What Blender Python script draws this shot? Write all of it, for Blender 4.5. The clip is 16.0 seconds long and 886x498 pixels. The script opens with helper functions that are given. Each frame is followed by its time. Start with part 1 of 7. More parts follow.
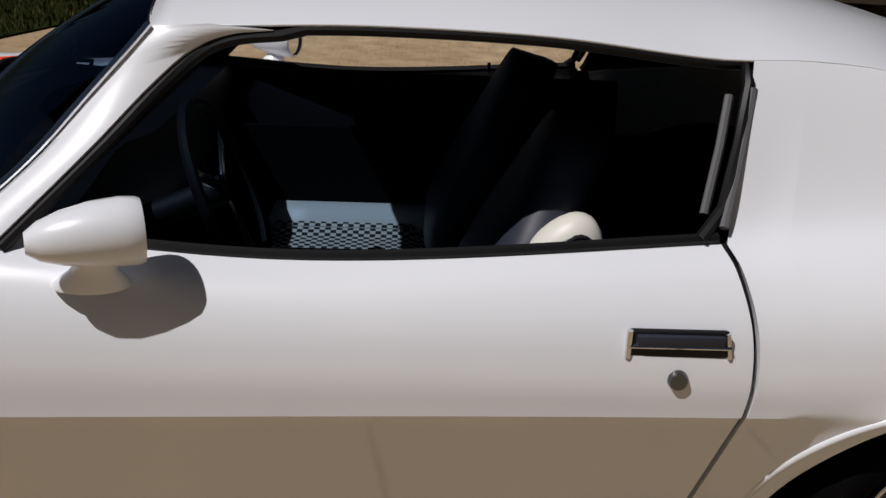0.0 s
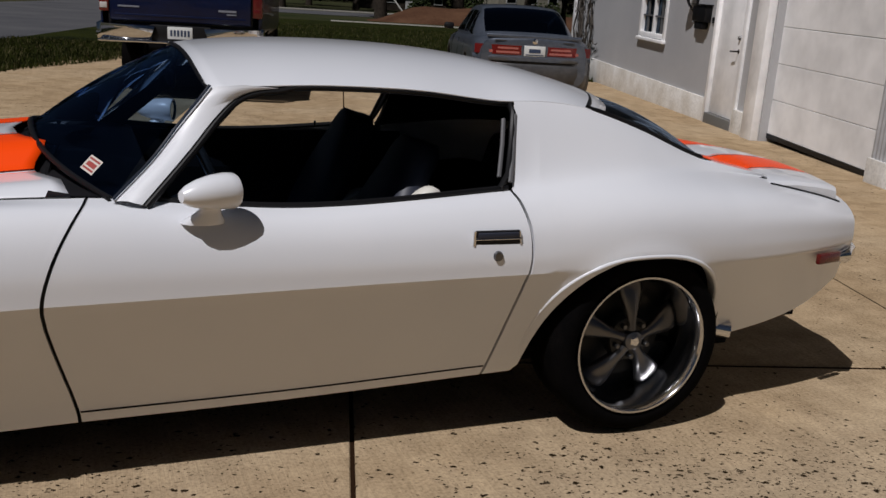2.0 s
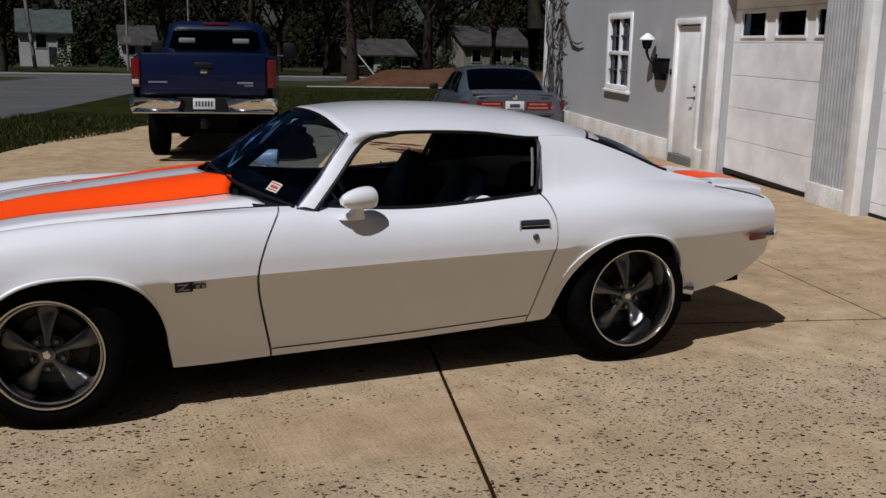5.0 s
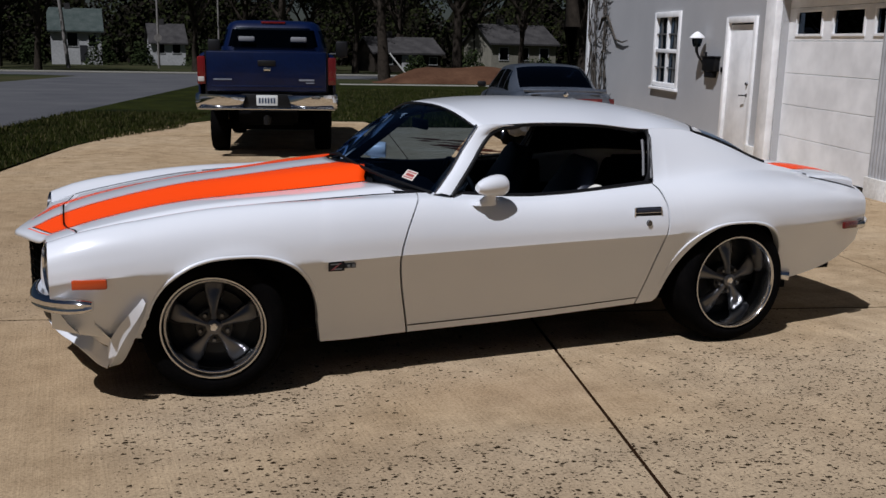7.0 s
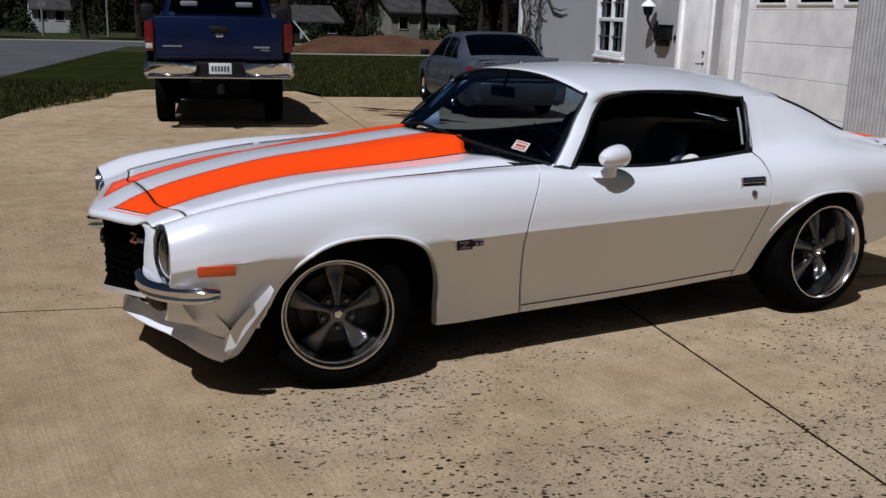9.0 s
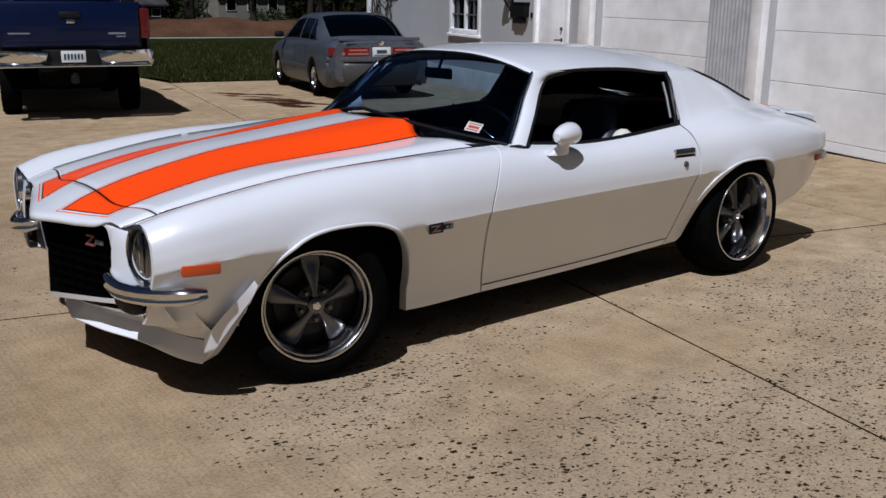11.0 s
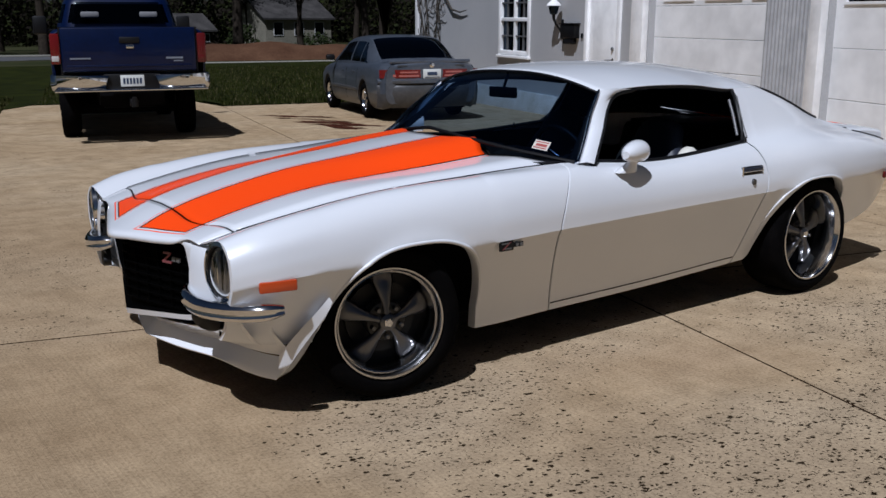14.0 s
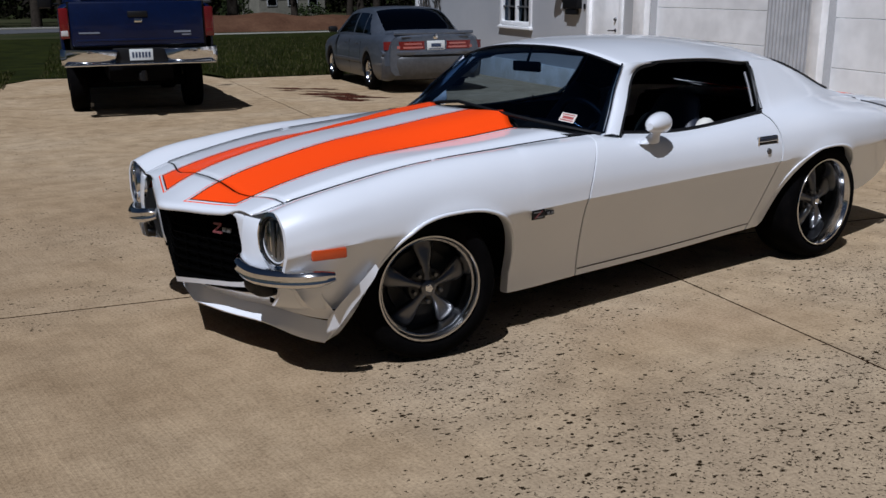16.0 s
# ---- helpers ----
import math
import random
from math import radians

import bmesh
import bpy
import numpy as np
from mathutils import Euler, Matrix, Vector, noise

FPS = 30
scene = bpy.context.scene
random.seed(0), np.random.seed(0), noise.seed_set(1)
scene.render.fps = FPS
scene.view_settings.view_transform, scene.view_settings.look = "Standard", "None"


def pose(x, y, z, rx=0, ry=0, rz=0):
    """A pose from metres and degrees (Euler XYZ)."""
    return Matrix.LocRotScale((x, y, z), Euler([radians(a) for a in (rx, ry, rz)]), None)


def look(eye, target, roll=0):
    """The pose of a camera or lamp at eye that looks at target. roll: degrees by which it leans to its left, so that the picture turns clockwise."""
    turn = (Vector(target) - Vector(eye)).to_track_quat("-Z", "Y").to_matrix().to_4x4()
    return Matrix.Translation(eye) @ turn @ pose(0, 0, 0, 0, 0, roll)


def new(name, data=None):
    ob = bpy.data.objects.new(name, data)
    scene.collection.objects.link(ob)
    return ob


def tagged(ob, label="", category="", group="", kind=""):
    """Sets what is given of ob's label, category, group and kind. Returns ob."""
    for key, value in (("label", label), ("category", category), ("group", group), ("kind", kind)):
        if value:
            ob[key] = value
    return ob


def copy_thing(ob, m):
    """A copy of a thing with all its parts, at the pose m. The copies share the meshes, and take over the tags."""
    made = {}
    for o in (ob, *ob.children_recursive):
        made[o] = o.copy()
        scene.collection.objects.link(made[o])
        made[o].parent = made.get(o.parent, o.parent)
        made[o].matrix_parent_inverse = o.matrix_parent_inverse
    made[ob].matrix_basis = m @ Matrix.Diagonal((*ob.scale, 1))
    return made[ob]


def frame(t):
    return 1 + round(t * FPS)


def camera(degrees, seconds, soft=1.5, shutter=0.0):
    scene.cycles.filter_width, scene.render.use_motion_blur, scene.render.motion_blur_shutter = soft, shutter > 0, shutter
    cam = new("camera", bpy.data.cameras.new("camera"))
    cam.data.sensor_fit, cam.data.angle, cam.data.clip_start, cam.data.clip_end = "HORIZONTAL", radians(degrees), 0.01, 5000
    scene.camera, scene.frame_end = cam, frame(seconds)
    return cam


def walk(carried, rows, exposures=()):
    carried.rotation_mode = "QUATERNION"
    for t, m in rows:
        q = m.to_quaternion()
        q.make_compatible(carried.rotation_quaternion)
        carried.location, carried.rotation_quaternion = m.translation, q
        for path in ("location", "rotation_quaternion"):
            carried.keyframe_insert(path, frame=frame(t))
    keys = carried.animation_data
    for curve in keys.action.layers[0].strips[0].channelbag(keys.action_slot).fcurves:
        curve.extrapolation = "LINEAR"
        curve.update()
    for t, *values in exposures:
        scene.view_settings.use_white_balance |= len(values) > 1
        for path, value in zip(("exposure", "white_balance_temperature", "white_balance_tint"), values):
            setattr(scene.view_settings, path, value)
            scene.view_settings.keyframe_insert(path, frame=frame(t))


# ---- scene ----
cam = camera(49.3, 16.0)
PATH = [
    (0, (0.384, -2.232, 1.39), (0.443, -0.362, 0.682), 2.2),
    (0.5, (0.138, -2.575, 1.458), (0.511, -0.731, 0.779), 3.7),
    (1, (-0.087, -2.94, 1.434), (0.468, -1.106, 0.861), 3.9),
    (1.5, (-0.27, -3.266, 1.446), (0.377, -1.45, 0.913), 4.1),
    (2, (-0.417, -3.562, 1.45), (0.283, -1.757, 0.948), 3.4),
    (2.5, (-0.563, -3.822, 1.463), (0.171, -2.022, 0.989), 2.8),
    (3, (-0.732, -4.059, 1.478), (0.024, -2.261, 1.031), 2.4),
    (5.5, (-1.5, -4.965, 1.494), (-0.746, -3.152, 1.113), 0.8),
    (6, (-1.674, -4.991, 1.493), (-0.926, -3.175, 1.112), 1.0),
    (6.5, (-1.795, -5.015, 1.487), (-1.066, -3.192, 1.106), 1.0),
    (7, (-1.909, -4.999, 1.481), (-1.196, -3.171, 1.093), 0.9),
    (7.5, (-2.126, -4.897, 1.471), (-1.394, -3.078, 1.075), 1.2),
    (8, (-2.355, -4.708, 1.451), (-1.584, -2.907, 1.047), 1.8),
    (8.5, (-2.553, -4.504, 1.442), (-1.727, -2.732, 1.02), 1.9),
    (9, (-2.716, -4.334, 1.434), (-1.808, -2.608, 0.99), 1.2),
    (9.5, (-2.857, -4.219, 1.438), (-1.859, -2.55, 0.971), 0.5),
    (12, (-3.257, -3.999, 1.443), (-2.026, -2.492, 0.981), 0.6),
    (12.5, (-3.26, -3.991, 1.44), (-2.026, -2.481, 0.996), 0.7),
    (13, (-3.259, -3.982, 1.439), (-2.023, -2.469, 1.01), 0.8),
    (13.5, (-3.249, -3.96, 1.432), (-2.031, -2.431, 1.007), 0.8),
    (14, (-3.269, -3.984, 1.428), (-2.153, -2.383, 0.992), -0.4),
    (14.5, (-3.324, -4.006, 1.43), (-2.296, -2.354, 0.967), -1.0),
    (15, (-3.418, -4.013, 1.44), (-2.371, -2.379, 0.954), -0.7),
    (15.5, (-3.486, -4.017, 1.454), (-2.402, -2.411, 0.959), -0.8),
    (16, (-3.527, -4.047, 1.467), (-2.411, -2.464, 0.972), -0.8),
]
walk(cam, [(t, look(e, g, r)) for t, e, g, r in PATH], exposures=[(0, -0.17, 6450, 13), (0.5, -0.32, 6200, 13), (3, -0.20, 6350, 14), (5.5, -0.06, 6050, 13), (9.5, 0.0, 5800, 13), (16, -0.07, 5560, 12)])

# ---- world, sun ----
world = bpy.data.worlds.new("sky")
scene.world = world
world.use_nodes = True
SUN_WAY = Vector((0.52, 0.36, -1.0)).normalized()
nt = world.node_tree
sky = nt.nodes.new("ShaderNodeTexSky")
sky.sky_type = "NISHITA"
sky.sun_disc = False
sky.sun_elevation = math.asin(-SUN_WAY.z)
sky.sun_rotation = math.atan2(-SUN_WAY.x, -SUN_WAY.y)
nt.links.new(sky.outputs[0], nt.nodes["Background"].inputs[0])
nt.nodes["Background"].inputs[1].default_value = 0.010
sun = new("sun", bpy.data.lights.new("sun", "SUN"))
sun.data.energy = 3.65
sun.data.angle = radians(0.5)
sun.data.color = (1.0, 0.975, 0.95)
sun.matrix_world = look((0, 0, 30), Vector((0, 0, 30)) + SUN_WAY)
scene.view_settings.exposure = 0.0


# ---- materials ----
def mat(name, color, rough=0.5, metal=0.0, coat=0.0, spec=0.5):
    m = bpy.data.materials.new(name)
    m.use_nodes = True
    b = m.node_tree.nodes["Principled BSDF"]
    b.inputs["Base Color"].default_value = (*color, 1)
    b.inputs["Roughness"].default_value = rough
    b.inputs["Metallic"].default_value = metal
    b.inputs["Coat Weight"].default_value = coat
    b.inputs["Coat Roughness"].default_value = 0.03
    b.inputs["Specular IOR Level"].default_value = spec
    return m


def bsdf(m):
    return m.node_tree.nodes["Principled BSDF"]


def node(m, kind, **inputs):
    n = m.node_tree.nodes.new(kind)
    for k, v in inputs.items():
        n.inputs[k.replace("_", " ")].default_value = v
    return n


def link(m, a, b):
    m.node_tree.links.new(a, b)


def ramp(m, src, stops):
    r = m.node_tree.nodes.new("ShaderNodeValToRGB")
    el = r.color_ramp.elements
    while len(el) < len(stops):
        el.new(0.5)
    for e, (p, c) in zip(el, stops):
        e.position = p
        e.color = (*c, 1) if len(c) == 3 else c
    link(m, src, r.inputs[0])
    return r.outputs[0]


def coords(m, scale=(1, 1, 1), space="Object", rot=(0, 0, 0)):
    tc = m.node_tree.nodes.new("ShaderNodeTexCoord")
    mp = m.node_tree.nodes.new("ShaderNodeMapping")
    mp.inputs["Scale"].default_value = scale
    mp.inputs["Rotation"].default_value = rot
    link(m, tc.outputs[space], mp.inputs[0])
    return mp.outputs[0]


def noise_tex(m, vec, scale, detail=4.0, rough=0.6):
    n = node(m, "ShaderNodeTexNoise", Scale=scale, Detail=detail, Roughness=rough)
    link(m, vec, n.inputs["Vector"])
    return n.outputs["Fac"]


def mixc(m, fac, a, b, mode="MIX"):
    x = m.node_tree.nodes.new("ShaderNodeMix")
    x.data_type = "RGBA"
    x.blend_type = mode
    for sock, val in ((0, fac), (6, a), (7, b)):
        if isinstance(val, (int, float)):
            x.inputs[sock].default_value = val
        elif isinstance(val, tuple):
            x.inputs[sock].default_value = (*val, 1)
        else:
            link(m, val, x.inputs[sock])
    return x.outputs[2]


def bump(m, src, strength=0.3, dist=0.01):
    b = node(m, "ShaderNodeBump", Strength=strength, Distance=dist)
    link(m, src, b.inputs["Height"])
    link(m, b.outputs[0], bsdf(m).inputs["Normal"])


def varied(m, scale, c1, c2, bumps=0.0, dist=0.01, space="Object", squash=(1, 1, 1), fine=None):
    """Colour drifting between two tones at one scale, with grain at eight times that scale."""
    v = coords(m, squash, space)
    a = noise_tex(m, v, scale, 5.0)
    g = noise_tex(m, v, fine or scale * 8, 3.0)
    col = ramp(m, a, [(0.3, c1), (0.7, c2)])
    grain = ramp(m, g, [(0.3, (0.82, 0.82, 0.82)), (0.7, (1.08, 1.08, 1.08))])
    link(m, mixc(m, 1.0, col, grain, "MULTIPLY"), bsdf(m).inputs["Base Color"])
    if bumps:
        bump(m, g, bumps, dist)
    return m


PAINT = mat("white_paint", (0.80, 0.80, 0.79), 0.30, coat=0.8)
link(PAINT, ramp(PAINT, noise_tex(PAINT, coords(PAINT), 1.4, 3.0), [(0.3, (0.755, 0.775, 0.815)), (0.7, (0.80, 0.815, 0.845))]), bsdf(PAINT).inputs["Base Color"])
ORANGE = mat("orange_paint", (1.0, 0.072, 0.0), 0.4, coat=0.1, spec=0.3)
PINLINE = mat("dark_red_pinstripe", (0.060, 0.004, 0.003), 0.5, spec=0.2)
CHROME = mat("chrome", (0.75, 0.76, 0.78), 0.08, 1.0)
REFLECT = mat("silvered_reflector", (0.85, 0.86, 0.88), 0.28, 0.8)
TRIM = mat("bright_trim", (0.6, 0.61, 0.63), 0.18, 1.0)
POLISH = mat("polished_alloy", (0.62, 0.62, 0.63), 0.12, 1.0)
GUN = mat("gunmetal_spoke", (0.15, 0.15, 0.155), 0.32, 0.95)
BLACK = mat("black_trim", (0.005, 0.005, 0.006), 0.5, spec=0.3)
VINYL = mat("black_vinyl", (0.010, 0.010, 0.012), 0.6, spec=0.25)
varied(VINYL, 9, (0.004, 0.004, 0.005), (0.008, 0.008, 0.010), 0.15, 0.001, fine=300)
CARPET = mat("black_carpet", (0.004, 0.004, 0.005), 0.95, spec=0.1)
BLUEVINYL = mat("dark_blue_grey_vinyl", (0.020, 0.024, 0.040), 0.5)
SEATWHITE = mat("white_vinyl", (0.72, 0.70, 0.63), 0.45)
RUBBER = mat("tyre_rubber", (0.006, 0.006, 0.006), 0.9, spec=0.03)
varied(RUBBER, 12, (0.002, 0.002, 0.0022), (0.0045, 0.004, 0.004), 0.2, 0.002)
AMBER = mat("amber_lens", (0.48, 0.060, 0.008), 0.2, coat=0.5)
REDLENS = mat("red_lens", (0.14, 0.006, 0.006), 0.2, coat=0.5)
DARKRED = mat("dark_red_lens", (0.10, 0.006, 0.006), 0.25, coat=0.5)
CLEARLENS = mat("pale_lens", (0.55, 0.52, 0.5), 0.15, coat=0.5)


def houndstooth():
    m = mat("houndstooth_cloth", (0.5, 0.5, 0.5), 0.9)
    v = coords(m, (60, 60, 60))
    ch = node(m, "ShaderNodeTexChecker", Scale=1.0)
    ch.inputs["Color1"].default_value = (0.70, 0.66, 0.55, 1)
    ch.inputs["Color2"].default_value = (0.015, 0.014, 0.013, 1)
    link(m, v, ch.inputs["Vector"])
    link(m, ch.outputs[0], bsdf(m).inputs["Base Color"])
    return m


CLOTH = houndstooth()


def glass(name, tint, rough=0.0, gain=(1.0, 1.0, 1.0)):
    """Clear or tinted pane: see-through, with the gloss of glass over it, coloured by gain."""
    m = bpy.data.materials.new(name)
    m.use_nodes = True
    t = m.node_tree
    t.nodes.remove(t.nodes["Principled BSDF"])
    tr = t.nodes.new("ShaderNodeBsdfTransparent")
    tr.inputs[0].default_value = (*tint, 1)
    gl = t.nodes.new("ShaderNodeBsdfGlossy")
    gl.inputs["Roughness"].default_value = rough
    gl.inputs["Color"].default_value = (*gain, 1)
    fr = t.nodes.new("ShaderNodeFresnel")
    fr.inputs["IOR"].default_value = 1.52
    mx = t.nodes.new("ShaderNodeMixShader")
    t.links.new(fr.outputs[0], mx.inputs[0])
    t.links.new(tr.outputs[0], mx.inputs[1])
    t.links.new(gl.outputs[0], mx.inputs[2])
    t.links.new(mx.outputs[0], t.nodes["Material Output"].inputs[0])
    return m


# besides the tint, a blue sky's reflection is put into the gloss colour
GLASS = glass("tinted_glass", (0.22, 0.32, 0.46), 0.0, (0.26, 0.38, 0.60))
LENSGLASS = glass("lens_glass", (0.9, 0.9, 0.9))
DARKGLASS = glass("dark_glass", (0.10, 0.12, 0.13), 0.0, (0.30, 0.40, 0.55))


# ---- geometry helpers ----
class Geo:
    """Vertices and faces gathered for one mesh."""

    def __init__(self):
        self.v, self.f, self.m = [], [], []

    def add(self, verts, faces, mi=0, M=None):
        o = len(self.v)
        self.v += [tuple(M @ Vector(p)) if M else tuple(p) for p in verts]
        self.f += [tuple(i + o for i in f) for f in faces]
        self.m += [mi] * len(faces)
        return self

    def grid(self, rows, mi=0, M=None, wrap=False, mats=None, flip=False):
        n, k = len(rows), len(rows[0])
        fs, ms = [], []
        for i in range(n - 1):
            for j in range(k if wrap else k - 1):
                a, b = i * k + j, i * k + (j + 1) % k
                q = (a, b, b + k, a + k)
                fs.append(q[::-1] if flip else q)
                ms.append(mats(i, j) if mats else mi)
        o = len(self.m)
        self.add([p for r in rows for p in r], fs, mi, M)
        self.m[o:] = ms
        return self

    def box(self, x0, x1, y0, y1, z0, z1, c=0.0, mi=0, M=None):
        """A box, its edges chamfered by c."""
        xs, ys, zs = (x0, x1), (y0, y1), (z0, z1)
        if c <= 0:
            vs = [(x, y, z) for x in xs for y in ys for z in zs]
            fs = [(0, 1, 3, 2), (4, 6, 7, 5), (0, 4, 5, 1), (2, 3, 7, 6), (0, 2, 6, 4), (1, 5, 7, 3)]
            return self.add(vs, fs, mi, M)
        bm = bmesh.new()
        bmesh.ops.create_cube(bm, size=1)
        for v in bm.verts:
            v.co = (xs[v.co.x > 0], ys[v.co.y > 0], zs[v.co.z > 0])
        bmesh.ops.bevel(bm, geom=bm.edges[:], offset=c, segments=2, profile=0.5, affect="EDGES")
        bm.verts.index_update()
        self.add([v.co[:] for v in bm.verts], [[v.index for v in f.verts] for f in bm.faces], mi, M)
        bm.free()
        return self

    def lathe(self, prof, n=32, mi=0, M=None, mats=None, closed=False):
        """Profile of (radius, height) turned about z."""
        rows = [[(r * math.cos(2 * math.pi * j / n), r * math.sin(2 * math.pi * j / n), h) for j in range(n)] for r, h in prof]
        if closed:
            rows.append(rows[0])
        return self.grid(rows, mi, M, wrap=True, mats=mats)

    def tube(self, path, r, n=10, mi=0, M=None, caps=True, flat=1.0):
        """Round bar along a path; r may be a list."""
        P = [Vector(p) for p in path]
        rows = []
        for i, p in enumerate(P):
            d = (P[min(i + 1, len(P) - 1)] - P[max(i - 1, 0)]).normalized()
            a = d.cross(Vector((0, 0, 1)))
            if a.length < 1e-3:
                a = d.cross(Vector((1, 0, 0)))
            a.normalize()
            b = a.cross(d)
            rr = r[i] if isinstance(r, (list, tuple)) else r
            rows.append([tuple(p + a * (rr * math.cos(2 * math.pi * j / n)) + b * (rr * flat * math.sin(2 * math.pi * j / n))) for j in range(n)])
        o = len(self.v)
        self.grid(rows, mi, M, wrap=True)
        if caps:
            self.f += [tuple(o + j for j in range(n))[::-1], tuple(o + (len(rows) - 1) * n + j for j in range(n))]
            self.m += [mi, mi]
        return self

    def prism(self, poly, axis, lo, hi, mi=0, M=None):
        """Polygon in the two other axes, drawn out along one axis."""
        def at(p, h):
            return {"x": (h, p[0], p[1]), "y": (p[0], h, p[1]), "z": (p[0], p[1], h)}[axis]
        n = len(poly)
        vs = [at(p, lo) for p in poly] + [at(p, hi) for p in poly]
        fs = [tuple(range(n)), tuple(range(2 * n - 1, n - 1, -1))] + [(i, i + n, (i + 1) % n + n, (i + 1) % n) for i in range(n)]
        return self.add(vs, fs, mi, M)


def make(name, geo, mats, parent=None, label="", smooth=40, weld=False, solid=0.0, recalc=True):
    """One mesh object out of a Geo, under parent if given."""
    me = bpy.data.meshes.new(name)
    me.from_pydata(geo.v, [], geo.f)
    for m in mats if isinstance(mats, (list, tuple)) else [mats]:
        me.materials.append(m)
    for p, i in zip(me.polygons, geo.m):
        p.material_index = i
    if weld or recalc:
        bm = bmesh.new()
        bm.from_mesh(me)
        if weld:
            bmesh.ops.remove_doubles(bm, verts=bm.verts, dist=1e-4)
        if recalc:
            bmesh.ops.recalc_face_normals(bm, faces=bm.faces)
        bm.to_mesh(me)
        bm.free()
    if smooth:
        me.shade_smooth()
        me.set_sharp_from_angle(angle=radians(smooth))
    ob = new(name, me)
    if parent:
        ob.parent = parent
    if solid:
        s = ob.modifiers.new("thickness", "SOLIDIFY")
        s.thickness, s.offset = solid, 0.0
    if label:
        tagged(ob, label)
    return ob


def thing(name, label, category, m=None, group="", kind=""):
    e = new(name)
    e.empty_display_size = 0.2
    if m is not None:
        e.matrix_world = m
    return tagged(e, label, category, group, kind)


def lerp(a, b, t):
    return a + (b - a) * t


def smooth01(t):
    t = min(1.0, max(0.0, t))
    return t * t * (3 - 2 * t)


def curve1(pts, x):
    """Smooth curve through (x, value...) rows, Catmull-Rom with end clamping."""
    n = len(pts)
    if x <= pts[0][0]:
        return list(pts[0][1:])
    if x >= pts[-1][0]:
        return list(pts[-1][1:])
    i = max(j for j in range(n - 1) if pts[j][0] <= x)
    p0, p1, p2, p3 = pts[max(i - 1, 0)], pts[i], pts[i + 1], pts[min(i + 2, n - 1)]
    h = p2[0] - p1[0]
    t = (x - p1[0]) / h
    out = []
    for k in range(1, len(p1)):
        m1 = (p2[k] - p0[k]) / (p2[0] - p0[0]) * h
        m2 = (p3[k] - p1[k]) / (p3[0] - p1[0]) * h
        out.append((2 * t**3 - 3 * t**2 + 1) * p1[k] + (t**3 - 2 * t**2 + t) * m1 + (3 * t**2 - 2 * t**3) * p2[k] + (t**3 - t**2) * m2)
    return out


def poly_curve(pts, n):
    """n points evenly by index along a smooth curve through points of any dimension."""
    rows = [(i, *p) for i, p in enumerate(pts)]
    return [curve1(rows, i * (len(pts) - 1) / (n - 1)) for i in range(n)]

# ---- the white coupe ----
# cross-sections: x, then (half width, height) from rocker to top seam
SECT = [
    (-2.040, 0.765, 0.350, 0.810, 0.400, 0.876, 0.522, 0.888, 0.548, 0.890, 0.605, 0.872, 0.662, 0.795, 0.706, 0.620, 0.668),
    (-1.850, 0.790, 0.300, 0.840, 0.375, 0.932, 0.553, 0.948, 0.579, 0.943, 0.645, 0.918, 0.716, 0.835, 0.764, 0.660, 0.722),
    (-1.370, 0.784, 0.240, 0.830, 0.350, 0.946, 0.560, 0.962, 0.589, 0.953, 0.680, 0.918, 0.772, 0.832, 0.832, 0.700, 0.804),
    (-0.900, 0.772, 0.182, 0.808, 0.300, 0.935, 0.566, 0.952, 0.592, 0.947, 0.690, 0.914, 0.786, 0.845, 0.848, 0.730, 0.838),
    (-0.420, 0.765, 0.187, 0.800, 0.300, 0.922, 0.574, 0.938, 0.600, 0.936, 0.690, 0.912, 0.776, 0.865, 0.838, 0.790, 0.862),
    (0.200, 0.762, 0.200, 0.797, 0.300, 0.906, 0.583, 0.922, 0.610, 0.921, 0.680, 0.902, 0.752, 0.865, 0.803, 0.812, 0.830),
    (0.850, 0.762, 0.228, 0.795, 0.310, 0.894, 0.590, 0.909, 0.617, 0.909, 0.680, 0.889, 0.762, 0.845, 0.828, 0.790, 0.868),
    (1.370, 0.761, 0.250, 0.800, 0.340, 0.899, 0.590, 0.915, 0.619, 0.919, 0.690, 0.900, 0.783, 0.845, 0.852, 0.750, 0.905),
    (1.900, 0.707, 0.290, 0.743, 0.380, 0.838, 0.590, 0.854, 0.620, 0.856, 0.690, 0.838, 0.770, 0.768, 0.835, 0.615, 0.880),
    (2.200, 0.698, 0.370, 0.723, 0.450, 0.774, 0.600, 0.787, 0.625, 0.788, 0.680, 0.773, 0.745, 0.708, 0.797, 0.585, 0.832),
    (2.440, 0.650, 0.500, 0.665, 0.550, 0.695, 0.620, 0.702, 0.635, 0.700, 0.670, 0.690, 0.715, 0.640, 0.757, 0.550, 0.788),
]


def section(x, n=36):
    """The side's outline at x, rocker to top seam, as (half width, height); the crease at key 3 stays sharp."""
    k = curve1(SECT, x)
    P = [(k[2 * i], k[2 * i + 1]) for i in range(8)]
    lo = poly_curve(P[:4], n // 3 + 1)
    hi = poly_curve(P[3:], n - n // 3)
    return lo + hi[1:]


def arch(x, c, half, top, base, nl, nr):
    t = (x - c) / half
    if abs(t) >= 1:
        return None
    n = nl if t < 0 else nr
    return base + (top - base) * (1 - abs(t) ** n) ** (1 / n)


def arch_front(x):
    return arch(x, -1.262, 0.385, 0.640, 0.22, 2.6, 2.5)


def arch_rear(x):
    return arch(x, 1.345, 0.400, 0.660, 0.22, 2.4, 2.6)


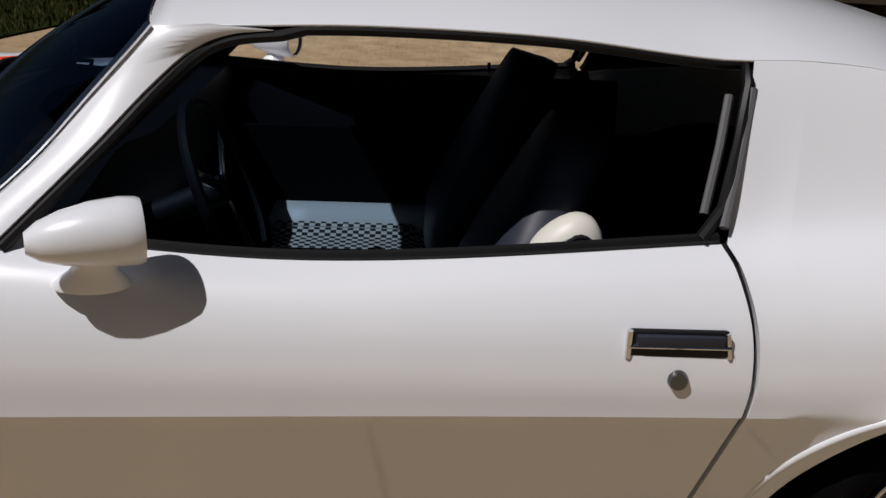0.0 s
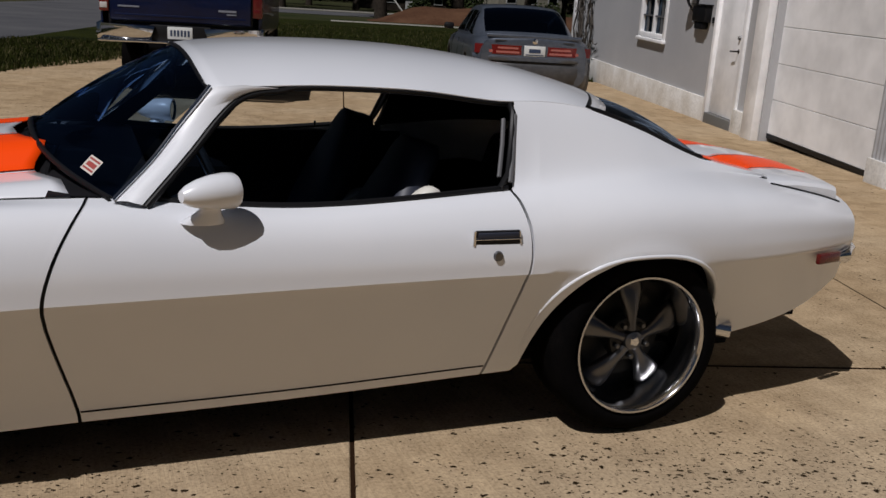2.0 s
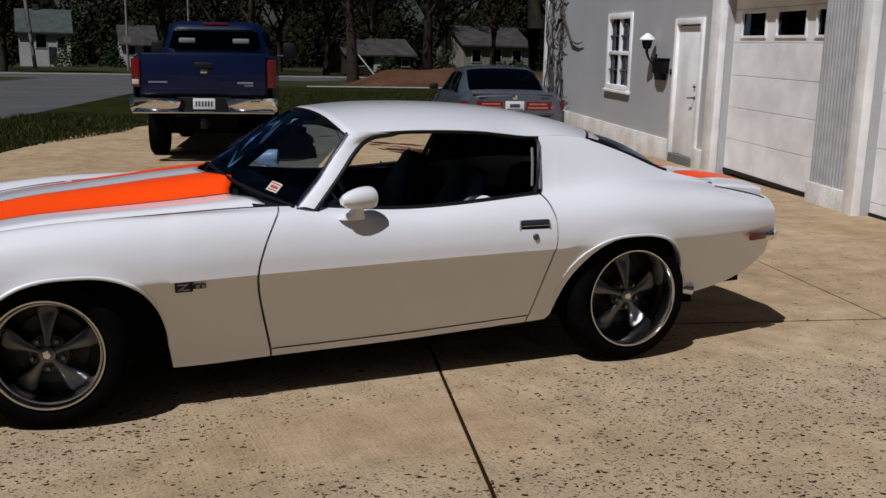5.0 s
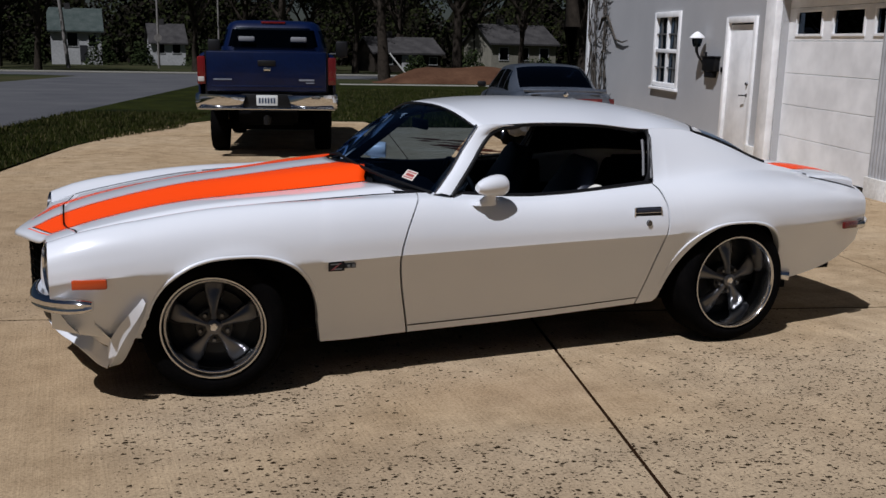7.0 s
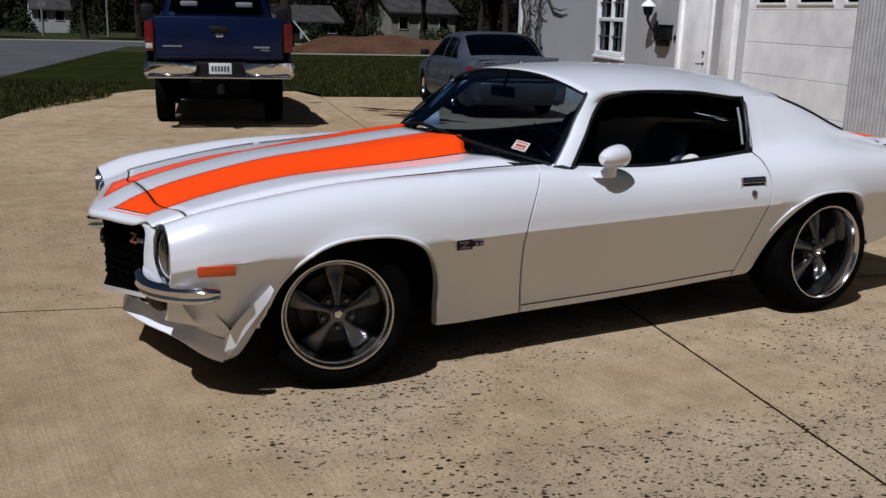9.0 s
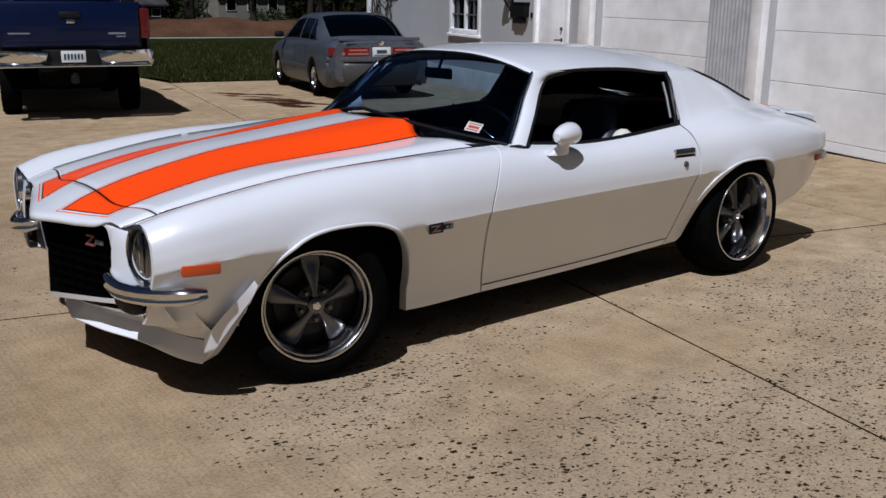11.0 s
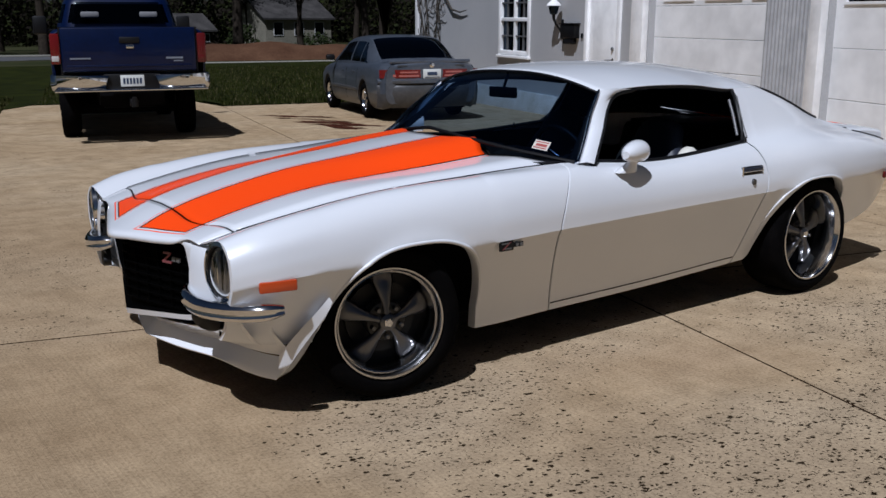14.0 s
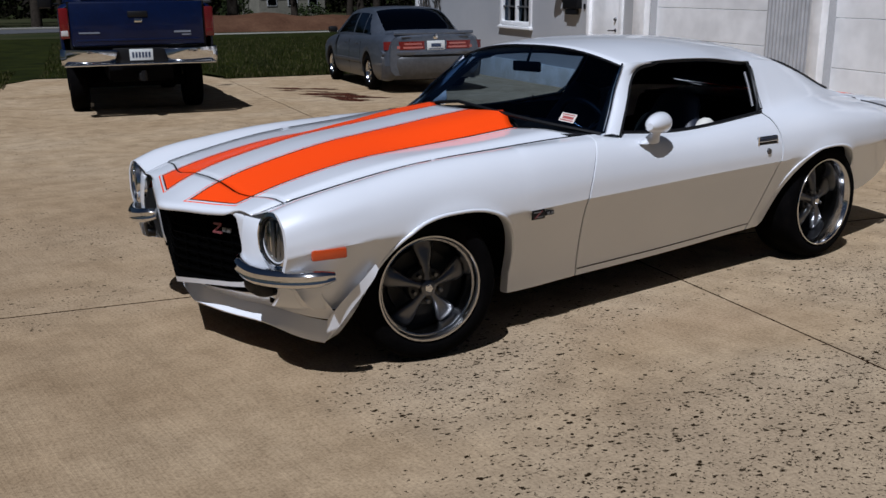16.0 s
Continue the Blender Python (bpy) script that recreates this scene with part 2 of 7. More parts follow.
def door_front(z):
    return curve1([(0.20, -0.435), (0.27, -0.450), (0.46, -0.498), (0.59, -0.518), (0.71, -0.488), (0.82, -0.430), (0.88, -0.378)], z)[0]


def door_rear(z):
    return curve1([(0.19, 0.815), (0.24, 0.830), (0.46, 0.876), (0.60, 0.904), (0.67, 0.914), (0.76, 0.910), (0.84, 0.890), (0.885, 0.868), (1.00, 0.902), (1.13, 0.940)], z)[0]


def trim_low(P, z0, n):
    """The part of an outline above z0, with n points."""
    i = 0
    while i < len(P) - 2 and P[i + 1][1] < z0:
        i += 1
    t = (z0 - P[i][1]) / max(1e-6, P[i + 1][1] - P[i][1])
    q = [(lerp(P[i][0], P[i + 1][0], t), z0)] + list(P[i + 1:])
    return q


def resample(P, n):
    d = [0.0]
    for a, b in zip(P, P[1:]):
        d.append(d[-1] + math.dist(a, b))
    out = []
    for i in range(n):
        s = d[-1] * i / (n - 1)
        j = max(k for k in range(len(P) - 1) if d[k] <= s + 1e-9)
        t = (s - d[j]) / max(1e-9, d[j + 1] - d[j])
        out.append((lerp(P[j][0], P[j + 1][0], t), lerp(P[j][1], P[j + 1][1], t)))
    return out


NV = 36


def width_at(x, z):
    """The body's half width at a height."""
    P = section(x, NV)
    return float(np.interp(z, [p[1] for p in P], [p[0] for p in P]))


def side_columns(x0, x1, left, right, arch_fn, flare, stops):
    """Columns of (x, w, z) for one side panel. left and right bend the ends; arch_fn trims the wheel opening."""
    cols = []
    for s in stops:
        xn = lerp(x0, x1, s)
        P = section(xn, NV)
        if flare:
            # the crease melts into the wheel opening's flare
            k = smooth01((1.14 - abs(xn - flare[0]) / flare[2]) / 0.16)
            if k > 0:
                Q = list(P)
                for _ in range(4):
                    Q = [Q[0]] + [((Q[i - 1][0] + 2 * Q[i][0] + Q[i + 1][0]) / 4, (Q[i - 1][1] + 2 * Q[i][1] + Q[i + 1][1]) / 4) for i in range(1, NV - 1)] + [Q[-1]]
                P = [(lerp(a[0], b[0], k), lerp(a[1], b[1], k)) for a, b in zip(P, Q)]
        za = arch_fn(xn) if arch_fn else None
        cut = za is not None and za > P[0][1]
        if cut:
            ic = next((i for i, q in enumerate(P) if q[1] >= za), NV - 2)
            top = min(NV - 1, ic + 5)
            low = resample(trim_low(P[:top + 1], za, NV), top + 1)
            P = low + P[top + 1:]
        col = []
        for w, z in P:
            x = xn
            if left and s < 0.5:
                x += (left(z) - x0) * (1 - s * 2) ** 2
            if right and s > 0.5:
                x += (right(z) - x1) * (s * 2 - 1) ** 2
            if x != xn and not cut:
                Q = section(x, NV)
                w, z = Q[P.index((w, z))] if (w, z) in P else (w, z)
            elif x != xn:
                w += width_at(x, z) - width_at(xn, z)
            if flare:
                c, top, half = flare
                r = math.hypot((x - c) / half, (z - 0.22) / (top - 0.22))
                w += 0.009 * math.exp(-((r - 1.0) / 0.09) ** 2) * smooth01((z - 0.42) / 0.16)
            col.append((x, w, z))
        if cut:
            a = col[0]
            col = [(a[0], a[1] - 0.05, a[2] + 0.004), (a[0], a[1] - 0.012, a[2] - 0.006)] + col
        else:
            a = col[0]
            col = [(a[0], a[1] - 0.05, a[2] - 0.004), (a[0], a[1] - 0.012, a[2] - 0.003)] + col
        cols.append(col)
    return cols


def stops_for(x0, x1, marks, n=26):
    """Even stops, with more of them near the ends of a wheel opening."""
    s = [i / n for i in range(n + 1)]
    for c, half in marks:
        for k in range(1, 22):
            for sg in (-1, 1):
                t = sg * (1 - (k / 22) ** 2.2)
                v = (c + half * t - x0) / (x1 - x0)
                if 0 < v < 1:
                    s.append(v)
    s = sorted(s)
    out = [s[0]]
    for v in s[1:]:
        if v - out[-1] > 0.0006:
            out.append(v)
    out[-1] = 1.0
    return out


GUIDE = mat("dull_grey_metal", (0.12, 0.12, 0.125), 0.5, 0.2)
coupe = thing("coupe", "white classic two-door coupe with orange stripes, parked on the concrete drive", "car")


def both(name, geo, mats, label="", **kw):
    """The near side's part and its mirror image on the far side."""
    a = make(name, geo, mats, coupe, label, **kw)
    g = Geo()
    g.v = [(x, -y, z) for x, y, z in geo.v]
    g.f = [f[::-1] for f in geo.f]
    g.m = list(geo.m)
    return a, make(name, g, mats, coupe, label, **kw)


def near(cols):
    return [[(x, -w, z) for x, w, z in c] for c in cols]


def flanged(cols):
    """Side columns with a flange turned in at both ends."""
    def turn(c):
        return [(x, w - 0.022, z) for x, w, z in c]
    return near([turn(cols[0])] + cols + [turn(cols[-1])])


# fenders, doors, quarters
G = Geo().grid(flanged(side_columns(-2.012, -0.435 - 0.006, None, lambda z: door_front(z) - 0.0105, arch_front, (-1.262, 0.640, 0.385), stops_for(-2.012, -0.44, [(-1.262, 0.385)]))))
both("front_fender", G, PAINT)
G = Geo().grid(flanged(side_columns(-0.435, 0.815, door_front, door_rear, None, None, [i / 40 for i in range(41)])))
both("door", G, PAINT)
qs = stops_for(0.821, 2.385, [(1.345, 0.400)], 30)
qcols = side_columns(0.821, 2.385, lambda z: door_rear(z) + 0.0100, None, arch_rear, (1.345, 0.660, 0.400), qs)
# upper edge of the sail panel: roof side, then the rear window's side, then the deck seam
SAIL = [(0.88, 0.638, 1.134), (1.05, 0.624, 1.133), (1.22, 0.612, 1.112), (1.45, 0.604, 1.040), (1.70, 0.604, 0.942), (1.90, 0.606, 0.895), (2.05, 0.598, 0.866)]
G = Geo().grid(flanged(qcols))
scols = []
for c in qcols:
    x, w, z = c[-1]
    if x > 2.05:
        break
    col = []
    dw, dz = c[-1][1] - c[-4][1], c[-1][2] - c[-4][2]
    dn = math.hypot(dw, dz)
    for j in range(15):
        t = j / 14
        xx = x + 0.055 * t * max(0.0, 1 - (x - 0.88) / 0.5)
        ew, ez = curve1(SAIL, xx)
        ln = math.hypot(ew - w, ez - z)
        aw, az = w + dw / dn * ln * 0.22, z + dz / dn * ln * 0.22
        bw, bz = lerp(ew, w, 0.40) + 0.012 * min(1, ln / 0.2), lerp(ez, z, 0.40)
        k0, k1, k2, k3 = (1 - t) ** 3, 3 * t * (1 - t) ** 2, 3 * t * t * (1 - t), t**3
        col.append((xx, k0 * w + k1 * aw + k2 * bw + k3 * ew, k0 * z + k1 * az + k2 * bz + k3 * ez))
    scols.append(col)
G.grid(near(scols))
both("quarter_panel", G, PAINT, weld=True)
# rolled lip round each wheel opening
for fn, c, half in ((arch_front, -1.262, 0.385), (arch_rear, 1.345, 0.400)):
    pth = []
    for i in range(61):
        x = c + half * math.sin(math.pi / 2 * lerp(-0.985, 0.985, i / 60))
        z = fn(x)
        P = section(x, NV)
        if z < P[0][1] + 0.075:
            continue
        w = np.interp(z, [p[1] for p in P], [p[0] for p in P]) + 0.009 * smooth01((z - 0.42) / 0.16)
        pth.append((x, -w + 0.004, z + 0.002))
    both("wheel_lip", Geo().tube(pth, 0.008, 8), PAINT, smooth=80)
# black backing strips added behind the shut lines so the gaps stay dark
for fn in (door_front, door_rear):
    G = Geo()
    zs = [0.23 + 0.035 * i for i in range(19)]
    rows = []
    for z in zs:
        x = fn(z)
        P = section(x, NV)
        w = min(np.interp(z + q, [p[1] for p in P], [p[0] for p in P]) for q in (-0.02, 0.0, 0.02)) - 0.018
        rows.append([(x - 0.03, -w, z), (x + 0.03, -w, z)])
    G.grid(rows)
    both("shut_line_backing", G, BLACK)


# roof, its lining and the pillars
def roof_mid(x):
    return curve1([(-0.16, 1.222), (0.0, 1.252), (0.25, 1.272), (0.6, 1.272), (0.9, 1.252), (1.15, 1.212), (1.35, 1.163), (1.5, 1.118)], x)[0]


def roof_side(x):
    return curve1([(-0.16, 0.625, 1.130), (-0.05, 0.648, 1.156), (0.1, 0.660, 1.166), (0.3, 0.664, 1.173), (0.6, 0.657, 1.164), (0.88, 0.638, 1.134), *SAIL[1:4]], x)


def roof_rows(drop=0.0, x_in=0.0):
    rows = []
    for i in range(31):
        s = i / 30
        row = []
        for j in range(33):
            q = -1 + 2 * j / 32
            a = abs(q)
            xf = lerp(-0.085, -0.042, a**2) + x_in
            xr = lerp(1.43, 1.225, a**2.2) - x_in
            x = lerp(xf, xr, s)
            sw, sz = roof_side(x)
            w = sw * math.sin(a * math.pi / 2) ** 0.9 if a else 0
            zc = roof_mid(x)
            z = sz + (zc - sz) * (1 - (w / sw) ** 2.6) - drop
            row.append((x, math.copysign(w, q), z))
        rows.append(row)
    return rows


make("roof", Geo().grid(roof_rows()), PAINT, coupe, smooth=60, solid=0.004)
make("headliner", Geo().grid(roof_rows(0.016, 0.03)), VINYL, coupe, "black headliner", smooth=60)
# windscreen pillar, drip moulding
G = Geo()
EDGE_A = [(-0.330, -0.826, 0.860), (-0.222, -0.754, 0.958), (-0.142, -0.700, 1.050), (-0.078, -0.668, 1.122), (-0.046, -0.650, 1.160)]
EDGE_B = [(-0.258, -0.850, 0.853), (-0.126, -0.760, 0.985), (-0.047, -0.700, 1.070), (0.018, -0.668, 1.128), (0.075, -0.664, 1.153), (0.150, -0.664, 1.162)]
rows = []
for p, q in zip(poly_curve(EDGE_A, 19), poly_curve(EDGE_B, 19)):
    a, b = Vector(p), Vector(q)
    m1 = a.lerp(b, 0.5) + Vector((-0.004, -0.010, 0.008))
    rows.append([tuple(a + Vector((0.01, 0.03, -0.015))), tuple(a), tuple(m1), tuple(b), tuple(b + Vector((0.0, 0.035, -0.02)))])
G.grid(rows)
both("windscreen_pillar", G, PAINT, smooth=60)
G = Geo().tube([tuple(Vector(r[1]) + Vector((-0.004, -0.003, 0.004))) for r in rows], 0.006, 8)
both("windscreen_trim", G, CHROME, "bright metal windscreen moulding")
# black seal round the door opening
pth = [tuple(Vector(r[3]) + Vector((0.010, 0.010, -0.009))) for r in rows]
for i in range(1, 25):
    x = lerp(0.17, 0.925, i / 24)
    w, z = roof_side(x)
    pth.append((x, -w + 0.010, z - 0.007))
pth += [(0.930, -0.652, 1.097), (0.912, -0.698, 1.01), (0.882, -0.755, 0.915), (0.84, -0.792, 0.872)]
G = Geo().tube(pth, 0.011, 8)
both("window_seal", G, BLACK, "black rubber window seal")
G = Geo().tube([(0.934, -0.660, 1.092), (0.926, -0.682, 1.045), (0.902, -0.735, 0.955), (0.878, -0.783, 0.890)], 0.008, 8)
both("window_moulding", G, GUIDE, "bright window edge moulding")
G = Geo().tube([(0.903, -0.640, 1.075), (0.884, -0.688, 1.0), (0.855, -0.745, 0.90)], 0.008, 8)
both("window_guide", G, GUIDE, "bright window guide")
# belt line strip along the door top
pth = []
for i in range(30):
    x = lerp(-0.31, 0.87, i / 29)
    P = section(x, NV)
    pth.append((x, -P[-1][0] + 0.004, P[-1][1] + 0.004))
both("belt_seal", Geo().tube(pth, 0.010, 8), BLACK, "black rubber belt seal")


# hood, cowl and nose
HOOD_IN = [(-2.17, 0.640), (-2.08, 0.676), (-2.0, 0.715), (-1.9, 0.752), (-1.8, 0.781), (-1.6, 0.826), (-1.4, 0.861), (-1.2, 0.884), (-1.0, 0.906), (-0.8, 0.929), (-0.5, 0.957)]
HOOD_OUT = [(-2.17, 0.615), (-2.08, 0.652), (-2.0, 0.684), (-1.9, 0.714), (-1.8, 0.741), (-1.6, 0.783), (-1.4, 0.812), (-1.2, 0.827), (-1.0, 0.839), (-0.8, 0.851), (-0.5, 0.875)]


def hood_z(x, w):
    """A raised middle that grows squarer towards the windscreen, with a slight ridge along its centre."""
    zi, zo = curve1(HOOD_IN, x)[0], curve1(HOOD_OUT, x)[0]
    k = curve1(SECT, x)
    ew, ez = k[14], min(k[15], zo - 0.003)
    if w >= 0.447:
        t = min(1.0, (w - 0.447) / max(0.02, ew - 0.447))
        return lerp(zo, ez, t) + 0.004 * math.sin(math.pi * t)
    sq = smooth01((x + 1.7) / 1.0)
    w1 = lerp(0.10, 0.29, sq)
    up = 1 - smooth01((w - w1) / (0.447 - w1))
    return zo + (zi - zo) * up + 0.009 * max(0.0, 1 - w / 0.3) - 0.0100 * up


STRIPE_W = [-0.62, -0.58, -0.53, -0.48, -0.456, -0.447, -0.4405, -0.431, -0.420, -0.39, -0.345, -0.30, -0.24, -0.20, -0.146, -0.135, -0.1255, -0.119, -0.104, -0.05, 0.0]
STRIPE_W = STRIPE_W + [-w for w in STRIPE_W[-2::-1]]


STRIPE_INDEX = (0, 1, 0, 2, 1)


def stripe_level(w):
    """0 outside, 1 the fine outer line, 2 the white gap, 3 the dark edge, 4 the broad stripe."""
    a = abs(w)
    return sum(lo < a < hi for lo, hi in ((0.119, 0.447), (0.1255, 0.4405), (0.135, 0.431), (0.146, 0.420)))


def stripe_mat(w):
    return STRIPE_INDEX[stripe_level(w)]


def hood_rows(xa, xb, n, lift=0.0):
    rows = []
    for i in range(n + 1):
        row = []
        for w in STRIPE_W:
            x = lerp(xa(abs(w)), xb(abs(w)), i / n)
            k = curve1(SECT, x)
            lim = k[14] - 0.004
            ww = math.copysign(min(abs(w), lim), w) if abs(w) < 0.6 else math.copysign(lim, w)
            row.append((x, ww, hood_z(x, abs(ww)) + lift))
        rows.append(row)
    return rows


def nose_edge(a):
    """The nose's front line: a shallow vee that turns square across the lamps."""
    return -2.150 + 0.30 * (math.sqrt(a * a + 0.0009) - 0.03) - 0.30 * max(0.0, a - 0.47) + 0.06 * max(0.0, a - 0.47) ** 2


def seam_x(a):
    return -1.945 + 0.05 * smooth01((a - 0.3) / 0.3)


def hood_back(a):
    return curve1([(0.0, -0.622), (0.17, -0.590), (0.27, -0.528), (0.32, -0.508), (0.37, -0.534), (0.42, -0.545), (0.50, -0.515), (0.62, -0.442), (0.85, -0.300)], a)[0]


G = Geo().grid(hood_rows(lambda a: seam_x(a) + 0.004, hood_back, 40), mats=lambda i, j: stripe_mat((STRIPE_W[j] + STRIPE_W[j + 1]) / 2))
make("hood", G, [PAINT, ORANGE, PINLINE], coupe, "white hood with two broad orange stripes", smooth=50, solid=0.004)


def header_mat(i, j):
    return STRIPE_INDEX[min(stripe_level((STRIPE_W[j] + STRIPE_W[j + 1]) / 2), max(0, i))]


rows = [hood_rows(lambda a, d=d: nose_edge(a) + d, seam_x, 1)[0] for d in (0.0, 0.016, 0.022, 0.031, 0.037)]
rows += hood_rows(lambda a: nose_edge(a) + 0.037, lambda a: seam_x(a) - 0.004, 8)[1:]
fade = [1 - 0.9 * smooth01((abs(w) - 0.40) / 0.14) for w in STRIPE_W]
roll = [[(x - (0.012 + 0.004 * k) * q, y, z - (0.004 + 0.006 * k * k) * q) for (x, y, z), q in zip(rows[0], fade)] for k in (2, 1)]
G = Geo().grid(roll + rows, mats=lambda i, j: header_mat(i - 2, j))
make("header_panel", G, [PAINT, ORANGE, PINLINE], coupe, "white nose panel with orange stripe ends", smooth=50, solid=0.004)
for sy in (-1, 1):
    pth = []
    for i in range(41):
        x = lerp(seam_x(0.62) + 0.01, -0.44, i / 40)
        w = curve1(SECT, x)[14] - 0.003
        pth.append((x, sy * w, hood_z(x, w) + 0.001))
    make("hood_seam", Geo().tube(pth, 0.0026, 6), BLACK, coupe)
# dark gutter beneath the seams and cowl
G = Geo().grid([[(x, y, z - 0.012) for x, y, z in r] for r in hood_rows(lambda a: seam_x(a) - 0.03, lambda a: seam_x(a) + 0.03, 2)])
make("hood_gutter", G, BLACK, coupe)
G = Geo().grid([[(lerp(hood_back(abs(w)) - 0.03, hood_back(abs(w)) + 0.16, s), w, hood_z(hood_back(abs(w)), abs(w)) - 0.025 - 0.01 * s) for w in [v * 0.8 / 0.62 for v in STRIPE_W]] for s in (0, 0.5, 1)])
make("cowl", G, BLACK, coupe, "black cowl gutter")

# windscreen
def ws_bottom(a):
    return (lerp(-0.555, -0.330, (a / 0.81) ** 2), lerp(0.968, 0.860, (a / 0.81) ** 1.15))


rows = []
for i in range(17):
    t = i / 16
    row = []
    for j in range(25):
        q = -1 + 2 * j / 24
        a = abs(q)
        bx, bz = ws_bottom(a * 0.81)
        txx = lerp(-0.078, -0.040, a**2)
        sw, sz = roof_side(txx)
        wt = sw * math.sin(a * math.pi / 2) ** 0.9 if a else 0
        tz = sz + (roof_mid(txx) - sz) * (1 - min(1, wt / sw) ** 2.6) - 0.006
        w = lerp(a * 0.81, wt * 0.985, t)
        row.append((lerp(bx, txx, t) - 0.02 * math.sin(math.pi * t), math.copysign(w, q), lerp(bz, tz, t) + 0.015 * math.sin(math.pi * t)))
    rows.append(row)
wsob = make("windscreen", Geo().grid(rows), GLASS, coupe, "blue-tinted windscreen", smooth=60)
G = Geo().tube([tuple(Vector(p) + Vector((-0.004, 0, 0.003))) for p in rows[-1]], 0.007, 8)
make("windscreen_header_trim", G, BLACK, coupe)
G = Geo().tube([tuple(Vector(p) + Vector((-0.01, 0, 0.004))) for p in rows[0]], 0.009, 8)
make("windscreen_base_trim", G, BLACK, coupe)
# wipers
for y0, y1 in ((-0.55, -0.05), (0.02, 0.52)):
    make("wiper", Geo().tube([(hood_back(abs(y)) + 0.035, y, hood_z(hood_back(abs(y)), abs(y)) - 0.012) for y in [lerp(y0, y1, i / 8) for i in range(9)]], 0.006, 6), BLACK, coupe)
# small inspection sticker on the glass
p = Vector(rows[1][2]); px = Vector(rows[1][4]) - p; pz = Vector(rows[4][2]) - p
p = p + Vector((-0.004, -0.001, 0.003))
px.normalize(); pz.normalize()
def on_glass(a, b):
    return tuple(p + px * a + pz * b)
G = Geo().add([on_glass(0, 0), on_glass(0.078, 0), on_glass(0.078, 0.05), on_glass(0, 0.05)], [(0, 1, 2, 3)])
nrm = px.cross(pz).normalized()
if nrm.z < 0:
    nrm = -nrm
for a0, a1, b0, b1 in ((0.006, 0.072, 0.006, 0.012), (0.006, 0.072, 0.038, 0.044), (0.010, 0.066, 0.017, 0.032)):
    o = nrm * 0.001
    G.add([tuple(Vector(on_glass(a0, b0)) + o), tuple(Vector(on_glass(a1, b0)) + o), tuple(Vector(on_glass(a1, b1)) + o), tuple(Vector(on_glass(a0, b1)) + o)], [(0, 1, 2, 3)], 1)
make("sticker", G, [mat("sticker_white", (0.62, 0.58, 0.52), 0.6), mat("sticker_red", (0.35, 0.06, 0.05), 0.6)], coupe, "small red and white paper sticker", recalc=False)

# rear window, deck, spoiler, tail
rows = []
for i in range(13):
    t = i / 12
    row = []
    for j in range(21):
        q = -1 + 2 * j / 20
        a = abs(q)
        xt = lerp(1.425, 1.23, a**2.2)
        xb = lerp(2.0, 1.73, a**2.2)
        x = lerp(xt, xb, t)
        sw, sz = curve1(SAIL, lerp(1.22, 1.72, t))
        zc = lerp(roof_mid(1.425) - 0.006, 0.880, t) + 0.045 * math.sin(math.pi * t)
        row.append((x, sw * 0.99 * q, sz + (zc - sz) * (1 - a**2.4) - 0.004))
    rows.append(row)
make("rear_window", Geo().grid(rows), DARKGLASS, coupe, "dark curved rear window", smooth=60)
edge = [r[0] for r in rows[::-1]] + rows[0][1:-1] + [r[-1] for r in rows]
make("rear_window_trim", Geo().tube([tuple(Vector(p) + Vector((0, 0, 0.006))) for p in edge], 0.009, 8), BLACK, coupe)
rows = []
for i in range(15):
    s = i / 14
    row = []
    for w in STRIPE_W:
        a = abs(w)
        x = lerp(lerp(2.01, 1.75, (a / 0.62) ** 2.2), 2.43, s)
        ew, ez = (curve1(SAIL, x) if x < 2.04 else (curve1(SECT, x)[14], curve1(SECT, x)[15]))
        zc = curve1([(1.7, 0.925), (2.0, 0.880), (2.2, 0.842), (2.43, 0.795)], x)[0]
        ww = math.copysign(min(a, ew - 0.004) if a < 0.6 else ew - 0.004, w)
        row.append((x, ww, ez + (max(zc, ez + 0.004) - ez) * (1 - (abs(ww) / ew) ** 3)))
    rows.append(row)
G = Geo().grid(rows, mats=lambda i, j: stripe_mat((STRIPE_W[j] + STRIPE_W[j + 1]) / 2))
make("deck_lid", G, [PAINT, ORANGE, PINLINE], coupe, "white trunk lid with orange stripes", smooth=50, solid=0.004)
PROF = [(2.080, 0.858), (2.150, 0.872), (2.250, 0.872), (2.350, 0.862), (2.425, 0.850), (2.445, 0.843), (2.447, 0.825), (2.440, 0.770), (2.405, 0.745)]
WS = [-0.668, -0.660, -0.645] + STRIPE_W[2:-2] + [0.645, 0.660, 0.668]
rows = []
for w in WS:
    q = (abs(w) / 0.66) ** 2
    low = 0.016 if abs(w) > 0.665 else 0.004 if abs(w) > 0.655 else 0.0
    rows.append([(x - 0.125 * q, w, z - 0.012 * q - low * (k < 6)) for k, (x, z) in enumerate(PROF)])
G = Geo().grid(rows, wrap=True, mats=lambda i, j: stripe_mat((WS[i] + WS[i + 1]) / 2) if j < 5 else 0)
G.add(rows[0], [tuple(range(len(PROF)))]).add(rows[-1], [tuple(range(len(PROF)))[::-1]])
make("rear_spoiler", G, [PAINT, ORANGE, PINLINE], coupe, "white rear spoiler with orange stripes", smooth=35)
# black tube added along the dark gap between spoiler and quarter
pth = []
for i in range(20):
    x = lerp(2.0, 2.335, i / 19)
    P = section(x, NV)[NV // 2:]
    pth.append((x, -0.671, float(np.interp(-0.671, [-p[0] for p in P], [p[1] for p in P])) + 0.002))
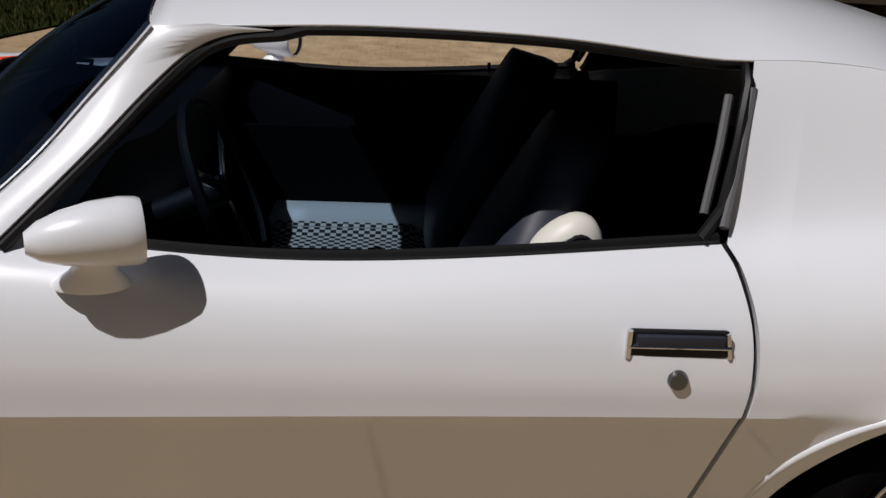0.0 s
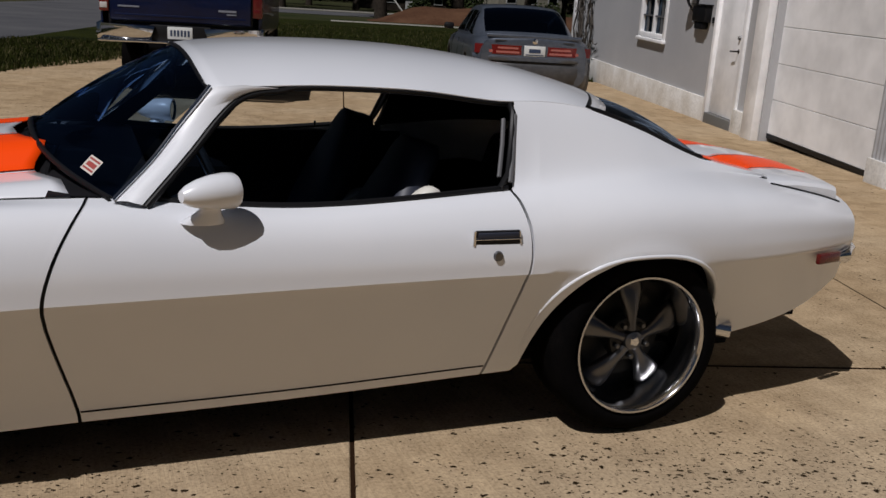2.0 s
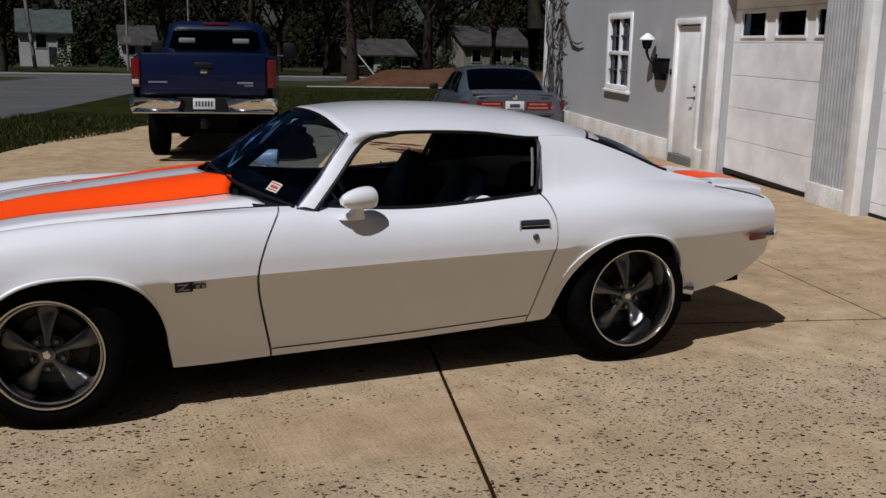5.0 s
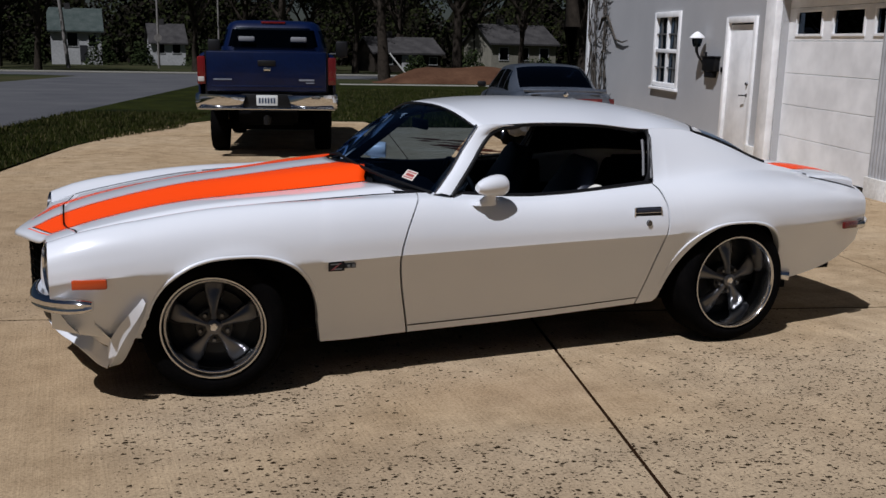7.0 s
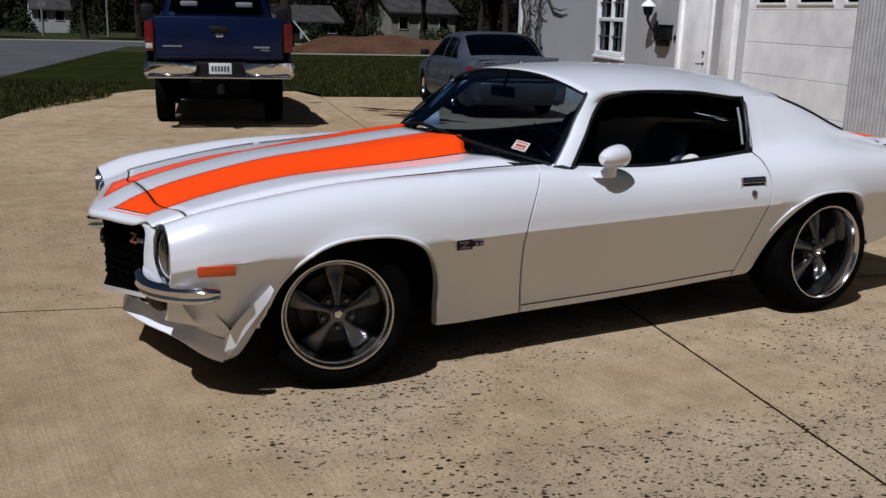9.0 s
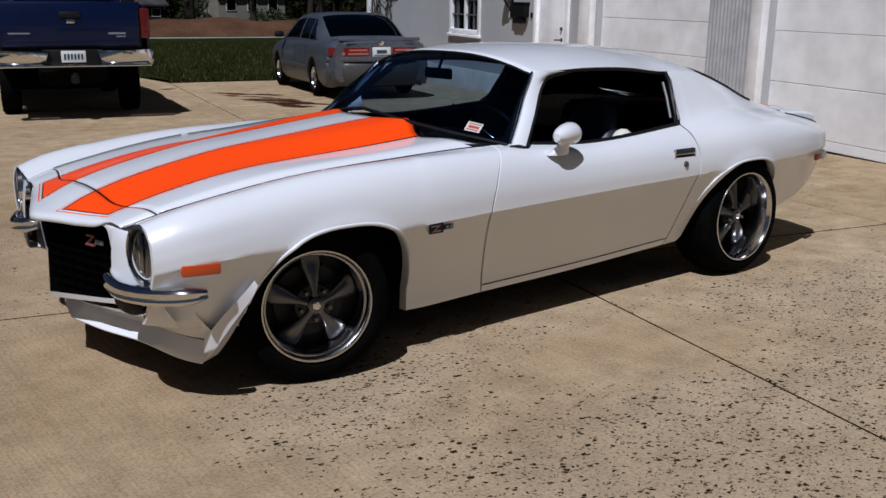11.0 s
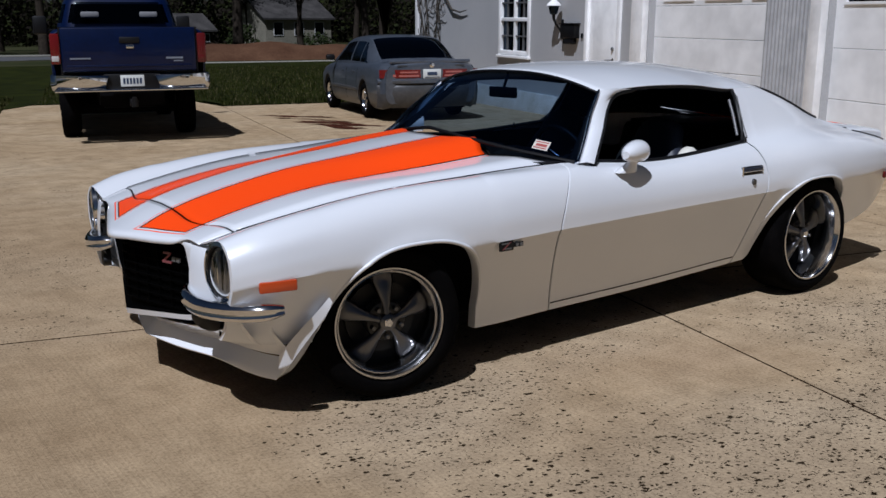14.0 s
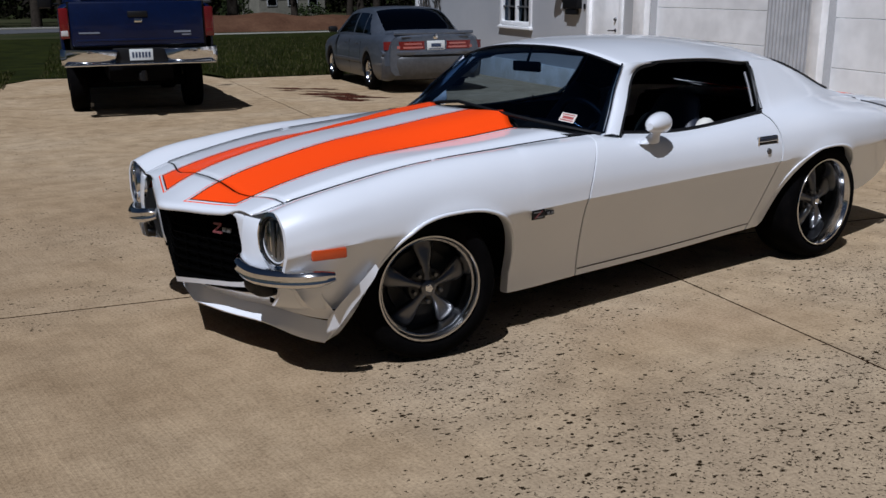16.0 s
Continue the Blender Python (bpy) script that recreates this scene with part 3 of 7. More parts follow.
both("spoiler_seam", Geo().tube(pth, 0.0042, 6), BLACK, "black line along the gap beneath the spoiler")
# tail panel
P = section(2.385, NV)
rows = [[(2.385 + 0.10 * (1 - (q) ** 2), -P[i][0] * q, P[i][1]) for q in [1 - 2 * j / 16 for j in range(17)]] for i in range(0, NV, 3)] + [[(2.385 + 0.10 * (1 - q * q), -P[-1][0] * q, P[-1][1]) for q in [1 - 2 * j / 16 for j in range(17)]]]
make("tail_panel", Geo().grid(rows), PAINT, coupe, smooth=60)
G = Geo().tube([(2.300, -0.742, 0.574), (2.345, -0.738, 0.578), (2.43, -0.66, 0.574), (2.53, -0.4, 0.572), (2.55, 0, 0.572), (2.53, 0.4, 0.572), (2.43, 0.66, 0.574), (2.345, 0.738, 0.578), (2.300, 0.742, 0.574)], [0.012, 0.024, 0.030, 0.03, 0.03, 0.03, 0.030, 0.024, 0.012], 12, flat=1.25)
make("rear_bumper", G, CHROME, coupe, "slim chrome rear bumper")
for sy in (-1, 1):
    make("tail_lamp", Geo().lathe([(0, 0.0), (0.05, 0.0), (0.062, -0.01), (0.062, -0.03)], 24, M=Matrix.Translation((2.452, sy * 0.50, 0.67)) @ Matrix.Rotation(radians(90), 4, "Y")), REDLENS, coupe, "round red tail lamp")
G = Geo().box(2.150, 2.280, -0.010, 0.010, 0.568, 0.608, 0.006, M=Matrix.Translation((0, -0.789, 0)) @ Matrix.Translation((2.22, 0, 0)) @ Matrix.Rotation(radians(14), 4, "Z") @ Matrix.Translation((-2.22, 0, 0)))
both("rear_marker_lamp", G, DARKRED, "dark red side marker")
G = Geo().box(-1.928, -1.790, -0.012, 0.012, 0.538, 0.580, 0.008, M=Matrix.Translation((-1.86, -0.940, 0)) @ Matrix.Rotation(radians(-11), 4, "Z") @ Matrix.Translation((1.86, 0, 0)))
both("front_marker_lamp", G, AMBER, "amber side marker lamp")

# underbody, wheel housings
make("underbody", Geo().box(-1.66, 1.95, -0.60, 0.60, 0.20, 0.30), CARPET, coupe, "black underbody", smooth=0)
make("floor_plate", Geo().box(-0.84, 0.93, -0.72, 0.72, 0.235, 0.26), CARPET, coupe, smooth=0)
for sy in (-1, 1):
    make("inner_wing", Geo().box(-1.95, 2.25, sy * 0.60 - 0.01, sy * 0.60 + 0.01, 0.302, 0.70), CARPET, coupe, smooth=0)
    for xc in (-1.262, 1.345):
        rows = []
        for k in range(15):
            an = math.pi * (1 - k / 14)
            rows.append([(xc + 0.425 * math.cos(an), sy * y, 0.27 + 0.415 * max(-0.08, math.sin(an)) ** 0.8 if math.sin(an) > 0 else 0.26) for y in (0.60, 0.68, 0.74, 0.745 + 0.125 * max(0.0, math.sin(an)))])
        make("wheel_housing", Geo().grid(rows), CARPET, coupe, "black wheel housing", smooth=0)
G = Geo().tube([(1.55, -0.62, 0.30), (1.70, -0.66, 0.310), (1.78, -0.70, 0.312), (1.85, -0.738, 0.306)], 0.032, 14, caps=False)
G.tube([(1.55, -0.62, 0.30), (1.70, -0.66, 0.310), (1.78, -0.70, 0.312), (1.85, -0.738, 0.306)], 0.026, 14, mi=1)
both("exhaust_tip", G, [CHROME, BLACK], "bright exhaust tip")

# nose surround, grille
def loop(hw, z0, z1, r, n=40):
    """Rounded-rectangle loop in (y, z)."""
    pts = []
    for k in range(n):
        a = 2 * math.pi * k / n
        c, s = math.cos(a), math.sin(a)
        e = 0.17
        pts.append((hw * math.copysign(abs(c) ** e, c), (z0 + z1) / 2 + (z1 - z0) / 2 * math.copysign(abs(s) ** e, s)))
    return pts


def nose_x(y, z, back=0.0):
    return nose_edge(abs(y)) - 0.006 + back + 0.10 * max(0.0, 0.69 - z)


L = [(loop(0.645, 0.290, 0.690, 0.1), 0.090), (loop(0.575, 0.286, 0.680, 0.1), 0.020), (loop(0.520, 0.284, 0.671, 0.08), -0.004), (loop(0.486, 0.308, 0.662, 0.06), -0.006), (loop(0.474, 0.318, 0.656, 0.06), 0.012), (loop(0.470, 0.320, 0.654, 0.06), 0.055)]


GRILLEBLACK = mat("grille_black", (0.0009, 0.0009, 0.001), 0.8, spec=0.02)


def vee(y, z):
    """The opening's floor rises and its top lifts from the middle to the sides."""
    k, t = min(1.0, abs(y) / 0.5), (z - 0.305) / 0.36
    return z + 0.055 * k * (1 - t) - 0.028 * (1 - k) * max(0.0, t)


rows = [[(nose_x(y, z, b), y, min(vee(y, z), hood_z(max(-2.12, nose_x(y, z, b)), abs(y)) - 0.006)) for y, z in lp] for lp, b in L]
make("nose_surround", Geo().grid(rows, wrap=True, mats=lambda i, j: 1 if i > 2 else 0), [PAINT, GRILLEBLACK], coupe, smooth=50)
grille = make("grille", Geo().grid([[(nose_edge(abs(y)) + 0.054, y, z) for y in [-0.49 + 0.98 * i / 20 for i in range(21)]] for z in (0.31, 0.66)]), GRILLEBLACK, coupe, "black recessed grille with fine bars")
for k in range(8):
    z = 0.365 + 0.037 * k
    make("grille_bar", Geo().tube([(nose_edge(abs(y)) + 0.040, y, z) for y in [-0.475 + 0.97 * i / 16 for i in range(17)]], 0.0035, 6), GRILLEBLACK, grille)
for k in range(13):
    y = -0.45 + 0.9 * k / 12
    make("grille_bar", Geo().box(nose_edge(abs(y)) + 0.041, nose_edge(abs(y)) + 0.053, y - 0.002, y + 0.002, 0.36, 0.635), GRILLEBLACK, grille)
# emblem on the grille: slanted bars only
EMB = mat("emblem_silver", (0.16, 0.16, 0.16), 0.4, 0.4)
EMR = mat("emblem_red", (0.22, 0.06, 0.065), 0.4)


def on_grille(s, z, lift):
    """A place on the grille's near face: s along it from the emblem's left end."""
    y = -0.290 - 0.95 * s
    return (nose_edge(abs(y)) + 0.030 - lift, y, 0.548 + z)


G = Geo()
for q0, q1, mi in (
    (((0.004, 0.046), (0.050, 0.046)), ((0.001, 0.037), (0.047, 0.037)), 1),
    (((0.036, 0.037), (0.047, 0.037)), ((-0.002, 0.010), (0.010, 0.010)), 1),
    (((-0.004, 0.010), (0.052, 0.010)), ((-0.008, 0.001), (0.049, 0.001)), 1),
    (((0.058, 0.031), (0.080, 0.031)), ((0.055, 0.013), (0.077, 0.013)), 0),
    (((0.086, 0.031), (0.108, 0.031)), ((0.083, 0.013), (0.105, 0.013)), 0),
):
    front = [on_grille(*q, 0.006) for q in (*q0, *q1[::-1])]
    back = [on_grille(*q, 0.0) for q in (*q0, *q1[::-1])]
    G.add(front + back, [(0, 1, 2, 3)] + [(k, (k + 1) % 4, (k + 1) % 4 + 4, k + 4) for k in range(4)], mi)
make("grille_emblem", G, [EMB, EMR], coupe, "small silver and red grille emblem")
# panels beside the grille, carrying the lamps
for sy in (-1, 1):
    rows = []
    for i in range(9):
        t = i / 8
        z = lerp(0.33, 0.700, t)
        row = []
        for j in range(9):
            y = lerp(0.575, 0.878, j / 8)
            xx = lerp(nose_edge(0.575) - 0.008, -1.968, smooth01(j / 8)) - 0.025 * math.sin(math.pi * t) + 0.065 * max(0.0, 1 - t / 0.45) ** 2
            row.append((xx, sy * min(y, 0.874), min(z, 0.668 - 0.02 * max(0, (y - 0.75) / 0.11))))
        rows.append(row)
    make("lamp_panel", Geo().grid(rows), PAINT, coupe, smooth=60)
    hl = make("headlamp", Geo().lathe([(0.115, 0.0), (0.112, 0.018), (0.098, 0.022), (0.094, 0.004), (0.094, -0.03)], 40, M=Matrix.Translation((-1.998, sy * 0.790, 0.604)) @ Matrix.Rotation(radians(-sy * 12), 4, "Z") @ Matrix.Rotation(radians(-90), 4, "Y") @ Matrix.Diagonal((0.98, 0.86, 1, 1))), CHROME, coupe, "round chrome-ringed headlamp")
    HM = Matrix.Translation((-1.998, sy * 0.790, 0.604)) @ Matrix.Rotation(radians(-sy * 12), 4, "Z") @ Matrix.Rotation(radians(-90), 4, "Y") @ Matrix.Diagonal((0.98, 0.86, 1, 1))
    make("reflector", Geo().lathe([(0.094, 0.002), (0.088, -0.010), (0.086, -0.008), (0.072, -0.028), (0.070, -0.024), (0.045, -0.045), (0.043, -0.041), (0.012, -0.055), (0.001, -0.055)], 32, M=HM), REFLECT, hl)
    make("lamp_gasket", Geo().lathe([(0.099, 0.014), (0.093, 0.012), (0.090, 0.002)], 36, M=HM), BLACK, hl)
    # black and chrome strips added to give the lens dark and bright bands
    for k, q in enumerate((-0.062, -0.030, 0.006, 0.040, 0.068)):
        ln = 0.9 * math.sqrt(0.088**2 - q * q)
        make("lens_strip", Geo().box(-ln, ln, q - 0.008, q + 0.004 + 0.006 * (k % 2), 0.000, 0.006, 0.001, M=HM), BLACK if k % 2 == 0 else CHROME, hl)
    make("bulb_shield", Geo().lathe([(0.001, -0.008), (0.02, -0.010), (0.022, -0.03), (0.022, -0.05)], 20, M=HM), TRIM, hl)
    make("lens", Geo().lathe([(0.001, 0.022), (0.04, 0.019), (0.075, 0.011), (0.095, 0.002)], 36, M=HM), LENSGLASS, hl)
    # split bumper
    pth = [(-2.010, 0.530, 0.488), (-2.050, 0.560, 0.480), (-2.066, 0.625, 0.470), (-2.060, 0.72, 0.463), (-2.020, 0.82, 0.464), (-1.965, 0.895, 0.468), (-1.905, 0.940, 0.472), (-1.850, 0.957, 0.476)]
    rows = []
    for i, p in enumerate(poly_curve(pth, 26)):
        k = i / 25
        hh = 0.036 * (1 - 0.45 * max(0, (k - 0.75) / 0.25) ** 2) * (0.75 + 0.25 * min(1, k / 0.08))
        a = Vector(poly_curve(pth, 26)[min(i + 1, 25)]) - Vector(poly_curve(pth, 26)[max(i - 1, 0)])
        n = Vector((-a.y, a.x, 0)).normalized()
        if n.x > 0 and k < 0.5 or n.y < 0 and k >= 0.5:
            n = -n
        ring = []
        for q in range(14):
            an = 2 * math.pi * q / 14
            rad = 0.030 if math.cos(an) > 0 else 0.022
            off = n * (rad * math.cos(an) * (1 - 0.30 * (abs(math.sin(an)) < 0.3) * (math.cos(an) > 0)))
            ring.append((p[0] + off.x, sy * (p[1] + off.y), p[2] + hh * math.sin(an)))
        rows.append(ring)
    G = Geo().grid(rows, wrap=True).add(rows[0], [tuple(range(14))]).add(rows[-1], [tuple(range(14))])
    make("front_bumper", G, CHROME, coupe, "split chrome front bumper", smooth=50)
    # black parking lamp recess beneath the bumper
    G = Geo().lathe([(0.001, 0.012), (0.05, 0.012), (0.062, 0.004), (0.064, -0.03)], 28, M=Matrix.Translation((-2.020, sy * 0.65, 0.392)) @ Matrix.Rotation(radians(-sy * 14), 4, "Z") @ Matrix.Rotation(radians(-90), 4, "Y") @ Matrix.Diagonal((0.62, 1.45, 1, 1)))
    make("parking_lamp", G, BLACK, coupe, "black oval parking lamp")

# lower valance and chin spoiler: plan curves, x at half width y
QS = [-1 + 2 * i / 40 for i in range(41)]


def plan_row(pts, z, hw, dx=0.0, up=0.0):
    return [(curve1(pts, abs(q) * hw)[0] + dx, q * hw, z + up * abs(q) ** 3) for q in QS]


VAL_TOP = [(0.0, -2.105), (0.40, -2.005), (0.55, -1.950), (0.70, -1.915), (0.85, -1.850)]
VAL_LOW = [(0.0, -1.995), (0.25, -1.945), (0.46, -1.878), (0.70, -1.82), (0.81, -1.765)]
rows = [plan_row(VAL_TOP, 0.300, 0.85, 0.0, 0.11), plan_row(VAL_TOP, 0.292, 0.84, 0.012, 0.07), plan_row(VAL_LOW, 0.250, 0.815, -0.012, 0.03), plan_row(VAL_LOW, 0.232, 0.805, 0.0, 0.012)]
make("front_valance", Geo().grid(rows), PAINT, coupe, smooth=60)


def dam_row(z_mid, z_side, lean, hw):
    """The air dam's line: a shallow middle and two deeper ends."""
    out = []
    for q in QS:
        a = abs(q) * hw
        k = smooth01((a - 0.45) / 0.19)
        out.append((curve1(VAL_LOW, a)[0] + lerp(lean, lean * 0.35, k), q * hw, lerp(z_mid, z_side, k)))
    return out


rows = [dam_row(0.236, 0.236, 0.004, 0.805), dam_row(0.222, 0.215, -0.012, 0.80), dam_row(0.196, 0.178, -0.040, 0.785), dam_row(0.182, 0.152, -0.054, 0.775), dam_row(0.176, 0.146, -0.050, 0.77), dam_row(0.182, 0.152, 0.02, 0.74)]
make("chin_spoiler", Geo().grid(rows), PAINT, coupe, "white front air dam", smooth=45)
for sy in (-1, 1):
    # winglet running up to the wheel opening
    A = [(-1.795, 0.765, 0.150), (-1.775, 0.800, 0.19), (-1.735, 0.865, 0.29), (-1.668, 0.925, 0.41), (-1.645, 0.942, 0.465)]
    B = [(-1.80, 0.79, 0.245), (-1.785, 0.825, 0.29), (-1.750, 0.875, 0.36), (-1.690, 0.920, 0.44), (-1.655, 0.935, 0.485)]
    C = [(-1.75, 0.74, 0.150), (-1.73, 0.77, 0.18), (-1.69, 0.83, 0.28), (-1.645, 0.885, 0.41), (-1.632, 0.90, 0.46)]
    rows = [[(x, sy * y, z) for x, y, z in poly_curve(c, 14)] for c in (B, A, C)]
    make("spoiler_wing", Geo().grid(rows), PAINT, coupe, smooth=40)

# door mirror
def mirror(sy):
    rows = []
    stations = [(-0.158, 0.004, 0.0), (-0.158, 0.022, 0.0), (-0.140, 0.040, 0.001), (-0.11, 0.055, 0.003), (-0.07, 0.066, 0.005), (-0.03, 0.071, 0.005), (-0.008, 0.070, 0.004), (-0.001, 0.066, 0.004), (0.0, 0.058, 0.004)]
    for x, r, up in stations:
        ring = []
        for j in range(24):
            u, v = (x + 0.08) * 1.02, r * 0.76 * math.cos(2 * math.pi * j / 24)
            ring.append((-0.090 + u * 0.93 + v * 0.37, sy * (0.922 - u * 0.37 + v * 0.93), 0.896 + up + r * 0.72 * math.sin(2 * math.pi * j / 24)))
        rows.append(ring)
    G = Geo().grid(rows, wrap=True).add(rows[0], [tuple(range(24))])
    m = make("door_mirror", G, PAINT, coupe, "white bullet-shaped door mirror", smooth=50)
    G = Geo().add([(x - 0.006, y + sy * 0.002, z) for x, y, z in rows[-1]], [tuple(range(24))])
    make("mirror_glass", G, mat("mirror_silver", (0.8, 0.82, 0.84), 0.02, 1.0), m)
    st = [(0.838, 0.075, 0.040), (0.848, 0.070, 0.038), (0.868, 0.046, 0.028), (0.885, 0.036, 0.022), (0.90, 0.05, 0.026)]
    rows = [[(-0.100 + 0.8 * rx * math.cos(2 * math.pi * j / 20) + 0.4 * (z - 0.838), sy * (0.886 + 0.6 * (z - 0.838) + ry * math.sin(2 * math.pi * j / 20)), z - 0.030) for j in range(20)] for z, rx, ry in st]
    make("mirror_base", Geo().grid(rows, wrap=True), PAINT, m, smooth=50)


mirror(-1)
mirror(1)

# door handle and lock
for sy in (-1, 1):
    h = make("door_handle", Geo().box(0.717, 0.874, sy * 0.894 - 0.010, sy * 0.894 + 0.006, 0.716, 0.762, 0.006), BLACK, coupe, "black recessed door handle with chrome rim")
    make("handle_flap", Geo().box(0.727, 0.865, sy * 0.905 - 0.007, sy * 0.905 + 0.006, 0.739, 0.757, 0.004), BLUEVINYL, h)
    G = Geo()
    G.tube([(0.719, sy * 0.906, 0.7365), (0.875, sy * 0.906, 0.7365)], 0.0032, 8)
    G.tube([(0.717, sy * 0.903, 0.716), (0.717, sy * 0.903, 0.762)], 0.005, 8)
    G.tube([(0.876, sy * 0.903, 0.718), (0.869, sy * 0.903, 0.760)], 0.004, 8)
    make("handle_rim", G, CHROME, h)
    G = Geo().lathe([(0.0008, 0.008), (0.006, 0.009), (0.0135, 0.008), (0.0165, 0.0), (0.0165, -0.012)], 24, M=Matrix.Translation((0.798, sy * 0.912, 0.682)) @ Matrix.Rotation(radians(90 * -sy), 4, "X") @ Matrix.Rotation(radians(180), 4, "Y") if sy > 0 else Matrix.Translation((0.798, -0.910, 0.682)) @ Matrix.Rotation(radians(90), 4, "X"))
    make("door_lock", G, GUN, coupe, "round metal door lock")
    # fender emblem as plain shapes
    P = section(-0.83, NV)
    G = Geo().box(-0.915, -0.83, sy * 0.944 - 0.004, sy * 0.944 + 0.004, 0.545, 0.592, 0.002, mi=0)
    G.box(-0.83, -0.768, sy * 0.943 - 0.004, sy * 0.943 + 0.004, 0.557, 0.580, 0.002, mi=0)
    yy = sy * 0.9495
    for a0, a1, z0, z1 in ((-0.905, -0.86, 0.578, 0.584), (-0.885, -0.845, 0.553, 0.559)):
        G.box(a0, a1, yy - 0.001, yy + 0.001, z0, z1, mi=1)
    G.add([(-0.905, yy, 0.552), (-0.893, yy, 0.552), (-0.845, yy, 0.586), (-0.857, yy, 0.586)], [(0, 1, 2, 3)], 2)
    for a0 in (-0.816, -0.79):
        G.box(a0, a0 + 0.016, yy - 0.001, yy + 0.001, 0.561, 0.576, mi=1)
    G.v = [(-0.805 + (x + 0.8415) * 0.85, y, 0.570 + (z - 0.5685) * 0.88) for x, y, z in G.v]
    make("fender_emblem", G, [BLACK, EMB, EMR], coupe, "small dark fender emblem with silver bars")
# rocker seam
pth = []
for i in range(31):
    x = lerp(-0.438, 0.832, i / 30)
    P = section(x, NV)
    z = P[0][1] + 0.036
    pth.append((x, -float(np.interp(z, [p[1] for p in P], [p[0] for p in P])) - 0.0005, z))
both("rocker_seam", Geo().tube(pth, 0.003, 6), BLACK)


# wheels
def wheel(width, dish, radius, rim):
    """Five-spoke wheel, axle along y, outer face to -y; rim is the lip's radius."""
    e = thing("wheel", "", "")
    for key in list(e.keys()):
        del e[key]
    R = Matrix.Rotation(radians(90), 4, "X")
    hw = width / 2
    g = rim / 0.250
    prof = [(rim - 0.005, hw - 0.020), (rim + 0.005, hw - 0.004), (rim + 0.025, hw), (radius - 0.030, hw - 0.006), (radius - 0.012, hw - 0.022), (radius - 0.003, hw - 0.05), (radius, 0.0), (radius - 0.003, -hw + 0.05), (radius - 0.012, -hw + 0.022), (radius - 0.03, -hw + 0.006), (rim, -hw), (rim - 0.01, -hw + 0.02)]
    make("tyre", Geo().lathe(prof, 64, M=R), RUBBER, e, "black low-profile tyre", smooth=50)
    lip = [(rim - 0.0015, hw - 0.016), (rim, hw - 0.004), (rim - 0.003, hw + 0.002), (rim - 0.010, hw + 0.001), (rim - 0.016, hw - 0.008), (rim - 0.021, hw - 0.03), (rim - 0.027, hw - dish * 0.6), (rim - 0.034, hw - dish), (rim - 0.036, -hw + 0.02)]
    make("rim", Geo().lathe(lip, 64, M=R), POLISH, e, "polished alloy rim", smooth=45)
    make("brake_disc", Geo().lathe([(0.001, hw - dish - 0.075), (0.16 * g, hw - dish - 0.075), (0.16 * g, hw - dish - 0.1)], 40, M=R), mat("dark_disc", (0.02, 0.02, 0.02), 0.5, 0.6), e)
    make("back_plate", Geo().lathe([(0.001, hw - dish - 0.11), (rim - 0.034, hw - dish - 0.11)], 40, M=R), BLACK, e)
    f = hw - dish - 0.012
    for k in range(5):
        Z = Matrix.Rotation(radians(72 * k + 18), 4, "Z")
        rows = []
        for r, wd, h in ((0.035, 0.020, 0.030), (0.06, 0.018, 0.026), (0.095, 0.024, 0.020), (0.135, 0.037, 0.010), (0.170, 0.048, 0.000), (0.195, 0.051, -0.012), (0.210, 0.044, -0.026), (0.217, 0.034, -0.04)):
            r, wd = r * g, wd * g
            rows.append([(r, -wd, f + h - 0.035), (r, -wd * 0.92, f + h - 0.012), (r, -wd * 0.6, f + h - 0.001), (r, 0, f + h + 0.003), (r, wd * 0.6, f + h - 0.001), (r, wd * 0.92, f + h - 0.012), (r, wd, f + h - 0.035)])
        make("spoke", Geo().grid(rows, M=R @ Z), GUN, e, smooth=60)
        nut = Geo().lathe([(0.001, f + 0.034), (0.008, f + 0.034), (0.010, f + 0.030), (0.010, f)], 6, M=R @ Matrix.Rotation(radians(72 * k + 54), 4, "Z") @ Matrix.Translation((0.062, 0, 0)))
        make("lug_nut", nut, GUN, e)
    make("hub", Geo().lathe([(0.001, f + 0.012), (0.045, f + 0.016), (0.078, f + 0.008), (0.084, f - 0.006), (0.084, f - 0.04)], 40, M=R), mat("dark_hub", (0.03, 0.03, 0.03), 0.35, 0.6), e)
    cap = make("centre_cap", Geo().lathe([(0.001, f + 0.046), (0.024, f + 0.044), (0.034, f + 0.038), (0.038, f + 0.02), (0.038, f)], 10, M=R), GUN, e, "dark centre cap")
    make("cap_badge", Geo().lathe([(0.001, f + 0.050), (0.016, f + 0.049), (0.020, f + 0.045)], 5, M=R), CHROME, cap)
    return e


FW, RW = wheel(0.235, 0.045, 0.318, 0.229), wheel(0.275, 0.080, 0.330, 0.251)
WR = Matrix.Rotation(math.pi, 4, "Z")
FY, RY = 0.772, 0.745
FWR = copy_thing(FW, Matrix.Translation((-1.341, FY, 0.318)) @ WR @ Matrix.Rotation(radians(-12), 4, "Z"))
RWR = copy_thing(RW, Matrix.Translation((1.378, RY, 0.330)) @ WR)
FW.matrix_basis = Matrix.Translation((-1.341, -FY, 0.318)) @ Matrix.Rotation(radians(-12), 4, "Z")
RW.matrix_basis = Matrix.Translation((1.378, -RY, 0.330))
for w in (FW, RW, FWR, RWR):
    w.parent = coupe

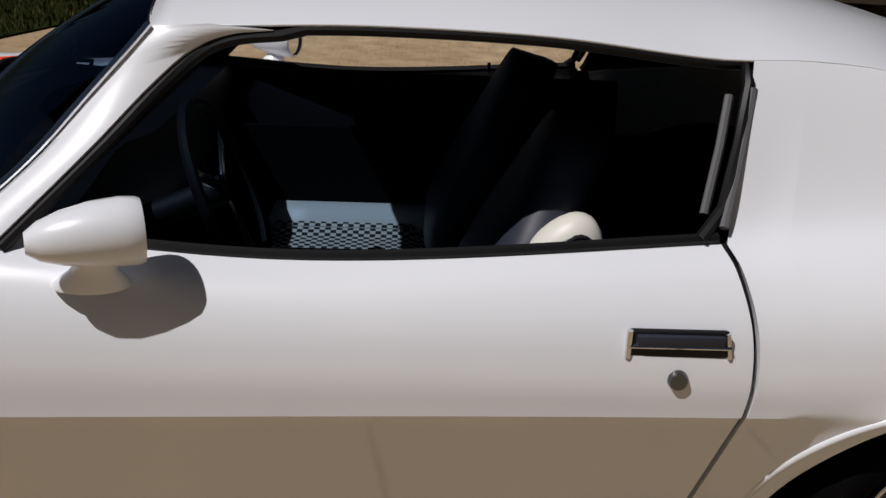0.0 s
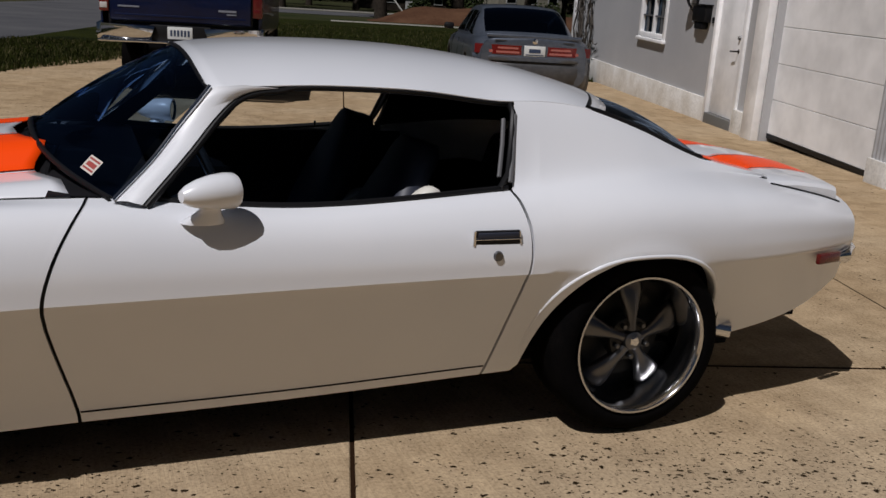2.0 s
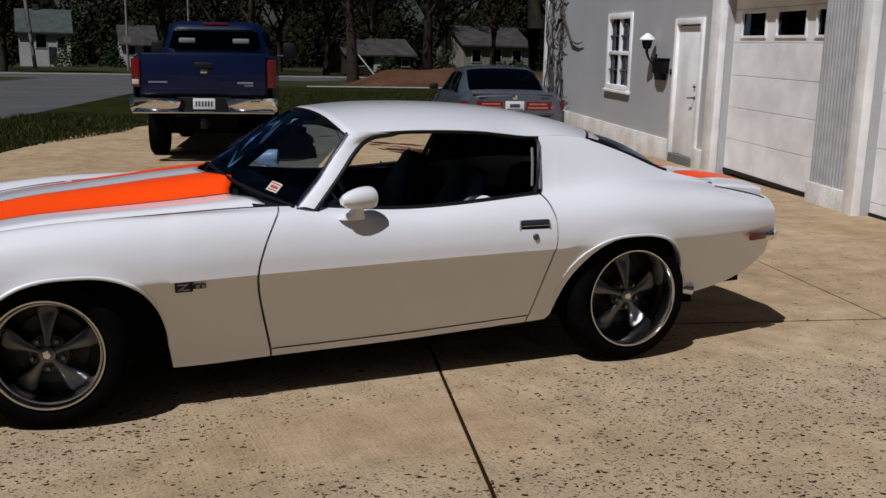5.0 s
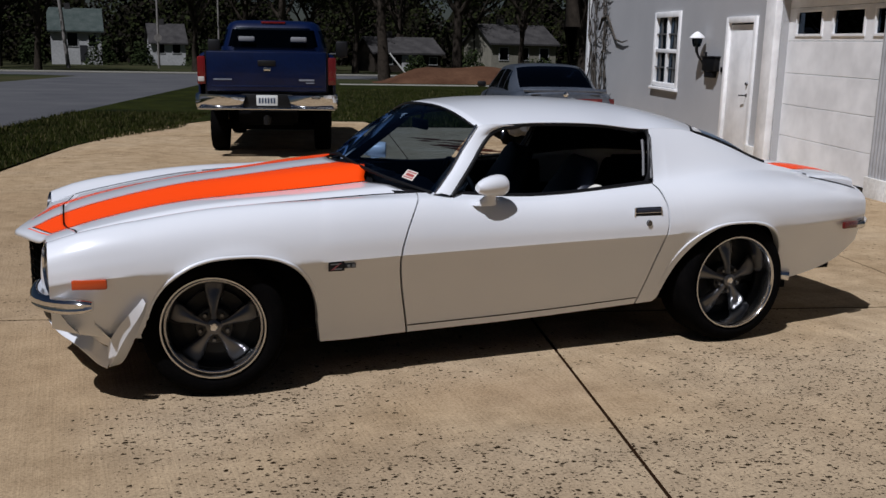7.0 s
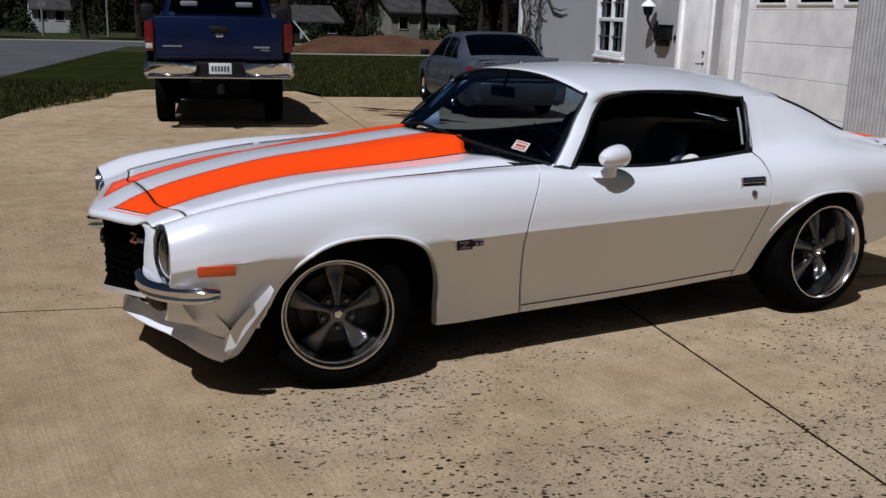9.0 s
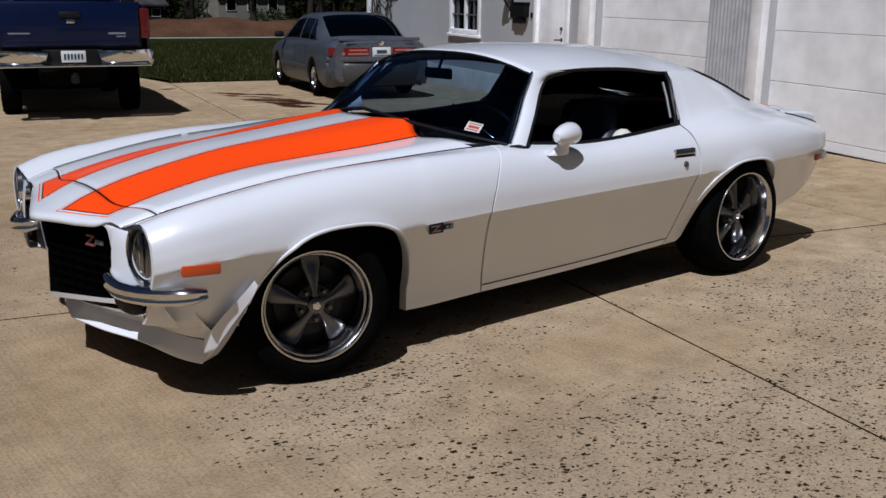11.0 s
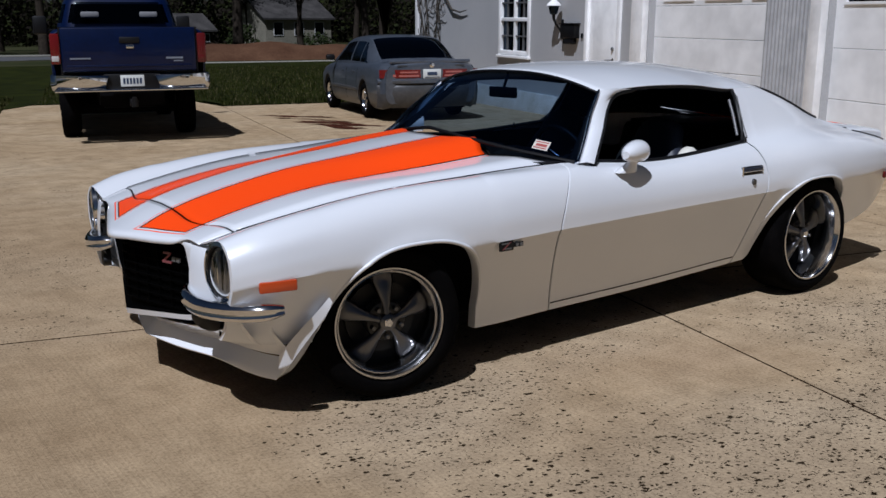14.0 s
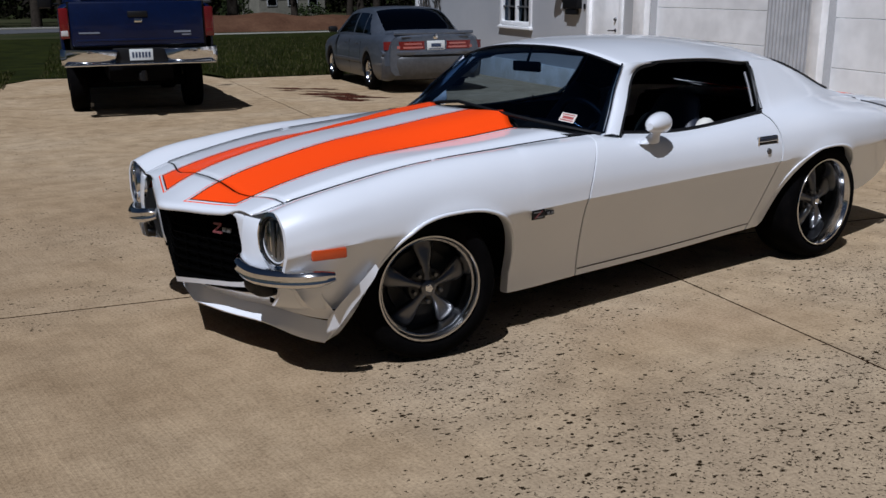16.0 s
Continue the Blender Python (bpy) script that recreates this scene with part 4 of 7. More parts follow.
# interior: tub, dash, seats
for sy in (-1, 1):
    G = Geo()
    rows = [[(x, sy * (section(x, NV)[-1][0] - d), z) for x in [lerp(-0.42, 1.0, i / 20) for i in range(21)]] for d, z in ((0.035, 0.835), (0.055, 0.80), (0.075, 0.62), (0.085, 0.30))]
    G.grid(rows)
    make("door_lining", G, VINYL, coupe, "black vinyl door lining")
G = Geo().box(-0.80, 1.7, -0.70, 0.70, 0.27, 0.29)
G.box(-0.62, -0.58, -0.74, 0.74, 0.30, 0.84)
G.box(-0.55, 0.9, -0.10, 0.10, 0.29, 0.40, 0.03)
make("floor_pan", G, CARPET, coupe, "black carpeted floor", smooth=0)
rows = []
for y in [-0.78 + 1.56 * i / 24 for i in range(25)]:
    hump = 0.035 * math.exp(-((y + 0.36) / 0.17) ** 2)
    rows.append([(-0.60, y, 0.80), (-0.50, y, 0.868), (-0.30, y, 0.862 + hump), (-0.205, y, 0.845 + hump), (-0.185, y, 0.80), (-0.20, y, 0.68), (-0.26, y, 0.56), (-0.40, y, 0.48)])
make("dashboard", Geo().grid(rows), VINYL, coupe, "black padded dashboard", smooth=50)
SWM = Matrix.Translation((0.005, -0.36, 0.80)) @ Matrix.Rotation(radians(68), 4, "Y")
sw = make("steering_wheel", Geo().lathe([(0.185 + 0.012 * math.cos(2 * math.pi * k / 8), 0.012 * math.sin(2 * math.pi * k / 8)) for k in range(8)], 40, M=SWM, closed=True), VINYL, coupe, "black steering wheel")
for a in (0, 120, 240):
    make("spoke", Geo().box(0.02, 0.18, -0.014, 0.014, -0.012, -0.004, 0.003, M=SWM @ Matrix.Rotation(radians(a), 4, "Z")), TRIM, sw)
make("steering_column", Geo().tube([(0.0, -0.36, 0.80), (-0.28, -0.36, 0.68)], 0.03, 12), VINYL, coupe)
make("rear_view_mirror", Geo().box(-0.115, -0.095, -0.11, 0.11, 1.10, 1.155, 0.008).tube([(-0.10, 0, 1.15), (-0.07, 0, 1.225)], 0.008, 8), BLACK, coupe)
for sy in (-1, 1):
    # passenger-side inner fittings catch the light
    make("window_crank", Geo().tube([(0.02, sy * 0.735, 0.63), (0.02, sy * 0.70, 0.63), (0.09, sy * 0.69, 0.60)], 0.007, 8), CHROME, coupe)
make("lock_knob", Geo().lathe([(0.001, 0.03), (0.006, 0.028), (0.005, 0.0)], 10, M=Matrix.Translation((0.60, 0.775, 0.846))), CHROME, coupe)


def bucket_seat(y0, X, reach):
    """High-backed seat: white bolsters, checked cloth centre, dark back."""
    s = make("bucket_seat", Geo().box(0.03 + X, 0.50 + X, y0 - 0.25, y0 + 0.25, 0.29, 0.36, 0.03), VINYL, coupe, "black bucket seat with white bolsters and checked cloth")
    rows = []
    for x in [X - 0.02, X + 0.02, X + 0.12, X + 0.27, X + 0.42, X + 0.50]:
        f = 1.0 if X < x < X + 0.48 else 0.6
        rows.append([(x, y0 + q, 0.33 + (0.075 if abs(q) < 0.14 else 0.095) * f) for q in (-0.15, -0.07, 0.0, 0.07, 0.15)])
    make("cushion", Geo().grid(rows), CLOTH, s, "black and white checked cloth cushion")
    for sy in (-1, 1):
        rows = []
        for x in [X - 0.03, X + 0.01, X + 0.12, X + 0.27, X + 0.42, X + 0.49]:
            f = 0.4 if x < X - 0.02 else 1.0
            rows.append([(x, y0 + sy * w, 0.33 + h * f) for w, h in ((0.135, 0.07), (0.16, 0.125), (0.20, 0.14), (0.24, 0.12), (0.262, 0.05), (0.262, -0.08))])
        make("cushion_bolster", Geo().grid(rows), SEATWHITE, s, "white vinyl bolster", smooth=70)
    # reclined back with rounded head
    rows, rowsb = [], []
    for t, hw in ((0.0, 0.235), (0.15, 0.245), (0.35, 0.245), (0.55, 0.225), (0.68, 0.19), (0.80, 0.15), (0.88, 0.140), (0.94, 0.12), (0.98, 0.085), (1.0, 0.03)):
        x, z = 0.49 + X + 0.255 * t, 0.44 + 0.525 * t
        th = 0.125 * (1 + 0.12 * math.sin(math.pi * t))
        ring = []
        for k in range(20):
            a = 2 * math.pi * k / 20
            c, q = math.cos(a), math.sin(a)
            ring.append((x + th * 0.5 * math.copysign(abs(c) ** 0.7, c) + (0.03 if t < 0.1 else 0), y0 + hw * math.copysign(abs(q) ** 0.7, q), z - 0.02 * c))
        rows.append(ring)
    G = Geo().grid(rows, wrap=True)
    G.add(rows[-1], [tuple(range(20))])
    b = make("backrest", G, BLUEVINYL, s, "dark grey-blue vinyl backrest", smooth=60)
    for sy in (-1, 1):
        arc = [(0.585, 0.66), (0.610, 0.745), (0.650, 0.805), (0.700, 0.838), (0.740, 0.832), (0.762, 0.795), (0.772, 0.73), (0.772, 0.62)]
        pts = [(x + X, y0 + sy * 0.200, 0.44 + (z - 0.44) * reach) for x, z in poly_curve(arc, 22)]
        low = 0.44 + 0.14 * reach
        outline = [(p[0], p[2]) for p in pts] + [(0.72 + X, low), (0.65 + X, low)]
        cx, cz = 0.68 + X, low + 0.10
        rows = [[(lerp(cx, x, k), y0 + sy * (0.20 + dy), lerp(cz, z, k)) for x, z in outline] for k, dy in ((0.80, -0.040), (0.95, -0.030), (1.0, -0.012), (1.0, 0.012), (0.95, 0.030), (0.80, 0.040))]
        n = len(outline)
        G = Geo().grid(rows, wrap=True).add(rows[0], [tuple(range(n))]).add(rows[-1], [tuple(range(n))])
        bolster = make("back_bolster", G, SEATWHITE, s, "white vinyl side bolster", smooth=60)
        seam = [(lerp(x, cx, 0.32) + 0.012, y + sy * 0.040, z - 0.030) for x, y, z in pts[4:17]]
        make("piping", Geo().tube(seam, 0.0045, 6), VINYL, bolster, "dark piping")
    return s


bucket_seat(-0.38, -0.035, 1.0)
bucket_seat(0.38, -0.05, 0.6)
G = Geo().box(1.0, 1.42, -0.62, 0.62, 0.36, 0.52, 0.04)
G.box(1.32, 1.48, -0.62, 0.62, 0.44, 0.86, 0.05, M=Matrix.Translation((1.4, 0, 0.6)) @ Matrix.Rotation(radians(18), 4, "Y") @ Matrix.Translation((-1.4, 0, -0.6)))
G.box(1.48, 2.02, -0.62, 0.62, 0.845, 0.865)
make("rear_seat", G, VINYL, coupe, "black rear bench and shelf")
# dark lining inside the sail panels
G = Geo().grid([[(x, -w + 0.03, z - 0.006) for x, w, z in c] for c in scols])
both("sail_lining", G, VINYL)
G = Geo().grid([[(-0.35, -0.775, 0.85), (-0.24, -0.805, 0.845)], [(-0.03, -0.59, 1.12), (0.05, -0.62, 1.12)]])
both("pillar_lining", G, VINYL)

# ---- ground ----
AX, BX = Vector((math.sin(radians(14.5)), math.cos(radians(14.5)), 0)), Vector((math.cos(radians(14.5)), -math.sin(radians(14.5)), 0))


def ab(a, b, z=0.0):
    """A place on the drive: a along the building, b across towards it."""
    p = AX * a + BX * b
    return (p.x, p.y, z)


GRASSM = mat("lawn", (0.05, 0.08, 0.02), 0.9, spec=0.08)
varied(GRASSM, 0.9, (0.006, 0.009, 0.0015), (0.026, 0.031, 0.004), 0.6, 0.05, fine=40)
GROUNDM = mat("rough_ground", (0.07, 0.08, 0.035), 0.95, spec=0.08)
varied(GROUNDM, 0.12, (0.018, 0.026, 0.008), (0.05, 0.046, 0.022), 0.4, 0.05, fine=9)
ROADM = mat("worn_asphalt", (0.16, 0.16, 0.165), 0.85, spec=0.08)
varied(ROADM, 0.35, (0.072, 0.073, 0.080), (0.105, 0.105, 0.108), 0.3, 0.01, fine=60)
WALKM = mat("pale_concrete", (0.42, 0.40, 0.36), 0.9, spec=0.08)
varied(WALKM, 0.5, (0.22, 0.21, 0.185), (0.30, 0.285, 0.25), 0.2, 0.01, fine=30)
DIRTM = mat("bare_clay", (0.20, 0.11, 0.06), 0.95, spec=0.08)
varied(DIRTM, 0.5, (0.060, 0.028, 0.016), (0.115, 0.060, 0.034), 0.6, 0.06, fine=7)


def arith(m, op, a, b, c=None, clamp=False):
    n = m.node_tree.nodes.new("ShaderNodeMath")
    n.operation = op
    n.use_clamp = clamp
    for k, v in enumerate((a, b) if c is None else (a, b, c)):
        if isinstance(v, (int, float)):
            n.inputs[k].default_value = v
        else:
            link(m, v, n.inputs[k])
    return n.outputs[0]


def worn_spot(m, x, y, rx, ry, turn=0.0):
    """1 in the middle of an oval on the drive, fading to 0 at its rim."""
    tc = m.node_tree.nodes.new("ShaderNodeTexCoord")
    mp = m.node_tree.nodes.new("ShaderNodeMapping")
    mp.vector_type = "TEXTURE"
    mp.inputs["Location"].default_value = (x, y, 0)
    mp.inputs["Rotation"].default_value = (0, 0, radians(turn))
    mp.inputs["Scale"].default_value = (rx, ry, 1)
    link(m, tc.outputs["Object"], mp.inputs[0])
    g = m.node_tree.nodes.new("ShaderNodeTexGradient")
    g.gradient_type = "SPHERICAL"
    link(m, mp.outputs[0], g.inputs[0])
    return g.outputs["Fac"]


def concrete():
    """Broomed tan concrete, pitted where the aggregate has come out."""
    m = mat("tan_concrete", (0.45, 0.37, 0.26), 0.9, spec=0.0)
    v = coords(m, (1, 1, 1), "Object", (0, 0, radians(14.5)))
    large = noise_tex(m, v, 0.55, 5.0, 0.6)
    mid = noise_tex(m, v, 4.0, 5.0, 0.65)
    col = ramp(m, large, [(0.30, (0.350, 0.255, 0.155)), (0.50, (0.425, 0.322, 0.205)), (0.72, (0.480, 0.380, 0.258))])
    col = mixc(m, 0.85, col, ramp(m, mid, [(0.30, (0.66, 0.63, 0.59)), (0.65, (1.12, 1.11, 1.09))]), "MULTIPLY")
    # long drag marks
    drag = noise_tex(m, coords(m, (1.6, 11.0, 1), "Object", (0, 0, radians(-22.0))), 1.0, 5.0, 0.7)
    col = mixc(m, 0.22, col, ramp(m, drag, [(0.36, (0.74, 0.71, 0.66)), (0.56, (1.07, 1.06, 1.04))]), "MULTIPLY")
    # broom lines
    vb = coords(m, (70, 1.1, 1), "Object", (0, 0, radians(12.0)))
    broom = noise_tex(m, vb, 1.0, 3.0, 0.7)
    col = mixc(m, 0.42, col, ramp(m, broom, [(0.33, (0.74, 0.73, 0.71)), (0.60, (1.08, 1.08, 1.07))]), "MULTIPLY")
    # brown stains
    st = noise_tex(m, v, 1.1, 6.0, 0.7)
    col = mixc(m, ramp(m, st, [(0.60, (0, 0, 0)), (0.78, (0.5, 0.5, 0.5))]), col, (0.34, 0.225, 0.13))
    col = mixc(m, arith(m, "MULTIPLY", worn_spot(m, 0.0, -1.25, 0.75, 0.45, -20), 0.45), col, (0.33, 0.225, 0.135))
    col = mixc(m, arith(m, "MULTIPLY", worn_spot(m, -3.2, 2.5, 5.0, 5.5, 10), 0.5), col, (0.26, 0.18, 0.108))
    # how worn the skin is
    patch = noise_tex(m, v, 0.9, 4.0, 0.65)
    wear = ramp(m, patch, [(0.46, (0.02, 0.02, 0.02)), (0.76, (0.50, 0.50, 0.50))])
    for x, y, rx, ry, turn, k in ((-0.45, -2.30, 2.2, 0.95, -8, 1.5), (-1.40, -1.10, 0.75, 0.55, 0, 1.3), (1.7, -1.55, 1.7, 0.75, -10, 1.3), (0.6, -2.6, 2.2, 0.9, 0, 0.9), (-0.5, -0.95, 0.9, 0.45, -10, 0.6)):
        wear = arith(m, "MULTIPLY_ADD", worn_spot(m, x, y, rx, ry, turn), k, wear)
    wear = arith(m, "MULTIPLY_ADD", worn_spot(m, 0.02, -1.36, 0.65, 0.42, -15), -1.1, wear)
    wear = arith(m, "MULTIPLY_ADD", worn_spot(m, -2.9, -1.0, 1.6, 2.0), -0.5, wear, True)
    # pits where the aggregate has come out, each of its own size
    wob = m.node_tree.nodes.new("ShaderNodeTexNoise")
    wob.inputs["Scale"].default_value = 55.0
    wob.inputs["Detail"].default_value = 2.0
    link(m, v, wob.inputs["Vector"])
    off = m.node_tree.nodes.new("ShaderNodeVectorMath")
    off.operation = "MULTIPLY_ADD"
    link(m, wob.outputs["Color"], off.inputs[0])
    off.inputs[1].default_value = (0.030, 0.030, 0.0)
    link(m, v, off.inputs[2])
    sq = m.node_tree.nodes.new("ShaderNodeVectorMath")
    sq.operation = "MULTIPLY"
    link(m, off.outputs[0], sq.inputs[0])
    sq.inputs[1].default_value = (0.78, 1.15, 1.0)
    pits = None
    for scale, share in ((33.0, 1.25), (58.0, 0.95), (110.0, 0.5)):
        vo = node(m, "ShaderNodeTexVoronoi", Scale=scale)
        link(m, sq.outputs[0], vo.inputs["Vector"])
        sx = m.node_tree.nodes.new("ShaderNodeSeparateColor")
        link(m, vo.outputs["Color"], sx.inputs[0])
        chosen = arith(m, "GREATER_THAN", arith(m, "MULTIPLY", wear, share), sx.outputs[0])
        size = arith(m, "MULTIPLY_ADD", sx.outputs[1], 0.24, 0.12)
        hole = arith(m, "MULTIPLY", arith(m, "SUBTRACT", size, vo.outputs["Distance"]), 11.0, None, True)
        hole = arith(m, "MULTIPLY", hole, chosen)
        pits = hole if pits is None else arith(m, "MAXIMUM", pits, hole)
    # the bare skin about the pits is paler and greyer
    col = mixc(m, arith(m, "MULTIPLY", wear, 0.35), col, (0.415, 0.340, 0.245))
    col = mixc(m, arith(m, "MULTIPLY", pits, 0.97), col, (0.013, 0.0075, 0.0035))
    # fine grit
    grit = noise_tex(m, v, 75.0, 4.0, 0.7)
    col = mixc(m, 0.5, col, ramp(m, grit, [(0.34, (0.42, 0.39, 0.36)), (0.56, (1.15, 1.14, 1.12))]), "MULTIPLY")
    link(m, col, bsdf(m).inputs["Base Color"])
    bump(m, arith(m, "MULTIPLY_ADD", pits, -1.1, arith(m, "MULTIPLY_ADD", grit, 0.25, broom)), 0.5, 0.006)
    return m


CONC = concrete()
rings = [0, 40, 90, 200, 600, 2500]
G = Geo()
pts = []
for r in rings[1:]:
    pts.append([(r * math.cos(2 * math.pi * k / 48), r * math.sin(2 * math.pi * k / 48) + 10, -0.05) for k in range(48)])
G.grid(pts, wrap=True)
G.add(pts[0], [tuple(range(48))])
tagged(make("ground", G, GROUNDM, smooth=0), "rough grassy ground reaching the horizon", "ground", kind="structure")


def slab(name, poly, z, mats, label, depth=0.12, c=0.006, kind="structure", parent=None):
    """A flat slab with chamfered upper edges, outline in world x, y."""
    n = len(poly)
    cx, cy = sum(p[0] for p in poly) / n, sum(p[1] for p in poly) / n
    def inset(p, d):
        v = Vector((cx - p[0], cy - p[1]))
        v.normalize()
        return (p[0] + v.x * d, p[1] + v.y * d)
    lo = [(p[0], p[1], z - depth) for p in poly]
    mi = [(p[0], p[1], z - c) for p in poly]
    hi = [(*inset(p, c * 1.4), z) for p in poly]
    G = Geo()
    fs = [tuple(range(2 * n, 3 * n))]
    for k in range(n):
        j = (k + 1) % n
        fs += [(k, j, n + j, n + k), (n + k, n + j, 2 * n + j, 2 * n + k)]
    G.add(lo + mi + hi, fs)
    ob = make(name, G, mats, parent, smooth=0)
    if kind:
        tagged(ob, label, "ground", kind=kind)
    return ob


drive = thing("pavement", "tan weathered concrete drive in jointed slabs", "ground", kind="structure")
A_EDGES = [-16, -10.5, -5.0, 0.17, 5.02, 10.4, 15.6]
B_EDGES = [-4.7, 0.57, 3.4, 6.4]
for i in range(len(A_EDGES) - 1):
    for j in range(len(B_EDGES) - 1):
        a0, a1, b0, b1 = A_EDGES[i] + 0.010, A_EDGES[i + 1] - 0.010, B_EDGES[j] + 0.006, B_EDGES[j + 1] - 0.006
        slab("slab", [ab(a0, b0)[:2], ab(a0, b1)[:2], ab(a1, b1)[:2], ab(a1, b0)[:2]], 0.0, CONC, "", kind="", parent=drive)
slab("slab", [ab(-16, 6.404)[:2], ab(-16, 12)[:2], ab(15.6, 12)[:2], ab(15.6, 6.404)[:2]], -0.001, CONC, "", kind="", parent=drive)
slab("slab", [ab(15.608, -3.9)[:2], ab(15.608, 0.565)[:2], ab(17.3, 0.2)[:2], ab(17.6, -3.2)[:2]], 0.0, CONC, "", kind="", parent=drive)
slab("slab", [ab(-16, -14)[:2], ab(-16, -4.705)[:2], ab(-3.0, -4.705)[:2], ab(-3.0, -14)[:2]], -0.001, CONC, "", kind="", parent=drive)
slab("joint_bed", [ab(-15.9, -4.6)[:2], ab(-15.9, 11.9)[:2], ab(15.5, 11.9)[:2], ab(15.5, -4.6)[:2]], -0.004, mat("joint_dirt", (0.024, 0.013, 0.007), 0.95, spec=0.0), "", depth=0.03, kind="", parent=drive)

slab("road", [ab(-30, -17)[:2], ab(-30, -7.0)[:2], ab(60, -7.0)[:2], ab(62, -4)[:2], ab(64, 60)[:2], ab(73, 60)[:2], ab(73, -60)[:2], ab(66, -60)[:2], ab(64, -20)[:2], ab(62, -17)[:2]], -0.035, ROADM, "worn grey asphalt street", depth=0.05)
slab("sidewalk", [ab(47.0, 0)[:2], ab(47.0, 60)[:2], ab(49.5, 60)[:2], ab(49.5, 0)[:2]], 0.0, WALKM, "pale concrete footpath beyond the lawn", depth=0.08)
slab("sidewalk", [ab(74.5, -60)[:2], ab(74.5, 60)[:2], ab(77.5, 60)[:2], ab(77.5, -60)[:2]], 0.02, WALKM, "pale concrete footpath across the street", depth=0.08)

# lawns: a sheet and blades
def lawn(name, poly, z, label):
    return slab(name, poly, z, GRASSM, label, depth=0.06, c=0.02)


L1 = [ab(-3.0, -7.0)[:2], ab(-3.0, -4.72)[:2], ab(10, -4.75)[:2], ab(14, -4.4)[:2], ab(16, -3.8)[:2], ab(17.7, -3.1)[:2], ab(17.4, 0.4)[:2], ab(15.9, 0.7)[:2], ab(15.7, 12)[:2], ab(46.8, 12)[:2], ab(46.8, -6.9)[:2], ab(20, -6.95)[:2]]
lawn("lawn", L1, 0.012, "green lawn with dandelions beside the drive")
lawn("lawn", [ab(15.7, 12.0)[:2], ab(15.7, 60)[:2], ab(46.8, 60)[:2], ab(46.8, 12.0)[:2]], 0.010, "green lawn behind the building")
rg = random.Random(5)
G = Geo()


def blade(G, x, y, h, rg):
    a = rg.uniform(0, math.pi)
    w = rg.uniform(0.006, 0.014)
    dx, dy = math.cos(a) * w, math.sin(a) * w
    lx, ly = rg.uniform(-0.5, 0.5) * h, rg.uniform(-0.5, 0.5) * h
    o = len(G.v)
    G.v += [(x - dx, y - dy, 0.0), (x + dx, y + dy, 0.0), (x + lx, y + ly, h)]
    G.f.append((o, o + 1, o + 2))
    G.m.append(0 if rg.random() < 0.8 else 1)


for _ in range(26000):
    a, b = rg.uniform(4, 20), rg.uniform(-7.0, -3.6)
    if b < lerp(-4.72, -3.2, smooth01((a - 10) / 7.5)):
        x, y, _z = ab(a, b)
        blade(G, x, y, rg.uniform(0.03, 0.11), rg)
for _ in range(36000):
    a, b = 15.8 + 24 * rg.random() ** 1.7, rg.uniform(-3, 9)
    if a > 17.6 or b > 0.6:
        x, y, _z = ab(a, b)
        blade(G, x, y, rg.uniform(0.04, 0.12), rg)
BLADE = varied(mat("grass_blade", (0.06, 0.10, 0.02), 0.7, spec=0.08), 1.5, (0.007, 0.011, 0.0015), (0.036, 0.042, 0.005))
DRY = varied(mat("dry_grass", (0.20, 0.17, 0.07), 0.8, spec=0.08), 1.5, (0.06, 0.055, 0.02), (0.13, 0.11, 0.05))
tagged(make("grass", G, [BLADE, DRY], smooth=0, recalc=False), "short green grass with dry tufts", "grass", kind="stuff")

# rust stain of clay on the drive
G = Geo()
rg = random.Random(11)
CLAYSTAIN = mat("clay_smear", (0.16, 0.07, 0.035), 0.9, spec=0.08)
varied(CLAYSTAIN, 6, (0.035, 0.009, 0.006), (0.10, 0.032, 0.016))
for k in range(26):
    t = rg.random()
    cx, cy = lerp(4.5, 4.25, t) + rg.uniform(-0.35, 0.35), lerp(12.0, 9.2, t) + rg.uniform(-0.3, 0.3)
    L, W = rg.uniform(0.25, 0.9), rg.uniform(0.05, 0.13)
    ring = []
    for k in range(24):
        t = 2 * math.pi * k / 24
        q = 1 + rg.uniform(-0.35, 0.35)
        u, v = L / 2 * math.cos(t) * q, W * math.sin(t) * q
        ring.append((cx + u * 0.55 + v * 0.6, cy - u * 0.85 + v * 0.5, 0.004 + 0.0002 * len(G.f)))
    G.add(ring, [tuple(range(24))])
tagged(make("clay_smear", G, CLAYSTAIN, smooth=0), "dried red clay smears on the concrete", "stain", kind="structure")

# ---- garage building ----
d = Vector((math.sin(radians(15.2)), math.cos(radians(15.2)), 0.0175)).normalized()
up = Vector((0, -0.0175, 1.0))
up = (up - d * up.dot(d)).normalized()
inn = up.cross(-d)
BM = Matrix(((-d.x, inn.x, up.x, 6.660), (-d.y, inn.y, up.y, 3.691), (-d.z, inn.z, up.z, 0.035), (0, 0, 0, 1)))
STUCCO = mat("grey_render", (0.36, 0.36, 0.37), 0.9)
varied(STUCCO, 0.8, (0.42, 0.42, 0.43), (0.475, 0.475, 0.48), 0.25, 0.004, fine=90)
WHITEP = mat("white_wall_paint", (0.74, 0.73, 0.71), 0.7)
varied(WHITEP, 1.1, (0.93, 0.925, 0.92), (0.96, 0.955, 0.95), 0.04, 0.002, fine=3)
DOORW = mat("white_door_paint", (0.74, 0.74, 0.745), 0.55)
varied(DOORW, 0.7, (0.93, 0.93, 0.933), (0.95, 0.95, 0.95), 0.03, 0.002, fine=2)
